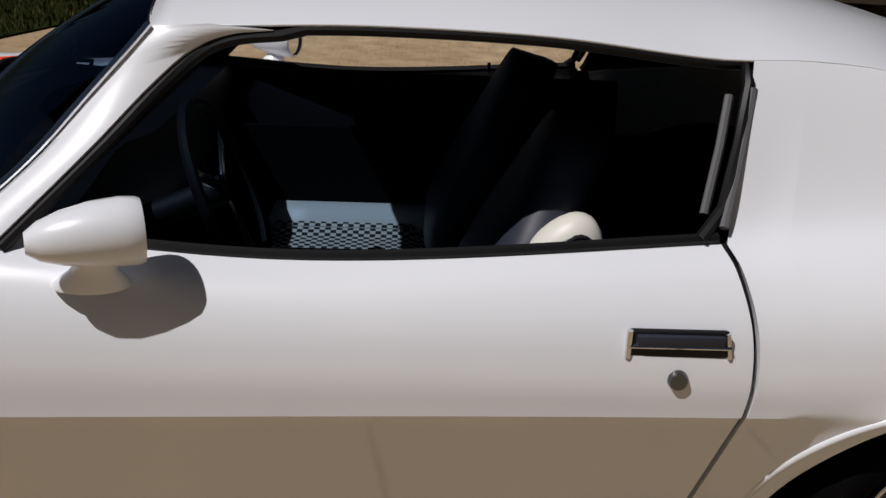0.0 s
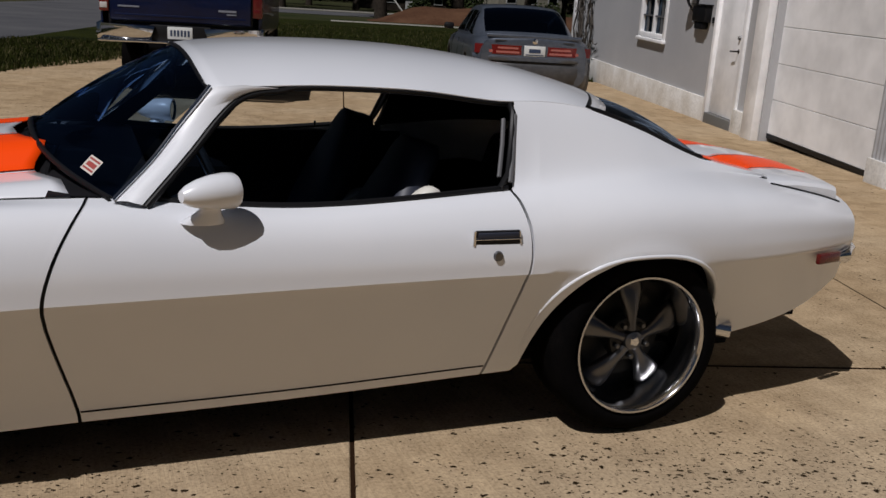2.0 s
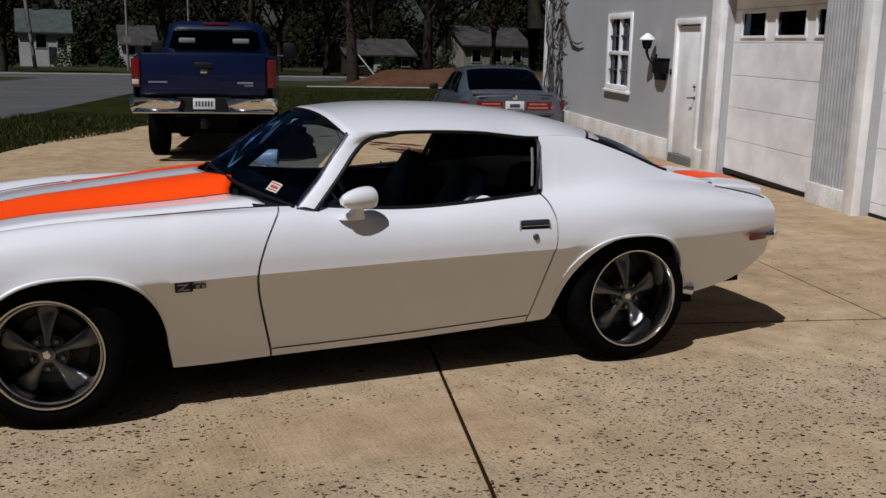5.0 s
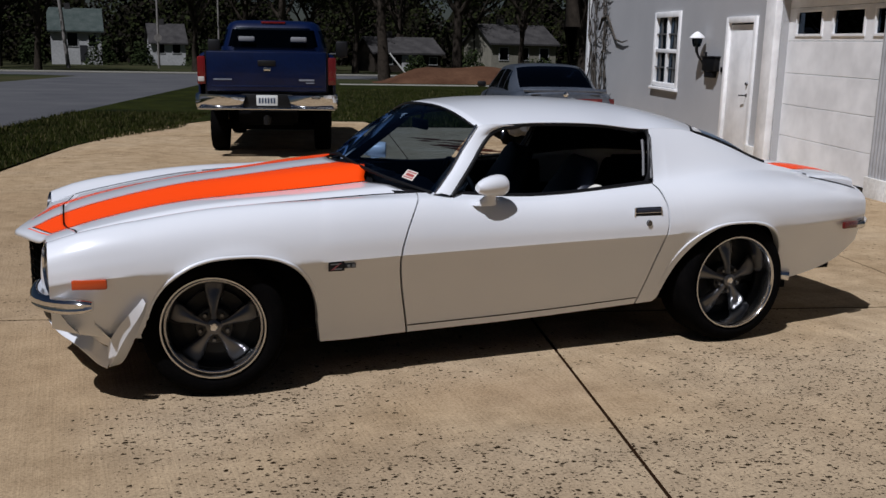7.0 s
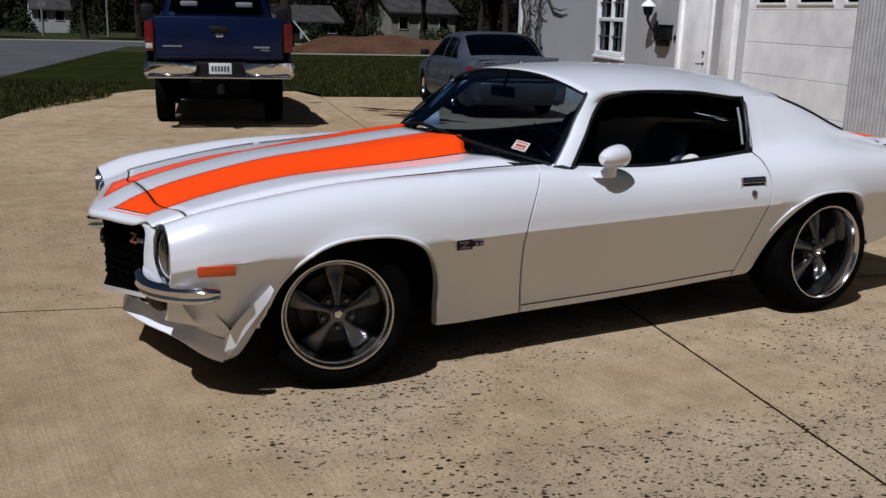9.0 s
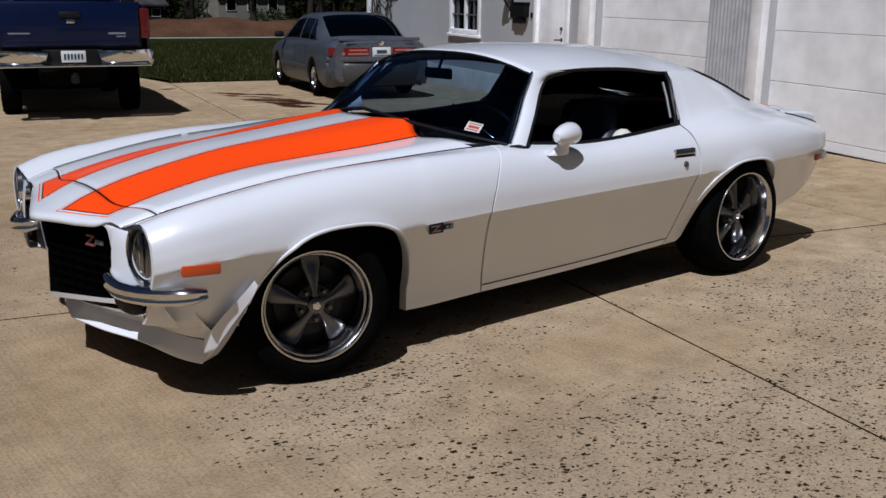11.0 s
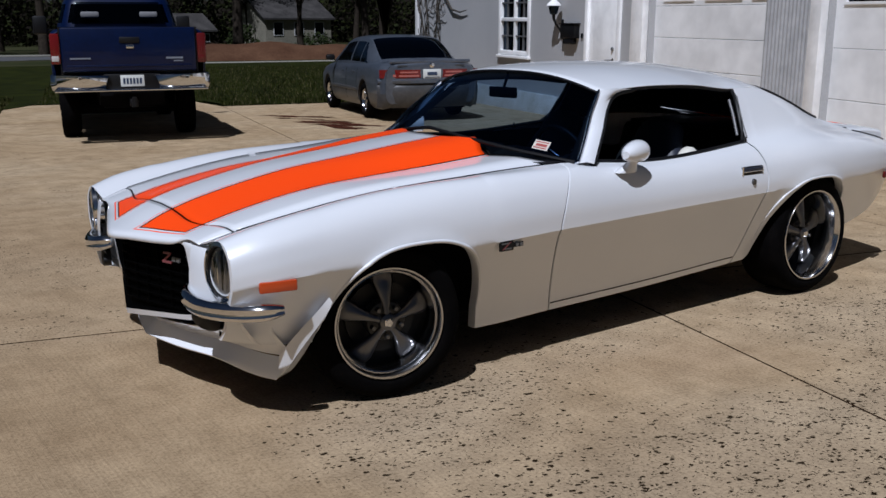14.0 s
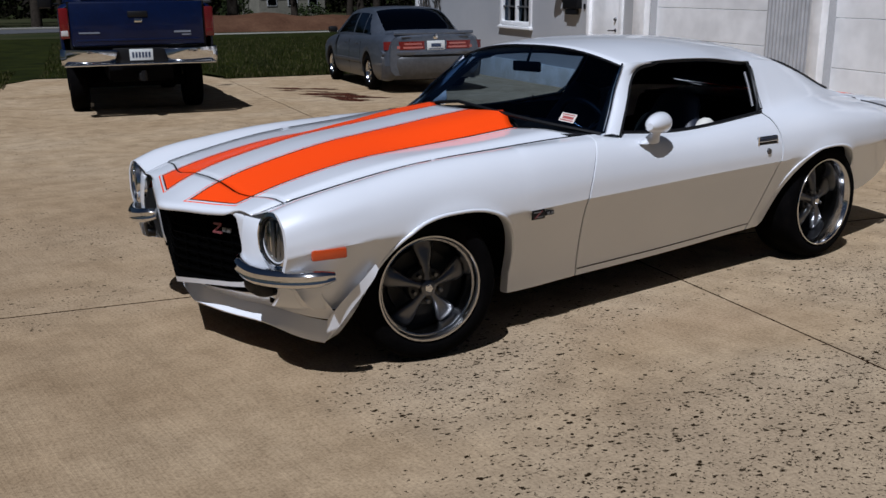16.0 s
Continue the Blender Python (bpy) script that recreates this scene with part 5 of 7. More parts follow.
RIBM = mat("grey_ribbed_steel", (0.34, 0.34, 0.35), 0.55)
varied(RIBM, 0.6, (0.40, 0.40, 0.41), (0.46, 0.46, 0.465))
STAINED = mat("stained_plinth_paint", (0.68, 0.66, 0.60), 0.8)
varied(STAINED, 2.5, (0.60, 0.56, 0.49), (0.88, 0.87, 0.84), 0.3, 0.004, fine=30)
house = thing("garage_building", "grey rendered workshop building with white trim and garage doors", "building", BM)


def bpart(name, G, m, label="", parent=None, **kw):
    return make(name, G, m, parent or house, label, **kw)


TOP = 3.5
for u0, u1, z0, z1 in ((-12.932, -7.769, -0.3, TOP), (-7.769, -6.451, -0.3, 0.86), (-7.769, -6.451, 2.18, TOP), (-6.451, -4.218, -0.3, TOP), (-4.218, -3.202, 2.0, TOP), (-3.202, -2.378, -0.3, TOP), (-2.378, 0.22, 2.34, TOP), (0.22, 1.26, -0.3, TOP), (1.26, 4, 2.34, TOP), (4, 7.5, -0.3, TOP)):
    bpart("wall", Geo().box(u0, u1, 0.0, 0.22, z0, z1), STUCCO, smooth=0)
bpart("wall", Geo().box(-12.932, -12.683, 0.22, 9.0, -0.3, TOP), STUCCO, smooth=0)
bpart("wall", Geo().box(7.28, 7.5, 0.22, 9.0, -0.3, TOP), STUCCO, smooth=0)
bpart("wall", Geo().box(-12.932, 7.5, 9.0, 9.2, -0.3, TOP), STUCCO, smooth=0)
bpart("roof", Geo().box(-13.24, 7.8, -0.35, 9.5, TOP, TOP + 0.15), RIBM, smooth=0)
bpart("floor_slab", Geo().box(-12.592, 7.2, 0.25, 8.9, -0.3, 0.0), WALKM, smooth=0)
# plinth, corner trim, jambs
bpart("plinth", Geo().box(-12.932, -4.26, -0.03, -0.001, -0.3, 0.215, 0.004), STAINED, "stained white painted plinth")
bpart("corner_trim", Geo().box(-13, -12.796, -0.035, -0.001, -0.3, TOP, 0.004), WHITEP)
bpart("door_jamb", Geo().box(-2.72, -2.4, -0.10, -0.001, -0.3, TOP, 0.006), WHITEP, "white garage door jamb")
bpart("plinth", Geo().box(-3.16, -2.729, -0.06, -0.001, -0.3, 0.20, 0.004), STAINED)
bpart("plinth", Geo().box(0.22, 1.08, -0.06, -0.001, -0.3, 0.20, 0.004), STAINED)
bpart("door_jamb", Geo().box(1.08, 1.26, -0.10, -0.001, -0.3, TOP, 0.006), WHITEP, "white garage door jamb")
bpart("door_jamb", Geo().box(4, 4.4, -0.10, -0.001, -0.3, TOP, 0.006), WHITEP)
bpart("door_head", Geo().box(-2.378, 0.22, -0.06, -0.001, 2.34, 2.62, 0.006), WHITEP)
bpart("door_head", Geo().box(1.26, 4, -0.06, -0.001, 2.34, 2.62, 0.006), WHITEP)
# ribbed steel between the garage doors
pr = []
for k in range(13):
    u = 0.23 + 0.0648 * k
    pr += [(u, -0.012), (u + 0.020, -0.034), (u + 0.046, -0.034), (u + 0.064, -0.012)]
pr += [(1.075, -0.002), (0.23, -0.002)]
bpart("ribbed_panel", Geo().prism([(u, y) for u, y in pr if u <= 1.08], "z", 0.19, TOP - 0.01), RIBM, "grey ribbed steel panel", smooth=0)
# entrance door
fr = Geo().box(-4.27, -4.177, -0.035, 0.10, -0.2, 2.06, 0.004).box(-3.243, -3.15, -0.035, 0.10, -0.2, 2.06, 0.004).box(-4.177, -3.243, -0.035, 0.10, 1.97, 2.06, 0.004)
bpart("door_frame", fr, WHITEP, "white door frame")
bpart("threshold", Geo().box(-4.177, -3.243, -0.05, 0.08, -0.2, 0.03, 0.004), mat("grey_sill", (0.2, 0.2, 0.19), 0.6, 0.4))
door = bpart("entrance_door", Geo().box(-4.171, -3.249, 0.012, 0.055, 0.035, 1.945, 0.004), DOORW, "plain white entrance door")
bpart("door_gap", Geo().box(-4.171, -3.249, 0.02, 0.05, 1.946, 1.969), BLACK, smooth=0)
hd = Geo().lathe([(0.001, 0.0), (0.028, 0.0), (0.03, -0.004)], 20, M=Matrix.Translation((-3.40, 0.008, 0.91)) @ Matrix.Rotation(radians(90), 4, "X"))
hd.tube([(-3.40, 0.005, 0.91), (-3.40, -0.05, 0.91), (-3.51, -0.055, 0.905)], 0.010, 8)
make("door_handle", hd, mat("dark_bronze", (0.06, 0.05, 0.045), 0.4, 0.8), door)
make("deadbolt", Geo().lathe([(0.001, 0.03), (0.022, 0.028), (0.03, 0.0)], 20, M=Matrix.Translation((-3.40, 0.012, 1.08)) @ Matrix.Rotation(radians(90), 4, "X")), mat("dull_steel", (0.2, 0.2, 0.2), 0.4, 0.9), door)
for z in (0.30, 1.0, 1.72):
    make("hinge", Geo().tube([(-4.225, -0.004, z - 0.05), (-4.225, -0.004, z + 0.05)], 0.009, 8), TRIM, door)
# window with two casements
# near-black of the boards that stand in for unlit rooms; cottage doors share it
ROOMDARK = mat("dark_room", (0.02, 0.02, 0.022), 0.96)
fr = Geo()
fr.box(-7.823, -7.732, -0.03, 0.08, 0.82, 2.22, 0.004).box(-6.488, -6.397, -0.03, 0.08, 0.82, 2.22, 0.004).box(-7.732, -6.488, -0.03, 0.08, 2.12, 2.22, 0.004).box(-7.732, -6.488, -0.03, 0.08, 0.86, 0.94, 0.004)
win = bpart("window_frame", fr, WHITEP, "white timber window frame")
bpart("window_sill", Geo().box(-7.86, -6.36, -0.06, 0.0, 0.80, 0.85, 0.005), WHITEP)
make("mullion", Geo().box(-7.151, -7.069, -0.005, 0.06, 0.94, 2.12, 0.004), WHITEP, win)
make("meeting_rail", Geo().box(-7.732, -6.488, -0.012, 0.06, 1.48, 1.55, 0.004), WHITEP, win)
for uu in (-7.48, -6.74):
    make("glazing_bar", Geo().box(uu - 0.012, uu + 0.012, 0.005, 0.04, 0.94, 2.12), mat("grey_bar", (0.10, 0.10, 0.10), 0.7), win, smooth=0)
for zz in (1.21, 1.82):
    make("glazing_bar", Geo().box(-7.732, -6.488, 0.006, 0.039, zz - 0.012, zz + 0.012), mat("grey_bar", (0.10, 0.10, 0.10), 0.7), win, smooth=0)
make("pane", Geo().box(-7.732, -6.488, 0.045, 0.051, 0.94, 2.12), DARKGLASS, win, smooth=0)
CURT = varied(mat("grey_curtain", (0.25, 0.25, 0.25), 0.96), 3, (0.05, 0.05, 0.05), (0.11, 0.11, 0.11))
for c0 in (-7.6, -6.95):
    make("curtain", Geo().grid([[(c0 + 0.2 * i / 12 , 0.16 + 0.02 * math.sin(i * 1.7), z) for i in range(13)] for z in (0.96, 2.11)]), CURT, win)
# board coloured near-black for the unlit room behind the window
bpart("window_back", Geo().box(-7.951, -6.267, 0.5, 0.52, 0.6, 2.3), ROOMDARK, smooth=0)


# sectional garage doors
def garage_door(u0, u1, wins, seams, zw0, zw1):
    gd = bpart("garage_door", Geo().box(u0, u0 + 0.001, 0.10, 0.13, 0.03, 0.04), DOORW, "white sectional garage door with small windows", smooth=0)
    edges = [0.02] + seams + [2.34]
    for k, (z0, z1) in enumerate(zip(edges, edges[1:])):
        if k == len(edges) - 2 or z1 <= zw0 or z0 >= zw1:
            pass
        holes = wins if z0 < zw0 < z1 else []
        us = [u0] + [v for w in holes for v in w] + [u1]
        G = Geo()
        if holes:
            G.box(u0, u1, 0.10, 0.14, z0 + 0.003, zw0)
            G.box(u0, u1, 0.10, 0.14, zw1, z1 - 0.003)
            for a, b in zip(us[::2], us[1::2]):
                G.box(a, b, 0.10, 0.14, zw0, zw1)
        else:
            G.box(u0, u1, 0.10, 0.14, z0 + 0.003, z1 - 0.003, 0.004)
        make("section_panel", G, DOORW, gd, smooth=0)
    for a, b in wins:
        f = make("window_rim", Geo().box(a - 0.03, b + 0.03, 0.085, 0.10, zw0 - 0.03, zw0).box(a - 0.03, b + 0.03, 0.085, 0.10, zw1, zw1 + 0.03).box(a - 0.03, a, 0.085, 0.10, zw0, zw1).box(b, b + 0.03, 0.085, 0.10, zw0, zw1), WHITEP, gd, smooth=0)
        make("pane", Geo().box(a, b, 0.115, 0.121, zw0, zw1), DARKGLASS, gd, smooth=0)
    make("bottom_seal", Geo().box(u0, u1, 0.09, 0.15, -0.03, 0.022), BLACK, gd, smooth=0)
    # added board, near-black for the unlit garage behind the panes
    bpart("unlit_room_board", Geo().box(u0, u1, 0.6, 0.62, 0.0, 2.5), ROOMDARK, smooth=0)


garage_door(-2.388, 0.22, [(-2.13, -1.45), (-1.14, -0.42), (-0.16, 0.18)], [0.43, 0.855, 1.28, 1.71, 2.14], 1.80, 2.08)
garage_door(1.26, 4.0, [(1.42, 2.06), (2.36, 3.0), (3.3, 3.85)], [0.13, 0.68, 1.23], 1.72, 2.0)
# added near-black board, standing in for the shade of the unseen interior
bpart("shade_board", Geo().box(-12.592, 7.2, 1.2, 1.25, 0.0, TOP - 0.02), ROOMDARK, smooth=0)

# wall lantern, letter box, small fittings
lan = tagged(new("wall_lantern"), "white wall lantern on a dark bracket", "lamp")
lan.matrix_world = BM
LX = -5.14
make("shade", Geo().lathe([(0.001, 1.85), (0.03, 1.845), (0.06, 1.82), (0.11, 1.775), (0.125, 1.745), (0.118, 1.74), (0.05, 1.75)], 24, M=Matrix.Translation((LX, -0.16, 0))), WHITEP, lan)
make("globe", Geo().lathe([(0.085, 1.742), (0.08, 1.68), (0.065, 1.62), (0.045, 1.60), (0.001, 1.60)], 20, M=Matrix.Translation((LX, -0.16, 0))), DARKGLASS, lan)
for k in range(4):
    a = math.pi / 4 + k * math.pi / 2
    make("cage_bar", Geo().tube([(LX + 0.088 * math.cos(a), -0.16 + 0.088 * math.sin(a), 1.74), (LX + 0.05 * math.cos(a), -0.16 + 0.05 * math.sin(a), 1.60)], 0.006, 6), BLACK, lan)
make("bracket", Geo().tube([(LX, -0.16, 1.60), (LX, -0.155, 1.53), (LX + 0.02, -0.12, 1.44), (LX + 0.04, -0.06, 1.36), (LX + 0.045, -0.012, 1.25)], [0.03, 0.024, 0.018, 0.016, 0.014], 8), BLACK, lan)
make("back_plate", Geo().box(LX + 0.01, LX + 0.08, -0.018, -0.001, 1.20, 1.52, 0.004), BLACK, lan)
box = tagged(new("letter_box"), "black metal letter box on the wall", "letter box")
box.matrix_world = BM
make("body", Geo().box(-5.007, -4.483, -0.10, -0.001, 1.22, 1.44, 0.012), BLACK, box)
make("lid", Geo().box(-5.03, -4.46, -0.115, -0.001, 1.445, 1.462, 0.004), BLACK, box)
make("newspaper_holder", Geo().box(-4.93, -4.58, -0.085, -0.004, 1.12, 1.215, 0.012), BLACK, box)
bell = tagged(make("door_bell", Geo().box(-4.408, -4.356, -0.02, -0.001, 1.22, 1.30, 0.004), BLACK), "small dark door bell", "bell")
bell.matrix_world = BM
bell = tagged(make("wall_vent", Geo().box(-3.689, -3.534, -0.03, -0.001, 2.42, 2.50, 0.004), mat("grey_vent", (0.3, 0.3, 0.3), 0.6)), "small grey wall fitting over the door", "vent")
bell.matrix_world = BM

# leafless vine on the corner
VINE = varied(mat("vine_bark", (0.05, 0.04, 0.035), 0.9), 20, (0.03, 0.025, 0.02), (0.08, 0.065, 0.05))
rg = random.Random(3)
G = Geo()
for k in range(9):
    u, z = -12.62 + 0.2 * k + rg.uniform(-0.05, 0.05), 0.1
    pth = [(u, -0.045, z)]
    while z < 3.3 - 0.2 * (k % 3):
        z += rg.uniform(0.12, 0.22)
        u += rg.uniform(-0.11, 0.12)
        pth.append((max(-12.78, u), -0.04 - rg.uniform(0, 0.03), z))
        if rg.random() < 0.5:
            q = [(u, -0.04, z)]
            du = rg.choice((-1, 1)) * rg.uniform(0.05, 0.14)
            for s in range(rg.randint(2, 6)):
                du *= 0.95
                q.append((max(-12.78, q[-1][0] + du), -0.04 - rg.uniform(0, 0.04), q[-1][2] + rg.uniform(-0.09, 0.11)))
            G.tube(q, 0.008, 5)
    G.tube(pth, [lerp(0.022, 0.008, i / len(pth)) for i in range(len(pth))], 6)
q = [(-11.8, -0.05, 1.95), (-11.5, -0.06, 2.2), (-11.1, -0.06, 2.22), (-10.8, -0.05, 2.0), (-10.4, -0.05, 1.72), (-9.9, -0.05, 1.66), (-9.5, -0.05, 1.70)]
G.tube(q, [0.03, 0.03, 0.028, 0.025, 0.022, 0.018, 0.008], 6)
vine = tagged(make("climbing_vine", G, VINE), "bare twisted vine climbing the building corner", "plant")
vine.matrix_world = BM

# ---- parked pickup ----
BLUE = mat("blue_truck_paint", (0.006, 0.013, 0.11), 0.35, coat=0.25, spec=0.25)
varied(BLUE, 2, (0.0010, 0.0052, 0.031), (0.0016, 0.0076, 0.041))
PLATE = mat("plate_white", (0.65, 0.67, 0.66), 0.5)
PLATEINK = mat("plate_ink", (0.03, 0.05, 0.10), 0.5)
TRUCKM = Matrix.Translation((0.82, 9.10, 0)) @ Matrix.Rotation(radians(-14), 4, "Z")
truck = thing("pickup_truck", "dark blue pickup truck with chrome bumper parked on the drive", "truck", TRUCKM)


def tp(name, G, m, label="", parent=None, **kw):
    return make(name, G, m, parent or truck, label, **kw)


def loft(stations, n=28, e=0.35):
    """Stations of (y, half width, z low, z high): rounded-box rings along y."""
    rows = []
    for y, w, z0, z1 in stations:
        ring = []
        for k in range(n):
            a = 2 * math.pi * (k + 0.5) / n
            c, s = math.cos(a), math.sin(a)
            ring.append((w * math.copysign(abs(c) ** e, c), y, (z0 + z1) / 2 + (z1 - z0) / 2 * math.copysign(abs(s) ** e, s)))
        rows.append(ring)
    return rows


rows = loft([(0.13, 0.955, 0.86, 1.50), (0.16, 0.985, 0.83, 1.525), (0.30, 0.995, 0.80, 1.535), (2.12, 0.995, 0.80, 1.54)], e=0.22)
tp("bed_side", Geo().grid(rows, wrap=True), BLUE, smooth=50)
tp("bed_floor", Geo().add(rows[-1], [tuple(range(28))]), BLUE)
gate = tp("tailgate", Geo().box(-0.86, 0.86, 0.075, 0.14, 0.96, 1.535, 0.025).box(-0.80, 0.80, 0.068, 0.09, 1.02, 1.05, 0.008), BLUE, "blue tailgate")
make("gate_handle", Geo().box(-0.13, 0.13, 0.062, 0.085, 1.33, 1.41, 0.012), BLACK, gate)
G = Geo()
G.box(-0.05, 0.05, 0.066, 0.076, 1.26, 1.31, 0.01)
make("badge", G, CHROME, gate)
for x0, x1, z0, z1 in ((-0.76, -0.50, 1.125, 1.145), (0.46, 0.68, 1.12, 1.145), (0.56, 0.68, 1.085, 1.10)):
    make("lettering_bar", Geo().box(x0, x1, 0.068, 0.074, z0, z1), mat("bar_grey", (0.30, 0.33, 0.40), 0.4, 0.5), gate, smooth=0)
tp("gate_gap", Geo().box(-0.88, 0.88, 0.11, 0.13, 0.94, 1.54), BLACK, smooth=0)
for sx in (-1, 1):
    # left lens and band paler, right darker: light on one side put into colour
    tl = tp("tail_lamp", Geo().box(sx * 0.935 - 0.055, sx * 0.935 + 0.065, 0.085, 0.24, 1.06, 1.46, 0.022), REDLENS if sx < 0 else DARKRED, "tall red tail lamp")
    make("lamp_band", Geo().box(sx * 0.935 - 0.045, sx * 0.935 + 0.045, 0.079, 0.095, 1.10, 1.17, 0.006), CLEARLENS if sx < 0 else DARKRED, tl)
    # bumper ends
    rows = [[(sx * x, y, z) for x, y, z in r] for r in ([(0.34, -0.02, 0.72), (0.70, -0.02, 0.72), (0.93, 0.0, 0.72), (1.0, 0.06, 0.73), (1.01, 0.25, 0.74)], [(0.34, -0.05, 0.80), (0.70, -0.05, 0.80), (0.94, -0.03, 0.80), (1.015, 0.05, 0.80), (1.02, 0.25, 0.81)], [(0.30, -0.045, 0.90), (0.70, -0.045, 0.91), (0.94, -0.025, 0.92), (1.01, 0.05, 0.92), (1.015, 0.25, 0.92)], [(0.30, 0.06, 0.925), (0.70, 0.06, 0.935), (0.93, 0.06, 0.94), (0.98, 0.10, 0.94), (0.99, 0.25, 0.94)])]
    tp("bumper_end", Geo().grid(rows), CHROME, "chrome bumper end", smooth=60, solid=0.01)
tp("bumper_bar", Geo().box(-0.98, 0.98, -0.06, 0.05, 0.705, 0.735, 0.012), CHROME, "chrome bumper bar")
tp("bumper_step", Geo().box(-0.36, 0.36, 0.0, 0.08, 0.73, 0.93, 0.01), BLACK, "black bumper step pad")
pl = tp("number_plate", Geo().box(-0.152, 0.152, -0.012, 0.0, 0.765, 0.915, 0.006), PLATE, "white number plate with dark bars")
for k in range(6):
    x = -0.118 + 0.042 * k
    make("plate_bar", Geo().box(x, x + 0.026, -0.0145, -0.011, 0.80, 0.875), PLATEINK, pl, smooth=0)
tp("tow_hitch", Geo().box(-0.05, 0.05, -0.10, 0.4, 0.50, 0.60, 0.01).tube([(0.0, -0.12, 0.63), (0.0, -0.12, 0.50)], 0.035, 10), BLACK)
tp("chassis", Geo().box(-0.42, 0.42, 0.2, 5.2, 0.50, 0.82).box(-0.95, 0.95, 1.9, 2.0, 0.35, 0.85).tube([(-0.8, 1.35, 0.40), (0.8, 1.35, 0.40)], 0.08, 10).box(-0.9, 0.9, 2.2, 5.4, 0.45, 0.85), CARPET, "black chassis", smooth=0)
tp("spare_tank", Geo().tube([(-0.35, 0.7, 0.58), (0.35, 0.7, 0.58)], 0.14, 12), CARPET)
# cab
rows = loft([(2.16, 0.90, 0.78, 1.53), (2.2, 0.965, 0.72, 1.56), (4.6, 0.97, 0.72, 1.56), (4.75, 0.96, 0.72, 1.50), (5.9, 0.90, 0.72, 1.36), (6.0, 0.80, 0.75, 1.25)], e=0.25)
tp("cab_body", Geo().grid(rows, wrap=True).add(rows[0], [tuple(range(28))]), BLUE, smooth=50)
rows = []
for z, y0, y1, w in ((1.54, 2.20, 4.75, 0.90), (1.62, 2.22, 4.62, 0.885), (1.90, 2.32, 4.15, 0.80), (2.00, 2.38, 3.95, 0.745), (2.045, 2.50, 3.80, 0.66), (2.06, 2.7, 3.6, 0.5)):
    ring = []
    for k in range(40):
        a = 2 * math.pi * (k + 0.5) / 40
        c, s = math.cos(a), math.sin(a)
        ring.append((w * math.copysign(abs(c) ** 0.28, c), (y0 + y1) / 2 + (y1 - y0) / 2 * math.copysign(abs(s) ** 0.28, s), z))
    rows.append(ring)


def cab_mat(i, j):
    a = ((j + 1.0) / 40 * 360) % 360
    if i != 1 and i != 0:
        return 0
    if i == 0:
        return 0
    return 1 if min(abs(a - c) for c in (48, 132, 228, 312)) > 9 else 0


tp("cab_top", Geo().grid(rows, wrap=True, mats=cab_mat).add(rows[-1], [tuple(range(40))]), [BLUE, DARKGLASS], "blue cab top with dark glass", smooth=40)
tp("rear_cab_window", Geo().add([(-0.68, 2.19, 1.60), (0.68, 2.19, 1.60), (0.60, 2.285, 1.93), (-0.60, 2.285, 1.93)], [(0, 1, 2, 3)]), DARKGLASS, "dark rear cab window")
for x in (-0.42, 0.42):
    tp("headrest", Geo().box(x - 0.13, x + 0.13, 2.02, 2.08, 1.70, 1.78, 0.02), mat("pale_grey_cloth", (0.20, 0.20, 0.21), 0.8), "grey headrest seen through the rear window")
tp("brake_lamp", Geo().box(-0.20, 0.20, 2.36, 2.42, 1.995, 2.035, 0.012), REDLENS, "high red brake lamp")
for sx in (-1, 1):
    mr = tp("towing_mirror", Geo().box(sx * 1.17 - 0.11, sx * 1.17 + 0.11, 4.20, 4.30, 1.46, 1.76, 0.03), BLACK, "black towing mirror")
    make("arm", Geo().tube([(sx * 0.95, 4.3, 1.52), (sx * 1.10, 4.25, 1.52)], 0.025, 8), BLACK, mr)


def plain_wheel(radius, width, rim, spokes):
    e = new("wheel")
    R = Matrix.Rotation(radians(90), 4, "Y")
    hw = width / 2
    make("tyre", Geo().lathe([(rim, hw - 0.03), (rim + 0.02, hw), (radius - 0.03, hw - 0.01), (radius - 0.006, hw - 0.035), (radius, 0), (radius - 0.006, -hw + 0.035), (radius - 0.03, -hw + 0.01), (rim + 0.02, -hw), (rim, -hw + 0.03)], 40, M=R), RUBBER, e, smooth=50)
    make("rim", Geo().lathe([(rim, hw - 0.03), (rim - 0.012, hw - 0.02), (rim - 0.03, hw - 0.06), (rim - 0.03, -hw + 0.06), (rim - 0.012, -hw + 0.02), (rim, -hw + 0.03)], 32, M=R), POLISH, e)
    for sd in (-1, 1):
        make("hub", Geo().lathe([(0.001, sd * (hw - 0.04)), (0.05, sd * (hw - 0.045)), (0.07, sd * (hw - 0.06))], 20, M=R), POLISH, e)
        make("back_plate", Geo().lathe([(0.001, sd * 0.02), (rim - 0.02, sd * 0.02)], 24, M=R), BLACK, e)
        for k in range(spokes):
            make("spoke", Geo().box(0.04, rim - 0.01, -0.028, 0.028, sd * (hw - 0.06) - 0.012, sd * (hw - 0.06) + 0.012, 0.006, M=R @ Matrix.Rotation(2 * math.pi * k / spokes, 4, "Z")), POLISH, e)
    return e


w0 = plain_wheel(0.405, 0.27, 0.225, 5)
spots = [(-0.80, 1.40), (0.80, 1.40), (-0.80, 4.95), (0.80, 4.95)]
for k, (x, y) in enumerate(spots[1:]):
    q = copy_thing(w0, Matrix.Translation((x, y, 0.405)))
    q.parent = truck
w0.matrix_basis = Matrix.Translation((*spots[0], 0.405))
w0.parent = truck

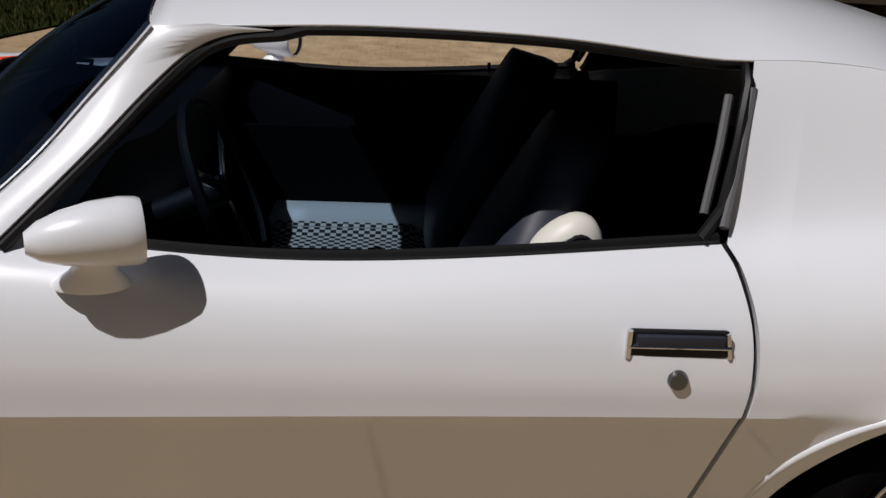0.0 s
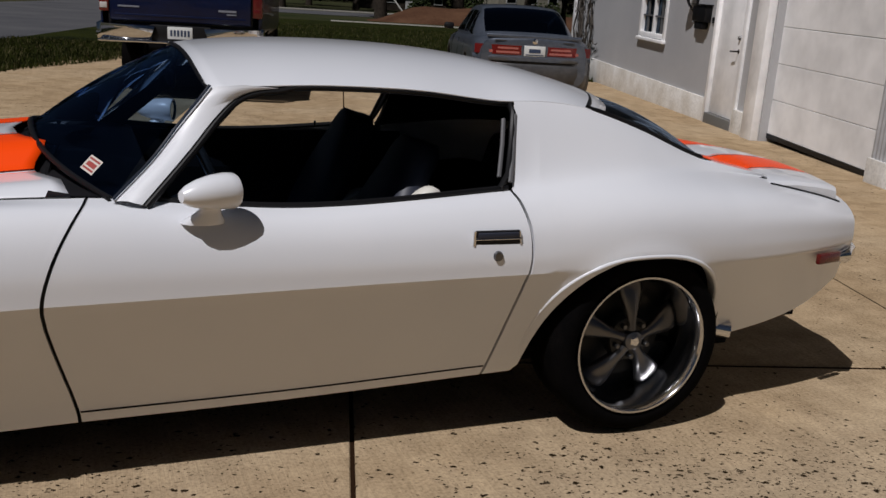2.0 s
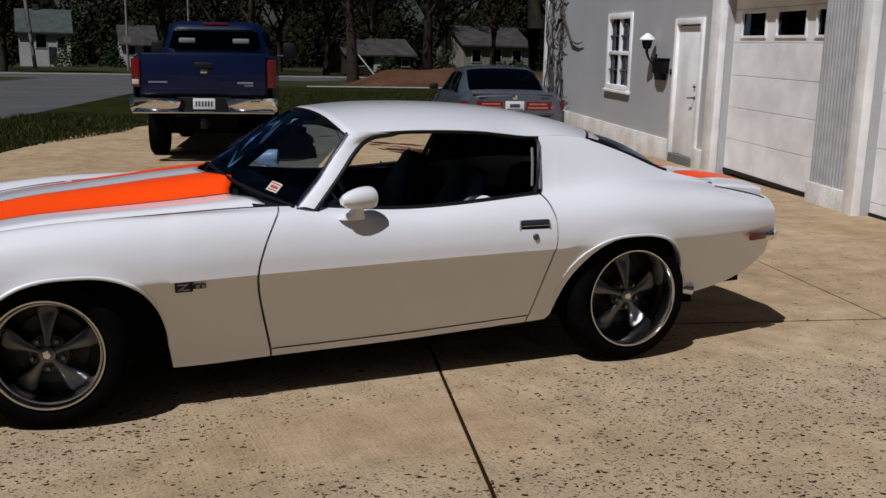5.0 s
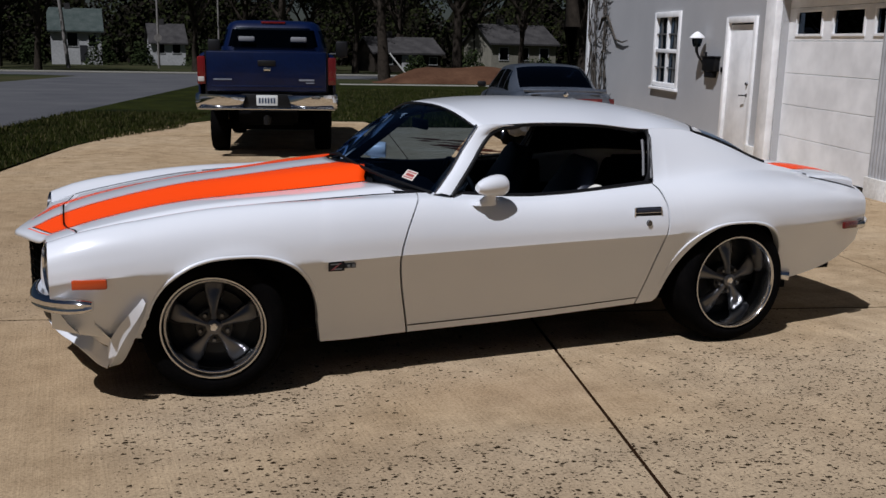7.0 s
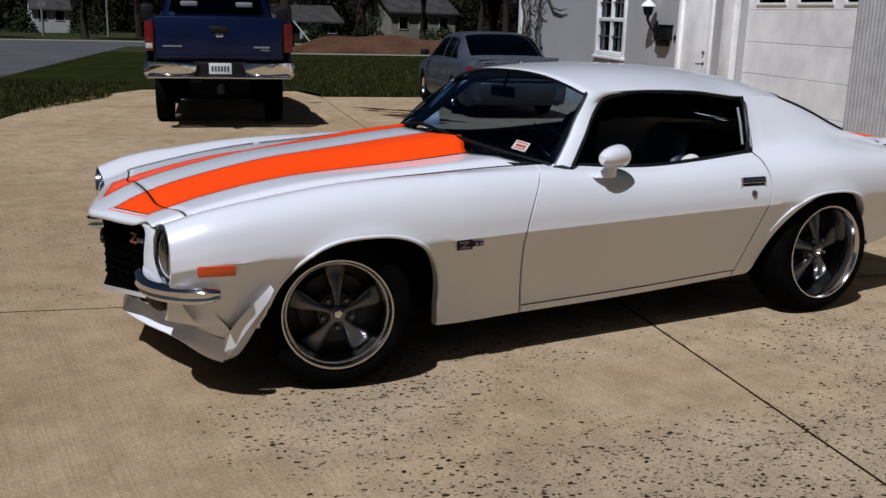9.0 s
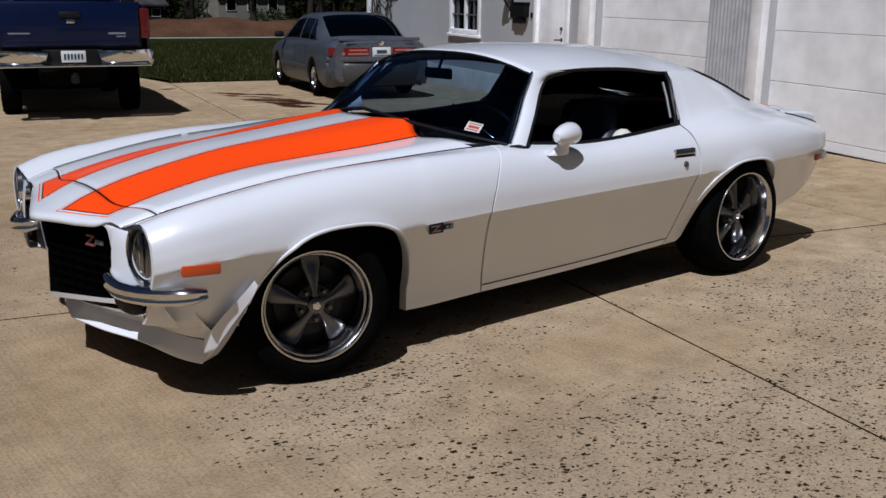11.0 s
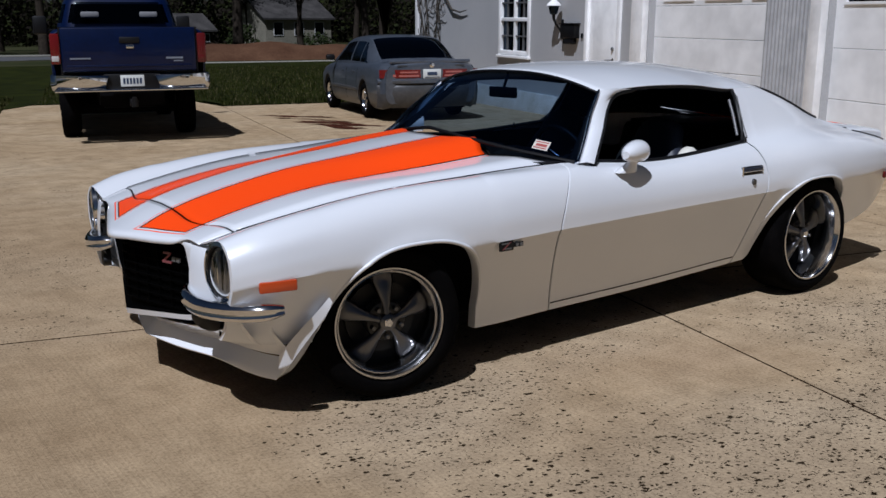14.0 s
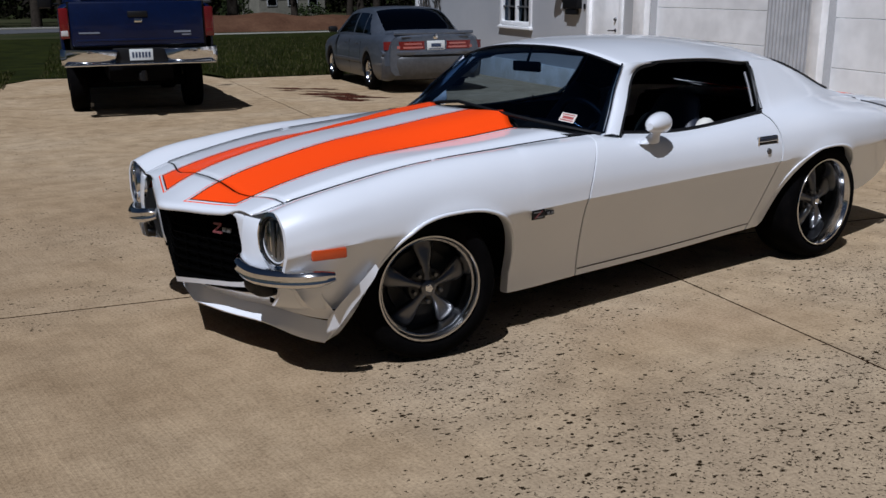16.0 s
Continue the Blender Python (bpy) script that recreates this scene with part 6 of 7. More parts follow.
# ---- parked sedan ----
SILVER = mat("silver_paint", (0.36, 0.38, 0.40), 0.32, 0.5, coat=0.5)
varied(SILVER, 2, (0.100, 0.118, 0.150), (0.130, 0.148, 0.184))
PINKLENS = mat("pale_red_lens", (0.42, 0.12, 0.10), 0.2, coat=0.5)
# dark panes with the sky's blue reflection put into a strengthened gloss colour
CARGLASS = glass("blue_gloss_glass", (0.06, 0.075, 0.10), 0.0, (0.8, 0.95, 1.2))
CLAD = mat("grey_cladding", (0.045, 0.045, 0.048), 0.5)
SEDM = Matrix.Translation((5.856, 9.43, 0)) @ Matrix.Rotation(radians(-15.3), 4, "Z")
sedan = thing("sedan", "silver four-door sedan parked on the drive near the building", "car", SEDM)


def sp(name, G, m, label="", parent=None, **kw):
    return make(name, G, m, parent or sedan, label, **kw)


# darker grey for the lower sides, mouldings and rear bumper
LOWGREY = varied(mat("grey_lower_body", (0.13, 0.12, 0.112), 0.4, 0.3), 2, (0.070, 0.070, 0.073), (0.095, 0.095, 0.098))
SED_W = [(0.0, 0.78), (0.06, 0.835), (0.25, 0.880), (1.0, 0.892), (3.4, 0.890), (4.2, 0.860), (4.6, 0.74), (4.75, 0.58)]
SED_BELT = [(0.0, 0.895), (0.3, 0.925), (1.2, 0.922), (2.5, 0.905), (3.4, 0.880), (4.2, 0.80), (4.6, 0.70), (4.75, 0.64)]
SED_TOP = [(0.0, 0.960), (0.10, 1.000), (0.3, 1.004), (0.55, 0.995), (0.8, 0.980), (2.0, 0.960), (3.5, 0.955), (4.2, 0.86), (4.6, 0.75), (4.75, 0.66)]


def sed_arch(y):
    for c in (1.03, 3.70):
        t = (y - c) / 0.365
        if abs(t) < 1:
            return 0.20 + 0.475 * math.sqrt(1 - t * t)
    return None


def sed_section(y):
    """Half of the sedan's outline at y, sill to centre line."""
    w, zb, zt = (curve1(c, y)[0] for c in (SED_W, SED_BELT, SED_TOP))
    lift = 0.10 * smooth01((0.12 - y) / 0.12) + 0.06 * smooth01((y - 4.3) / 0.4)
    lo = poly_curve([(w * 0.90, 0.20 + lift), (w * 0.975, 0.31 + lift * 0.6), (w, 0.46)], 7)
    mid = poly_curve([(w, 0.46), (w * 0.997, 0.64), (w * 0.972, zb - 0.09), (w * 0.905, zb), (w * 0.72, lerp(zb, zt, 0.66)), (w * 0.4, lerp(zb, zt, 0.93)), (0.0, zt)], 22)
    return lo + mid[1:]


ys = sorted([lerp(0.0, 4.75, i / 56) for i in range(57)] + [c + g * 0.365 * q for c in (1.03, 3.70) for g in (-1, 1) for q in (0.999, 0.985, 0.95, 0.88)])
for sx in (-1, 1):
    rows = []
    for y in ys:
        P = sed_section(y)
        za = sed_arch(y)
        if za and za > P[0][1]:
            ic = next(i for i, q in enumerate(P) if q[1] >= za)
            P = resample(trim_low(P[:ic + 3], za, 8), ic + 3) + P[ic + 3:]
        rows.append([(sx * (P[0][0] - 0.07), y, P[0][1] + 0.01)] + [(sx * w, y, z) for w, z in P])
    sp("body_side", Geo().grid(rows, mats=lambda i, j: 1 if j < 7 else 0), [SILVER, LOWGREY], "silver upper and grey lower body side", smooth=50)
    rows = [[(sx * (curve1(SED_W, y)[0] + o), y, z) for o, z in ((0.001, 0.455), (0.010, 0.465), (0.010, 0.505), (0.001, 0.515))] for y in [lerp(1.42, 3.3, i / 14) for i in range(15)]]
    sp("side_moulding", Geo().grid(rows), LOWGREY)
    for y0 in (1.46, 2.20, 3.16):
        pth = [(sx * (curve1(SED_W, y0)[0] * k + 0.002), y0 + d, z) for k, d, z in ((0.97, 0.0, 0.30), (1.0, 0.0, 0.46), (0.997, 0.0, 0.64), (0.972, -0.02 if y0 < 2 else 0.0, 0.825), (0.915, -0.06 if y0 < 2 else 0.0, 0.905))]
        sp("door_seam", Geo().tube(pth, 0.004, 6), BLACK)
    for y0 in (1.60, 2.34):
        sp("door_handle", Geo().box(sx * 0.872 - 0.016, sx * 0.872 + 0.016, y0, y0 + 0.16, 0.765, 0.795, 0.008), SILVER)
    mr = sp("door_mirror", Geo().box(sx * 0.965 - 0.085, sx * 0.965 + 0.085, 3.02, 3.13, 0.945, 1.055, 0.035), BLACK, "dark door mirror")
P = sed_section(0.0)
rows = [[(w * q, -0.045 * (1 - q * q) - 0.02 * math.sin(math.pi * k / 27), z) for q in [-1 + i / 8 for i in range(17)]] for k, (w, z) in enumerate(P)]
sp("tail_panel", Geo().grid(rows), SILVER, smooth=50)
sp("trunk_seam", Geo().tube([(x, -0.058 + 0.05 * (x / 0.78) ** 2, 0.872) for x in [-0.70 + 0.1 * i for i in range(15)]], 0.004, 6), BLACK)
sp("trunk_lip", Geo().grid([[(0.70 * q, y0 + 0.05 * q * q, z) for q in [-1 + i / 8 for i in range(17)]] for y0, z in ((-0.035, 0.955), (-0.045, 0.985), (-0.03, 1.006), (0.06, 1.006))]), SILVER, smooth=60)
rows = [[(0.885 * q, -0.10 + 0.22 * abs(q) ** 4 + dy, z) for q in [-1 + i / 10 for i in range(21)]] for z, dy in ((0.23, 0.09), (0.32, 0.03), (0.46, 0.0), (0.56, 0.0), (0.60, 0.02), (0.61, 0.03))]
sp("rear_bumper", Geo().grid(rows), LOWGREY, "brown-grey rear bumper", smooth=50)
rows = [[(0.882 * q, -0.105 + 0.22 * abs(q) ** 4 + dy, z) for q in [-1 + i / 10 for i in range(21)]] for z, dy in ((0.625, 0.012), (0.635, 0.0), (0.685, 0.0), (0.70, 0.02), (0.705, 0.09))]
sp("bumper_top", Geo().grid(rows), SILVER, "silver bumper top", smooth=50)
sp("bumper_groove", Geo().tube([(0.875 * q, -0.080 + 0.22 * abs(q) ** 4, 0.618) for q in [-1 + i / 10 for i in range(21)]], 0.012, 6), BLACK)
for sx in (-1, 1):
    tl = sp("tail_lamp", Geo().grid([[(sx * x, -0.062 + 0.125 * (x / 0.85) ** 5, z) for x in (0.19, 0.3, 0.4, 0.5, 0.6, 0.68, 0.76, 0.81, 0.845, 0.862)] for z in (0.715, 0.72, 0.78, 0.845, 0.85)]), REDLENS, "wide red tail lamp")
    for x0, x1, z0, z1 in ((0.22, 0.56, 0.735, 0.765), (0.24, 0.54, 0.795, 0.822), (0.61, 0.74, 0.735, 0.775)):
        make("lamp_band", Geo().grid([[(sx * x, -0.067 + 0.125 * (x / 0.85) ** 5, z) for x in (x0, (x0 + x1) / 2, x1)] for z in (z0, z1)]), PINKLENS, tl)
pl = sp("number_plate", Geo().box(-0.155, 0.155, -0.090, -0.070, 0.705, 0.855, 0.006), PLATE, "pale number plate with dark bars")
make("plate_bar", Geo().box(-0.085, 0.085, -0.094, -0.089, 0.755, 0.81), PLATEINK, pl, smooth=0)
make("plate_bar", Geo().box(-0.13, 0.13, -0.094, -0.089, 0.72, 0.732), PLATEINK, pl, smooth=0)
sp("badge", Geo().lathe([(0.001, 0.006), (0.03, 0.004), (0.042, 0.0)], 16, M=Matrix.Translation((0, -0.068, 0.918)) @ Matrix.Rotation(radians(90), 4, "X")), CHROME)
for x in (-0.50, 0.50):
    sp("lettering_bar", Geo().box(x - 0.085, x + 0.085, -0.052, -0.035, 0.905, 0.922), CLAD, smooth=0)
# cabin: centre line, roof rail and belt along y
CAB_C = [(0.58, 0.975), (0.72, 1.035), (1.0, 1.205), (1.25, 1.330), (1.45, 1.388), (1.7, 1.410), (2.1, 1.416), (2.5, 1.402), (2.8, 1.360), (3.1, 1.240), (3.4, 1.095), (3.72, 0.945)]
CAB_R = [(0.58, 0.66, 0.955), (0.72, 0.665, 1.005), (1.0, 0.655, 1.150), (1.25, 0.630, 1.268), (1.45, 0.612, 1.325), (1.7, 0.608, 1.347), (2.1, 0.610, 1.352), (2.5, 0.612, 1.337), (2.8, 0.622, 1.295), (3.1, 0.655, 1.185), (3.4, 0.69, 1.050), (3.72, 0.71, 0.925)]
CAB_B = [(0.58, 0.72), (0.9, 0.785), (1.5, 0.808), (2.5, 0.806), (3.3, 0.785), (3.72, 0.73)]


def cab_section(y):
    zc, (wr, zr), wb = curve1(CAB_C, y)[0], curve1(CAB_R, y), curve1(CAB_B, y)[0]
    side = [(lerp(wb, wr, t) + 0.022 * math.sin(math.pi * t), lerp(0.905, zr, t)) for t in [i / 9 for i in range(10)]]
    over = [(wr * math.cos(math.pi / 2 * t) ** 0.8 if t < 1 else 0.0, zr + (zc - zr) * math.sin(math.pi / 2 * t) ** 0.9) for t in [i / 10 for i in range(1, 11)]]
    return side + over


NY = 84
cab_y = [lerp(0.58, 3.72, i / NY) for i in range(NY + 1)]


def cab_glass(i, j):
    y = (cab_y[i] + cab_y[i + 1]) / 2
    if j < 9:
        back, front = 1.02 + 0.052 * j, 3.38 - 0.072 * j
        return 1 if 1 <= j <= 7 and back < y < front and abs(y - 2.15) > 0.035 and abs(y - 1.52) > (0.02 if j < 8 else 9) else 0
    if j > 10:
        return 1 if 0.70 < y < 1.36 or 2.86 < y < 3.50 else 0
    return 0


for sx in (-1, 1):
    rows = [[(sx * w, y, z) for w, z in cab_section(y)] for y in cab_y]
    sp("cabin_side", Geo().grid(rows, mats=cab_glass), [SILVER, CARGLASS], "silver roof and pillars with dark glass", smooth=50)
sp("rear_shelf", Geo().box(-0.62, 0.62, 0.75, 1.45, 0.93, 0.95), CARPET, smooth=0)
for x in (-0.36, 0.36):
    sp("headrest", Geo().box(x - 0.12, x + 0.12, 1.50, 1.58, 0.99, 1.16, 0.03), VINYL, "dark headrest behind the rear glass")
sp("under_pan", Geo().box(-0.66, 0.66, 0.15, 4.5, 0.2, 0.6).box(-0.80, 0.80, 1.45, 3.28, 0.2, 0.3).box(-0.7, 0.7, 1.5, 3.0, 0.6, 0.85), CARPET, smooth=0)
w1 = plain_wheel(0.315, 0.20, 0.20, 7)
spots = [(-0.775, 1.03), (0.775, 1.03), (-0.775, 3.70), (0.775, 3.70)]
for x, y in spots[1:]:
    q = copy_thing(w1, Matrix.Translation((x, y, 0.315)))
    q.parent = sedan
w1.matrix_basis = Matrix.Translation((*spots[0], 0.315))
w1.parent = sedan

# ---- distance: trees, houses, poles ----
BARK = varied(mat("dark_bark", (0.035, 0.028, 0.022), 0.95, spec=0.08), 6, (0.022, 0.018, 0.014), (0.055, 0.044, 0.034), 0.5, 0.02)
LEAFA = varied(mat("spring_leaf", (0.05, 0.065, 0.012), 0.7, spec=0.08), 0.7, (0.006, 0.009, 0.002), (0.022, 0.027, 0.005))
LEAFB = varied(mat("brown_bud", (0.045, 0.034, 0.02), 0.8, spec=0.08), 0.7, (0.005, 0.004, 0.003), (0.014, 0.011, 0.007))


def tree(seed, h, leaves, leafmat, lean=0.0):
    """A tapered trunk with limbs and a loose crown of small leaves."""
    rg = random.Random(seed)
    e = thing("tree", "spring tree with thin new leaves beyond the street", "tree", group="trees beyond the street")
    W, C = Geo(), Geo()

    def leaf(p, s):
        n = Vector((rg.gauss(0, 1), rg.gauss(0, 1), rg.gauss(0, 1))).normalized()
        t = n.orthogonal().normalized()
        b = n.cross(t)
        q = s * rg.uniform(0.6, 1.3)
        C.add([tuple(p - t * q), tuple(p + b * q * 0.6), tuple(p + t * q), tuple(p - b * q * 0.6)], [(0, 1, 2, 3)])

    def limb(p, dr, ln, r, depth):
        pts, rs = [p], [r]
        q = p
        for k in range(5):
            dr = (dr + Vector((rg.gauss(0, 0.14), rg.gauss(0, 0.14), rg.gauss(0.03, 0.10)))).normalized()
            q = q + dr * ln / 5
            pts.append(q)
            rs.append(r * (1 - 0.75 * (k + 1) / 5))
            if depth > 0 and k >= 1:
                for _ in range(2 if depth > 1 else 3):
                    a = rg.uniform(0, 2 * math.pi)
                    side = Vector((math.cos(a), math.sin(a), rg.uniform(0.1, 0.7))).normalized()
                    limb(q, (dr * 0.55 + side * 0.75).normalized(), ln * rg.uniform(0.42, 0.62), rs[-1] * 0.7, depth - 1)
            if depth == 0:
                for _ in range(leaves):
                    leaf(q + Vector((rg.gauss(0, 0.3), rg.gauss(0, 0.3), rg.gauss(0, 0.28))), 0.13)
        W.tube([tuple(v) for v in pts], rs, 5 if depth < 2 else 8, caps=False)

    trunk = [Vector((0, 0, -0.1)), Vector((lean * 0.3, 0, h * 0.15)), Vector((lean * 0.6, 0.05, h * 0.3)), Vector((lean, 0, h * 0.42))]
    W.tube([tuple(v) for v in trunk], [h * 0.030, h * 0.023, h * 0.020, h * 0.017], 10)
    for k in range(6):
        a = 2 * math.pi * k / 6 + rg.uniform(-0.3, 0.3)
        limb(trunk[-1 - (k % 2)], Vector((math.cos(a) * 0.6, math.sin(a) * 0.6, 0.8)).normalized(), h * rg.uniform(0.40, 0.52), h * 0.013, 2)
    make("trunk", W, BARK, e, recalc=False)
    make("crown", C, leafmat, e, smooth=0, recalc=False)
    return e


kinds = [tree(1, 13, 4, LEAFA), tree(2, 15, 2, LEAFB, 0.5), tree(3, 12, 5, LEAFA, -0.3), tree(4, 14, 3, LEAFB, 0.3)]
rg = random.Random(21)
places = []
for k in range(13):
    places.append((84 + rg.uniform(-3, 8), -42 + 7.6 * k + rg.uniform(-2, 2)))
for k in range(12):
    places.append((102 + rg.uniform(-4, 8), -45 + 9 * k + rg.uniform(-3, 3)))
for k in range(7):
    places.append((62 + rg.uniform(-3, 6), 10 + 7 * k + rg.uniform(-2, 2)))
first = [True] * 4
for k, (a, b) in enumerate(places):
    x, y, z = ab(a, b)
    way = (x + 1.8) / (y + 5.3)
    if y < 128 and (0.0 < way < 0.115 or 0.29 < way < 0.39 and y < 95):
        continue
    m = Matrix.Translation((x, y, 0)) @ Matrix.Rotation(rg.uniform(0, 6.28), 4, "Z")
    i = k % 4
    if first[i]:
        kinds[i].matrix_basis = m
        first[i] = False
    else:
        copy_thing(kinds[i], m @ Matrix.Diagonal((1, 1, 1, 1)))
# woods behind
G = Geo()
rg = random.Random(8)
for _ in range(52000):
    a, b = rg.uniform(146, 172), rg.uniform(-90, 110)
    z = rg.random() ** 0.8 * (13 + 4 * math.sin(b * 0.21) + 3 * math.sin(b * 0.53 + 1))
    x, y, _z = ab(a, b)
    s = rg.uniform(0.2, 0.5)
    t = Vector((rg.gauss(0, 1), rg.gauss(0, 1), rg.gauss(0, 1))).normalized()
    n = t.orthogonal().normalized()
    o = len(G.v)
    p = Vector((x, y, z))
    G.v += [tuple(p - t * s), tuple(p + n * s * 0.7), tuple(p + t * s), tuple(p - n * s * 0.7)]
    G.f.append((o, o + 1, o + 2, o + 3))
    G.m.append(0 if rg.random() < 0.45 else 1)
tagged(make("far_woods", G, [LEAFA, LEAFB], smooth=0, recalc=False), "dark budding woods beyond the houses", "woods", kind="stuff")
# added sheet behind the woods, coloured dark for the shade between the trees
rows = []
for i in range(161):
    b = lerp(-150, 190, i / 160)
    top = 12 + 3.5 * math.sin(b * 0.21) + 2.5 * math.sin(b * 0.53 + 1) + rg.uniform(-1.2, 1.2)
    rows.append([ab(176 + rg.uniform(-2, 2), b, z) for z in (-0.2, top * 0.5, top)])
WOODS_SHADE = varied(mat("woods_shade", (0.012, 0.012, 0.007), 1.0, spec=0.0), 0.3, (0.006, 0.006, 0.004), (0.020, 0.020, 0.010), fine=3)
tagged(make("backdrop", Geo().grid(rows), WOODS_SHADE, smooth=0), "dark sheet for the shade within distant woods", "woods", kind="structure")
# hedges and bushes by the houses
SHRUB = varied(mat("dark_shrub", (0.02, 0.03, 0.01), 0.8, spec=0.08), 2, (0.012, 0.018, 0.006), (0.035, 0.048, 0.016))


def bush(x, y, rx, ry, h, seed):
    rg = random.Random(seed)
    G = Geo()
    for _ in range(900):
        a, u = rg.uniform(0, 2 * math.pi), rg.random() ** 0.4
        q = rg.random()
        p = Vector((rx * u * math.cos(a) * (1 - 0.5 * q), ry * u * math.sin(a) * (1 - 0.5 * q), h * q * (0.8 + 0.3 * math.sin(3 * a))))
        t = Vector((rg.gauss(0, 1), rg.gauss(0, 1), rg.gauss(0, 1))).normalized()
        n = t.orthogonal().normalized()
        s = rg.uniform(0.08, 0.2)
        G.add([tuple(p - t * s), tuple(p + n * s * 0.7), tuple(p + t * s), tuple(p - n * s * 0.7)], [(0, 1, 2, 3)])
    ob = tagged(make("bush", G, SHRUB, smooth=0, recalc=False), "dark evergreen bush by a house", "bush", group="bushes by the houses")
    ob.location = (x, y, 0)


bush(2.6, 126.5, 2.4, 1.3, 3.4, 1)
bush(7.6, 126, 1.8, 1.4, 2.8, 2)
bush(14.5, 122, 2.6, 1.5, 3.0, 3)
bush(33.0, 93, 1.6, 1.2, 1.6, 4)
bush(38.5, 92, 2.4, 1.2, 2.2, 5)
bush(47, 92, 3.0, 1.2, 1.5, 6)
bush(-5.5, 124, 2.2, 1.4, 3.2, 7)

SIDING = varied(mat("white_siding", (0.62, 0.62, 0.60), 0.7, spec=0.08), 0.6, (0.42, 0.42, 0.41), (0.54, 0.54, 0.53))
CREAM = varied(mat("cream_siding", (0.45, 0.42, 0.34), 0.7, spec=0.08), 0.6, (0.20, 0.19, 0.15), (0.28, 0.26, 0.21))
ROOFG = varied(mat("green_grey_shingle", (0.06, 0.075, 0.07), 0.9, spec=0.08), 1.0, (0.045, 0.06, 0.055), (0.08, 0.095, 0.088))
ROOFD = varied(mat("dark_shingle", (0.05, 0.048, 0.048), 0.9, spec=0.08), 1.0, (0.035, 0.033, 0.033), (0.07, 0.066, 0.064))


def cottage(label, x0, x1, y0, dy, eave, ridge, wallm, roofm, windows, doors=(), porch=None):
    """Gabled house, ridge along x, front wall at y0 towards the drive."""
    e = thing("house", label, "house")
    G = Geo().box(x0, x1, y0, y0 + dy, -0.1, eave)
    make("wall", G, wallm, e, smooth=0)
    for x in (x0 + 0.01, x1 - 0.01):
        make("gable", Geo().prism([(y0, eave), (y0 + dy, eave), (y0 + dy / 2, ridge - 0.1)], "x", x - 0.02, x + 0.02), wallm, e, smooth=0)
    o = 0.4
    s = (ridge - eave) / (dy / 2)
    make("roof", Geo().prism([(y0 - o, eave - s * o), (y0 + dy / 2, ridge), (y0 + dy + o, eave - s * o), (y0 + dy + o, eave - s * o + 0.18), (y0 + dy / 2, ridge + 0.2), (y0 - o, eave - s * o + 0.18)], "x", x0 - 0.35, x1 + 0.35), roofm, e, smooth=0)
    for wx, wz, ww, wh in windows:
        w = make("window", Geo().box(wx - ww / 2 - 0.1, wx + ww / 2 + 0.1, y0 - 0.06, y0 + 0.02, wz - 0.1, wz + wh + 0.1), SIDING, e, smooth=0)
        make("pane", Geo().box(wx - ww / 2, wx + ww / 2, y0 - 0.075, y0 - 0.055, wz, wz + wh), DARKGLASS, w, smooth=0)
        # near-black board in place of an unlit room
        make("pane_back", Geo().box(wx - ww / 2, wx + ww / 2, y0 - 0.055, y0 - 0.045, wz, wz + wh), ROOMDARK, w, smooth=0)
    for dx, dw, dh in doors:
        make("door", Geo().box(dx - dw / 2, dx + dw / 2, y0 - 0.05, y0 + 0.02, 0.3, 0.3 + dh), ROOMDARK, e, smooth=0)
    make("chimney", Geo().box(x0 + (x1 - x0) * 0.3, x0 + (x1 - x0) * 0.3 + 0.7, y0 + dy / 2 - 0.3, y0 + dy / 2 + 0.4, eave, ridge + 0.8), ROOFD, e, smooth=0)
    return e


cottage("white cottage with a grey-green roof across the street", -3.2, 2.9, 130, 8, 4.3, 7.0, SIDING, ROOFG, [(-0.6, 2.3, 1.2, 1.6), (1.8, 2.3, 0.9, 1.4)], [(0.7, 0.9, 2.1)])
cottage("small white house with a dark roof behind bushes", 9.4, 13.9, 134, 7, 3.0, 5.4, SIDING, ROOFD, [(10.6, 1.6, 1.0, 1.2), (12.7, 1.6, 1.0, 1.2)])
dark = cottage("dark house with a white garage front behind trees", 29.0, 36.5, 95, 7, 1.95, 3.5, BARK, ROOFD, [(30.4, 0.8, 1.0, 0.7), (35.6, 0.8, 0.8, 0.7)])
make("garage_front", Geo().box(32.0, 34.2, 94.90, 95.02, 0.1, 1.7, 0.02), SIDING, dark, "white garage front", smooth=0)
cottage("cream house behind bare trees", 42.5, 50.5, 95, 8, 3.2, 5.2, CREAM, ROOFD, [(44, 1.4, 1.0, 1.3), (46.5, 1.4, 1.0, 1.3), (49, 1.4, 1.0, 1.3)])
cottage("white house with a dark roof beside bushes", -17.5, -9.0, 122, 8, 3.8, 6.4, SIDING, ROOFD, [(-10.4, 1.8, 1.1, 1.4), (-14, 1.8, 1.2, 1.4)])

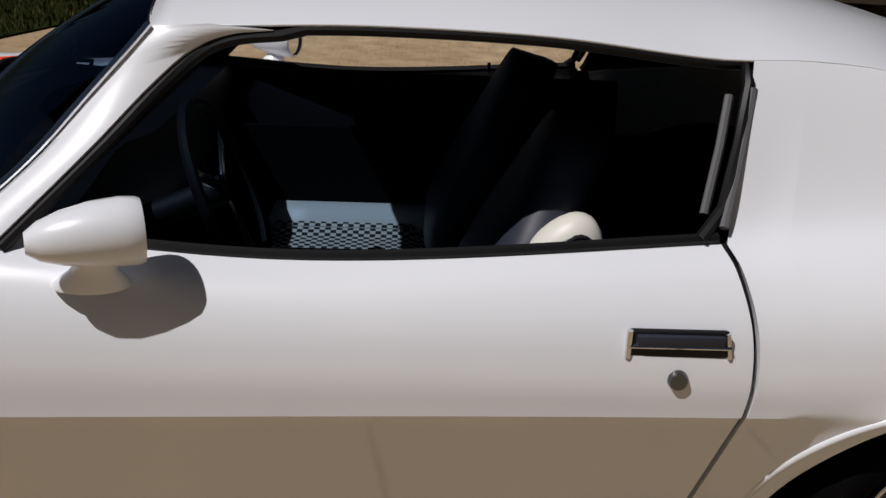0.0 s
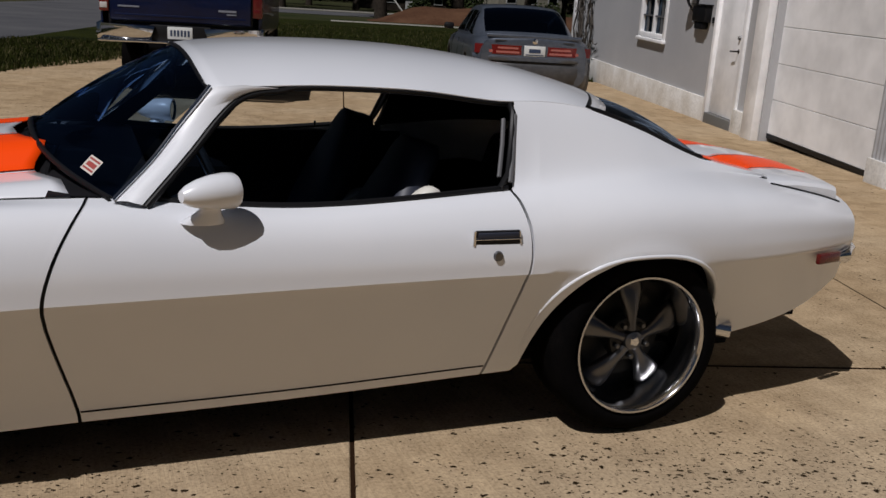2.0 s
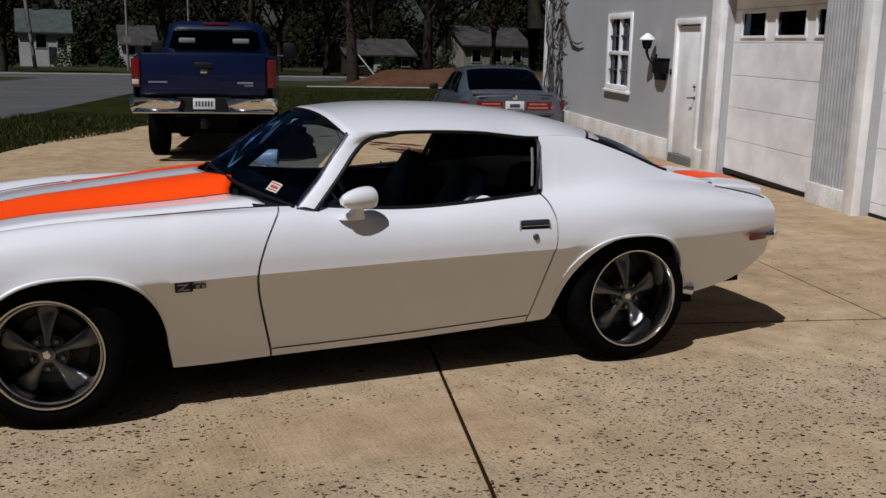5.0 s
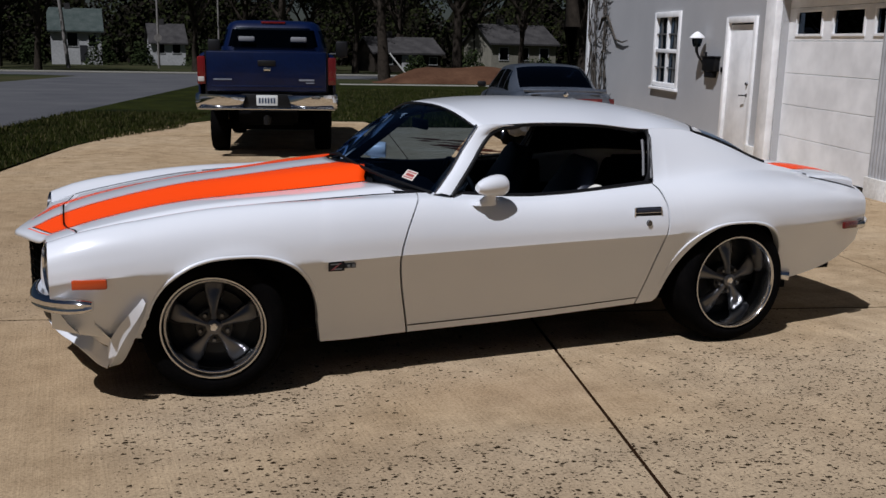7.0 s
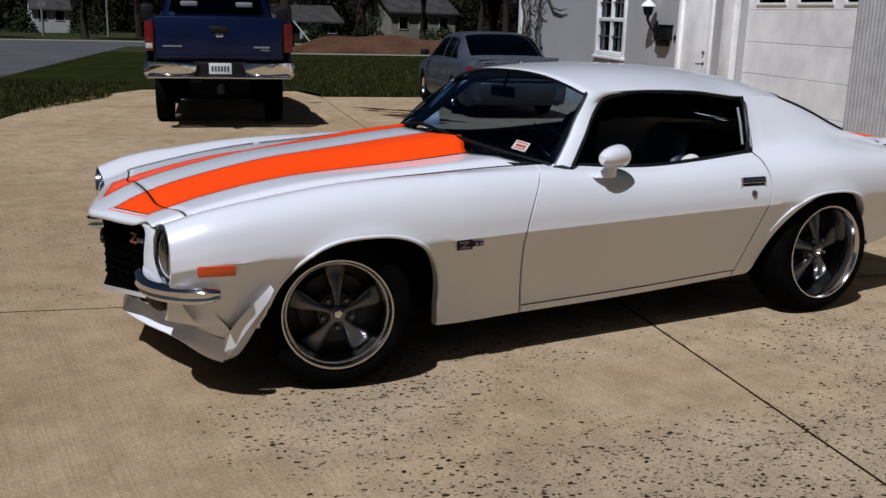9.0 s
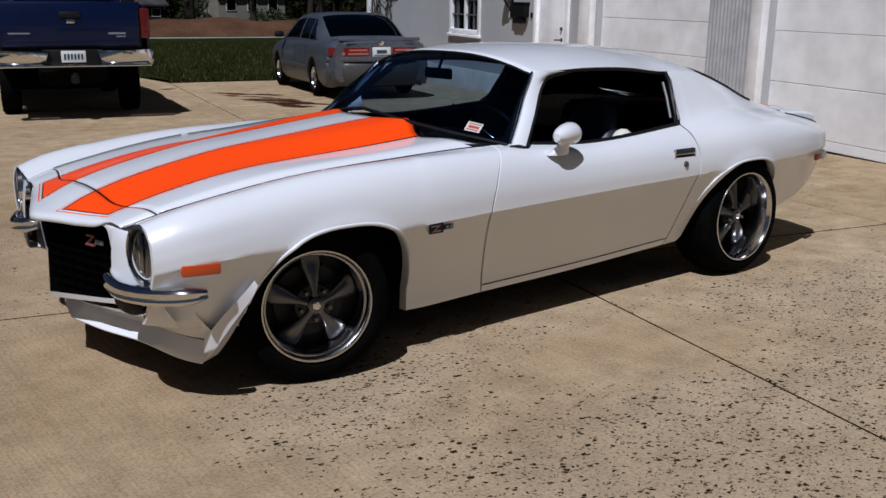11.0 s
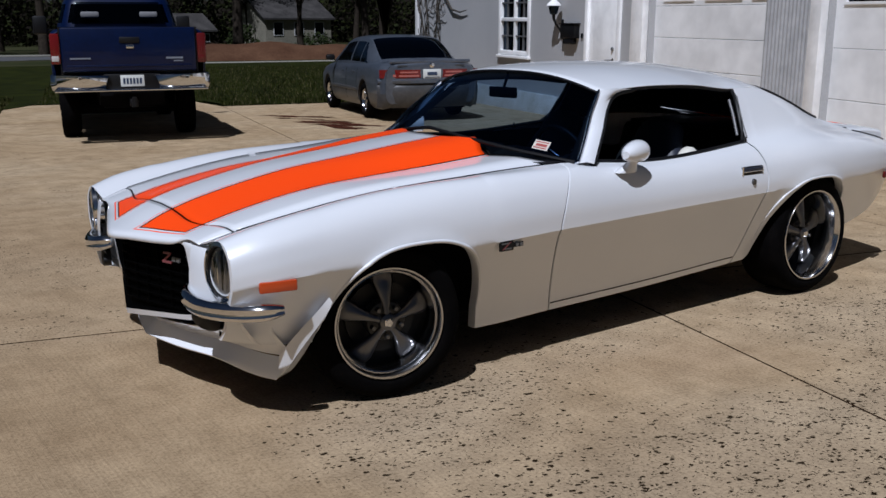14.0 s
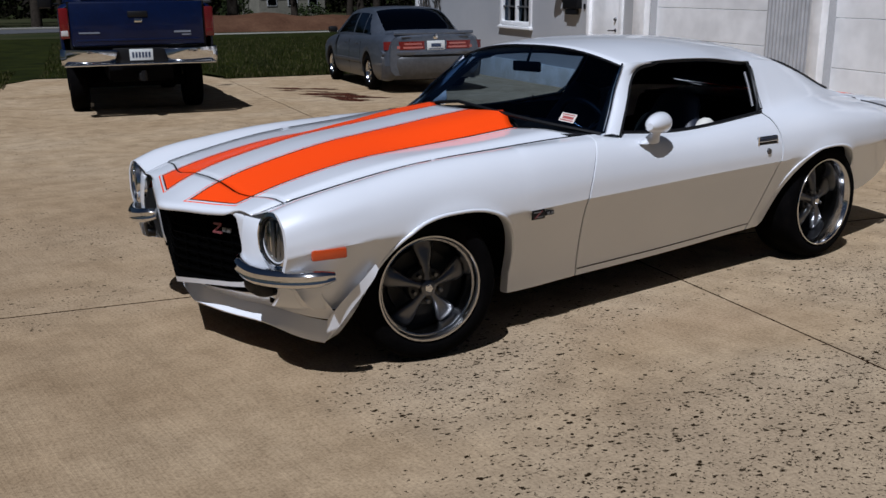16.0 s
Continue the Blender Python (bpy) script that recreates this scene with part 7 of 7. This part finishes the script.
# clay bank beyond the footpath
rows = []
for i in range(41):
    b = lerp(-2.0, 26, i / 40)
    row = []
    for j in range(11):
        q = j / 10
        h = 1.05 * math.sin(math.pi * q) ** 0.8 * smooth01(i / 5) * smooth01((40 - i) / 5) * (0.85 + 0.25 * noise.noise(Vector((b * 0.4, q * 2, 0.5))))
        row.append(ab(53.0 + 5.0 * q, b + 4.0, -0.06 + h))
    rows.append(row)
tagged(make("clay_bank", Geo().grid(rows), DIRTM, smooth=60), "low bank of bare reddish clay", "bank", kind="structure")

POLEM = varied(mat("weathered_pole", (0.22, 0.20, 0.18), 0.9), 4, (0.16, 0.145, 0.13), (0.28, 0.26, 0.24))


def pole(x, y, h, r, lean, label):
    ob = tagged(make("utility_pole", Geo().tube([(0, 0, -0.2), (lean * 0.5, 0, h / 2), (lean, 0, h)], [r, r * 0.9, r * 0.75], 10), POLEM), label, "pole", group="poles along the street")
    ob.location = (x, y, 0)


pole(-1.4, 97, 11, 0.20, -0.9, "weathered leaning utility pole across the street")
pole(7.6, 103, 12, 0.13, 0.0, "slim grey utility pole by the corner")
pole(14.2, 105, 12, 0.12, 0.0, "slim grey utility pole behind the pickup")
sg = thing("stop_sign", "grey back of an octagonal road sign on a post", "sign", pose(7.5, 102.2, 0))
make("post", Geo().tube([(0, 0, 0), (0, 0, 3.0)], 0.05, 8), POLEM, sg)
make("plate", Geo().lathe([(0.001, 0.02), (0.42, 0.02), (0.42, 0.0), (0.001, 0.0)], 8, M=Matrix.Translation((0, -0.06, 3.1)) @ Matrix.Rotation(radians(90), 4, "X") @ Matrix.Rotation(radians(22.5), 4, "Z")), POLEM, sg, smooth=0)

# large trees nearer the lawn
big = thing("tree", "thick dark tree behind the building corner", "tree")
make("trunk", Geo().tube([(0, 0, -0.1), (0.05, 0, 2.5), (-0.05, 0, 5.0), (0.1, 0.1, 9)], [0.34, 0.27, 0.25, 0.2], 14), BARK, big)
big.location = (13.0, 22.5, 0)
copy_thing(kinds[1], Matrix.Translation((17.9, 57.0, 0)) @ Matrix.Rotation(2.1, 4, "Z"))
tagged(make("guy_wire_guard", Geo().tube([(18.0, 56.2, 1.75), (19.3, 55.6, 0.0)], 0.05, 8), mat("pale_guard", (0.5, 0.5, 0.46), 0.6)), "pale guard on a slanting guy wire", "cable guard")
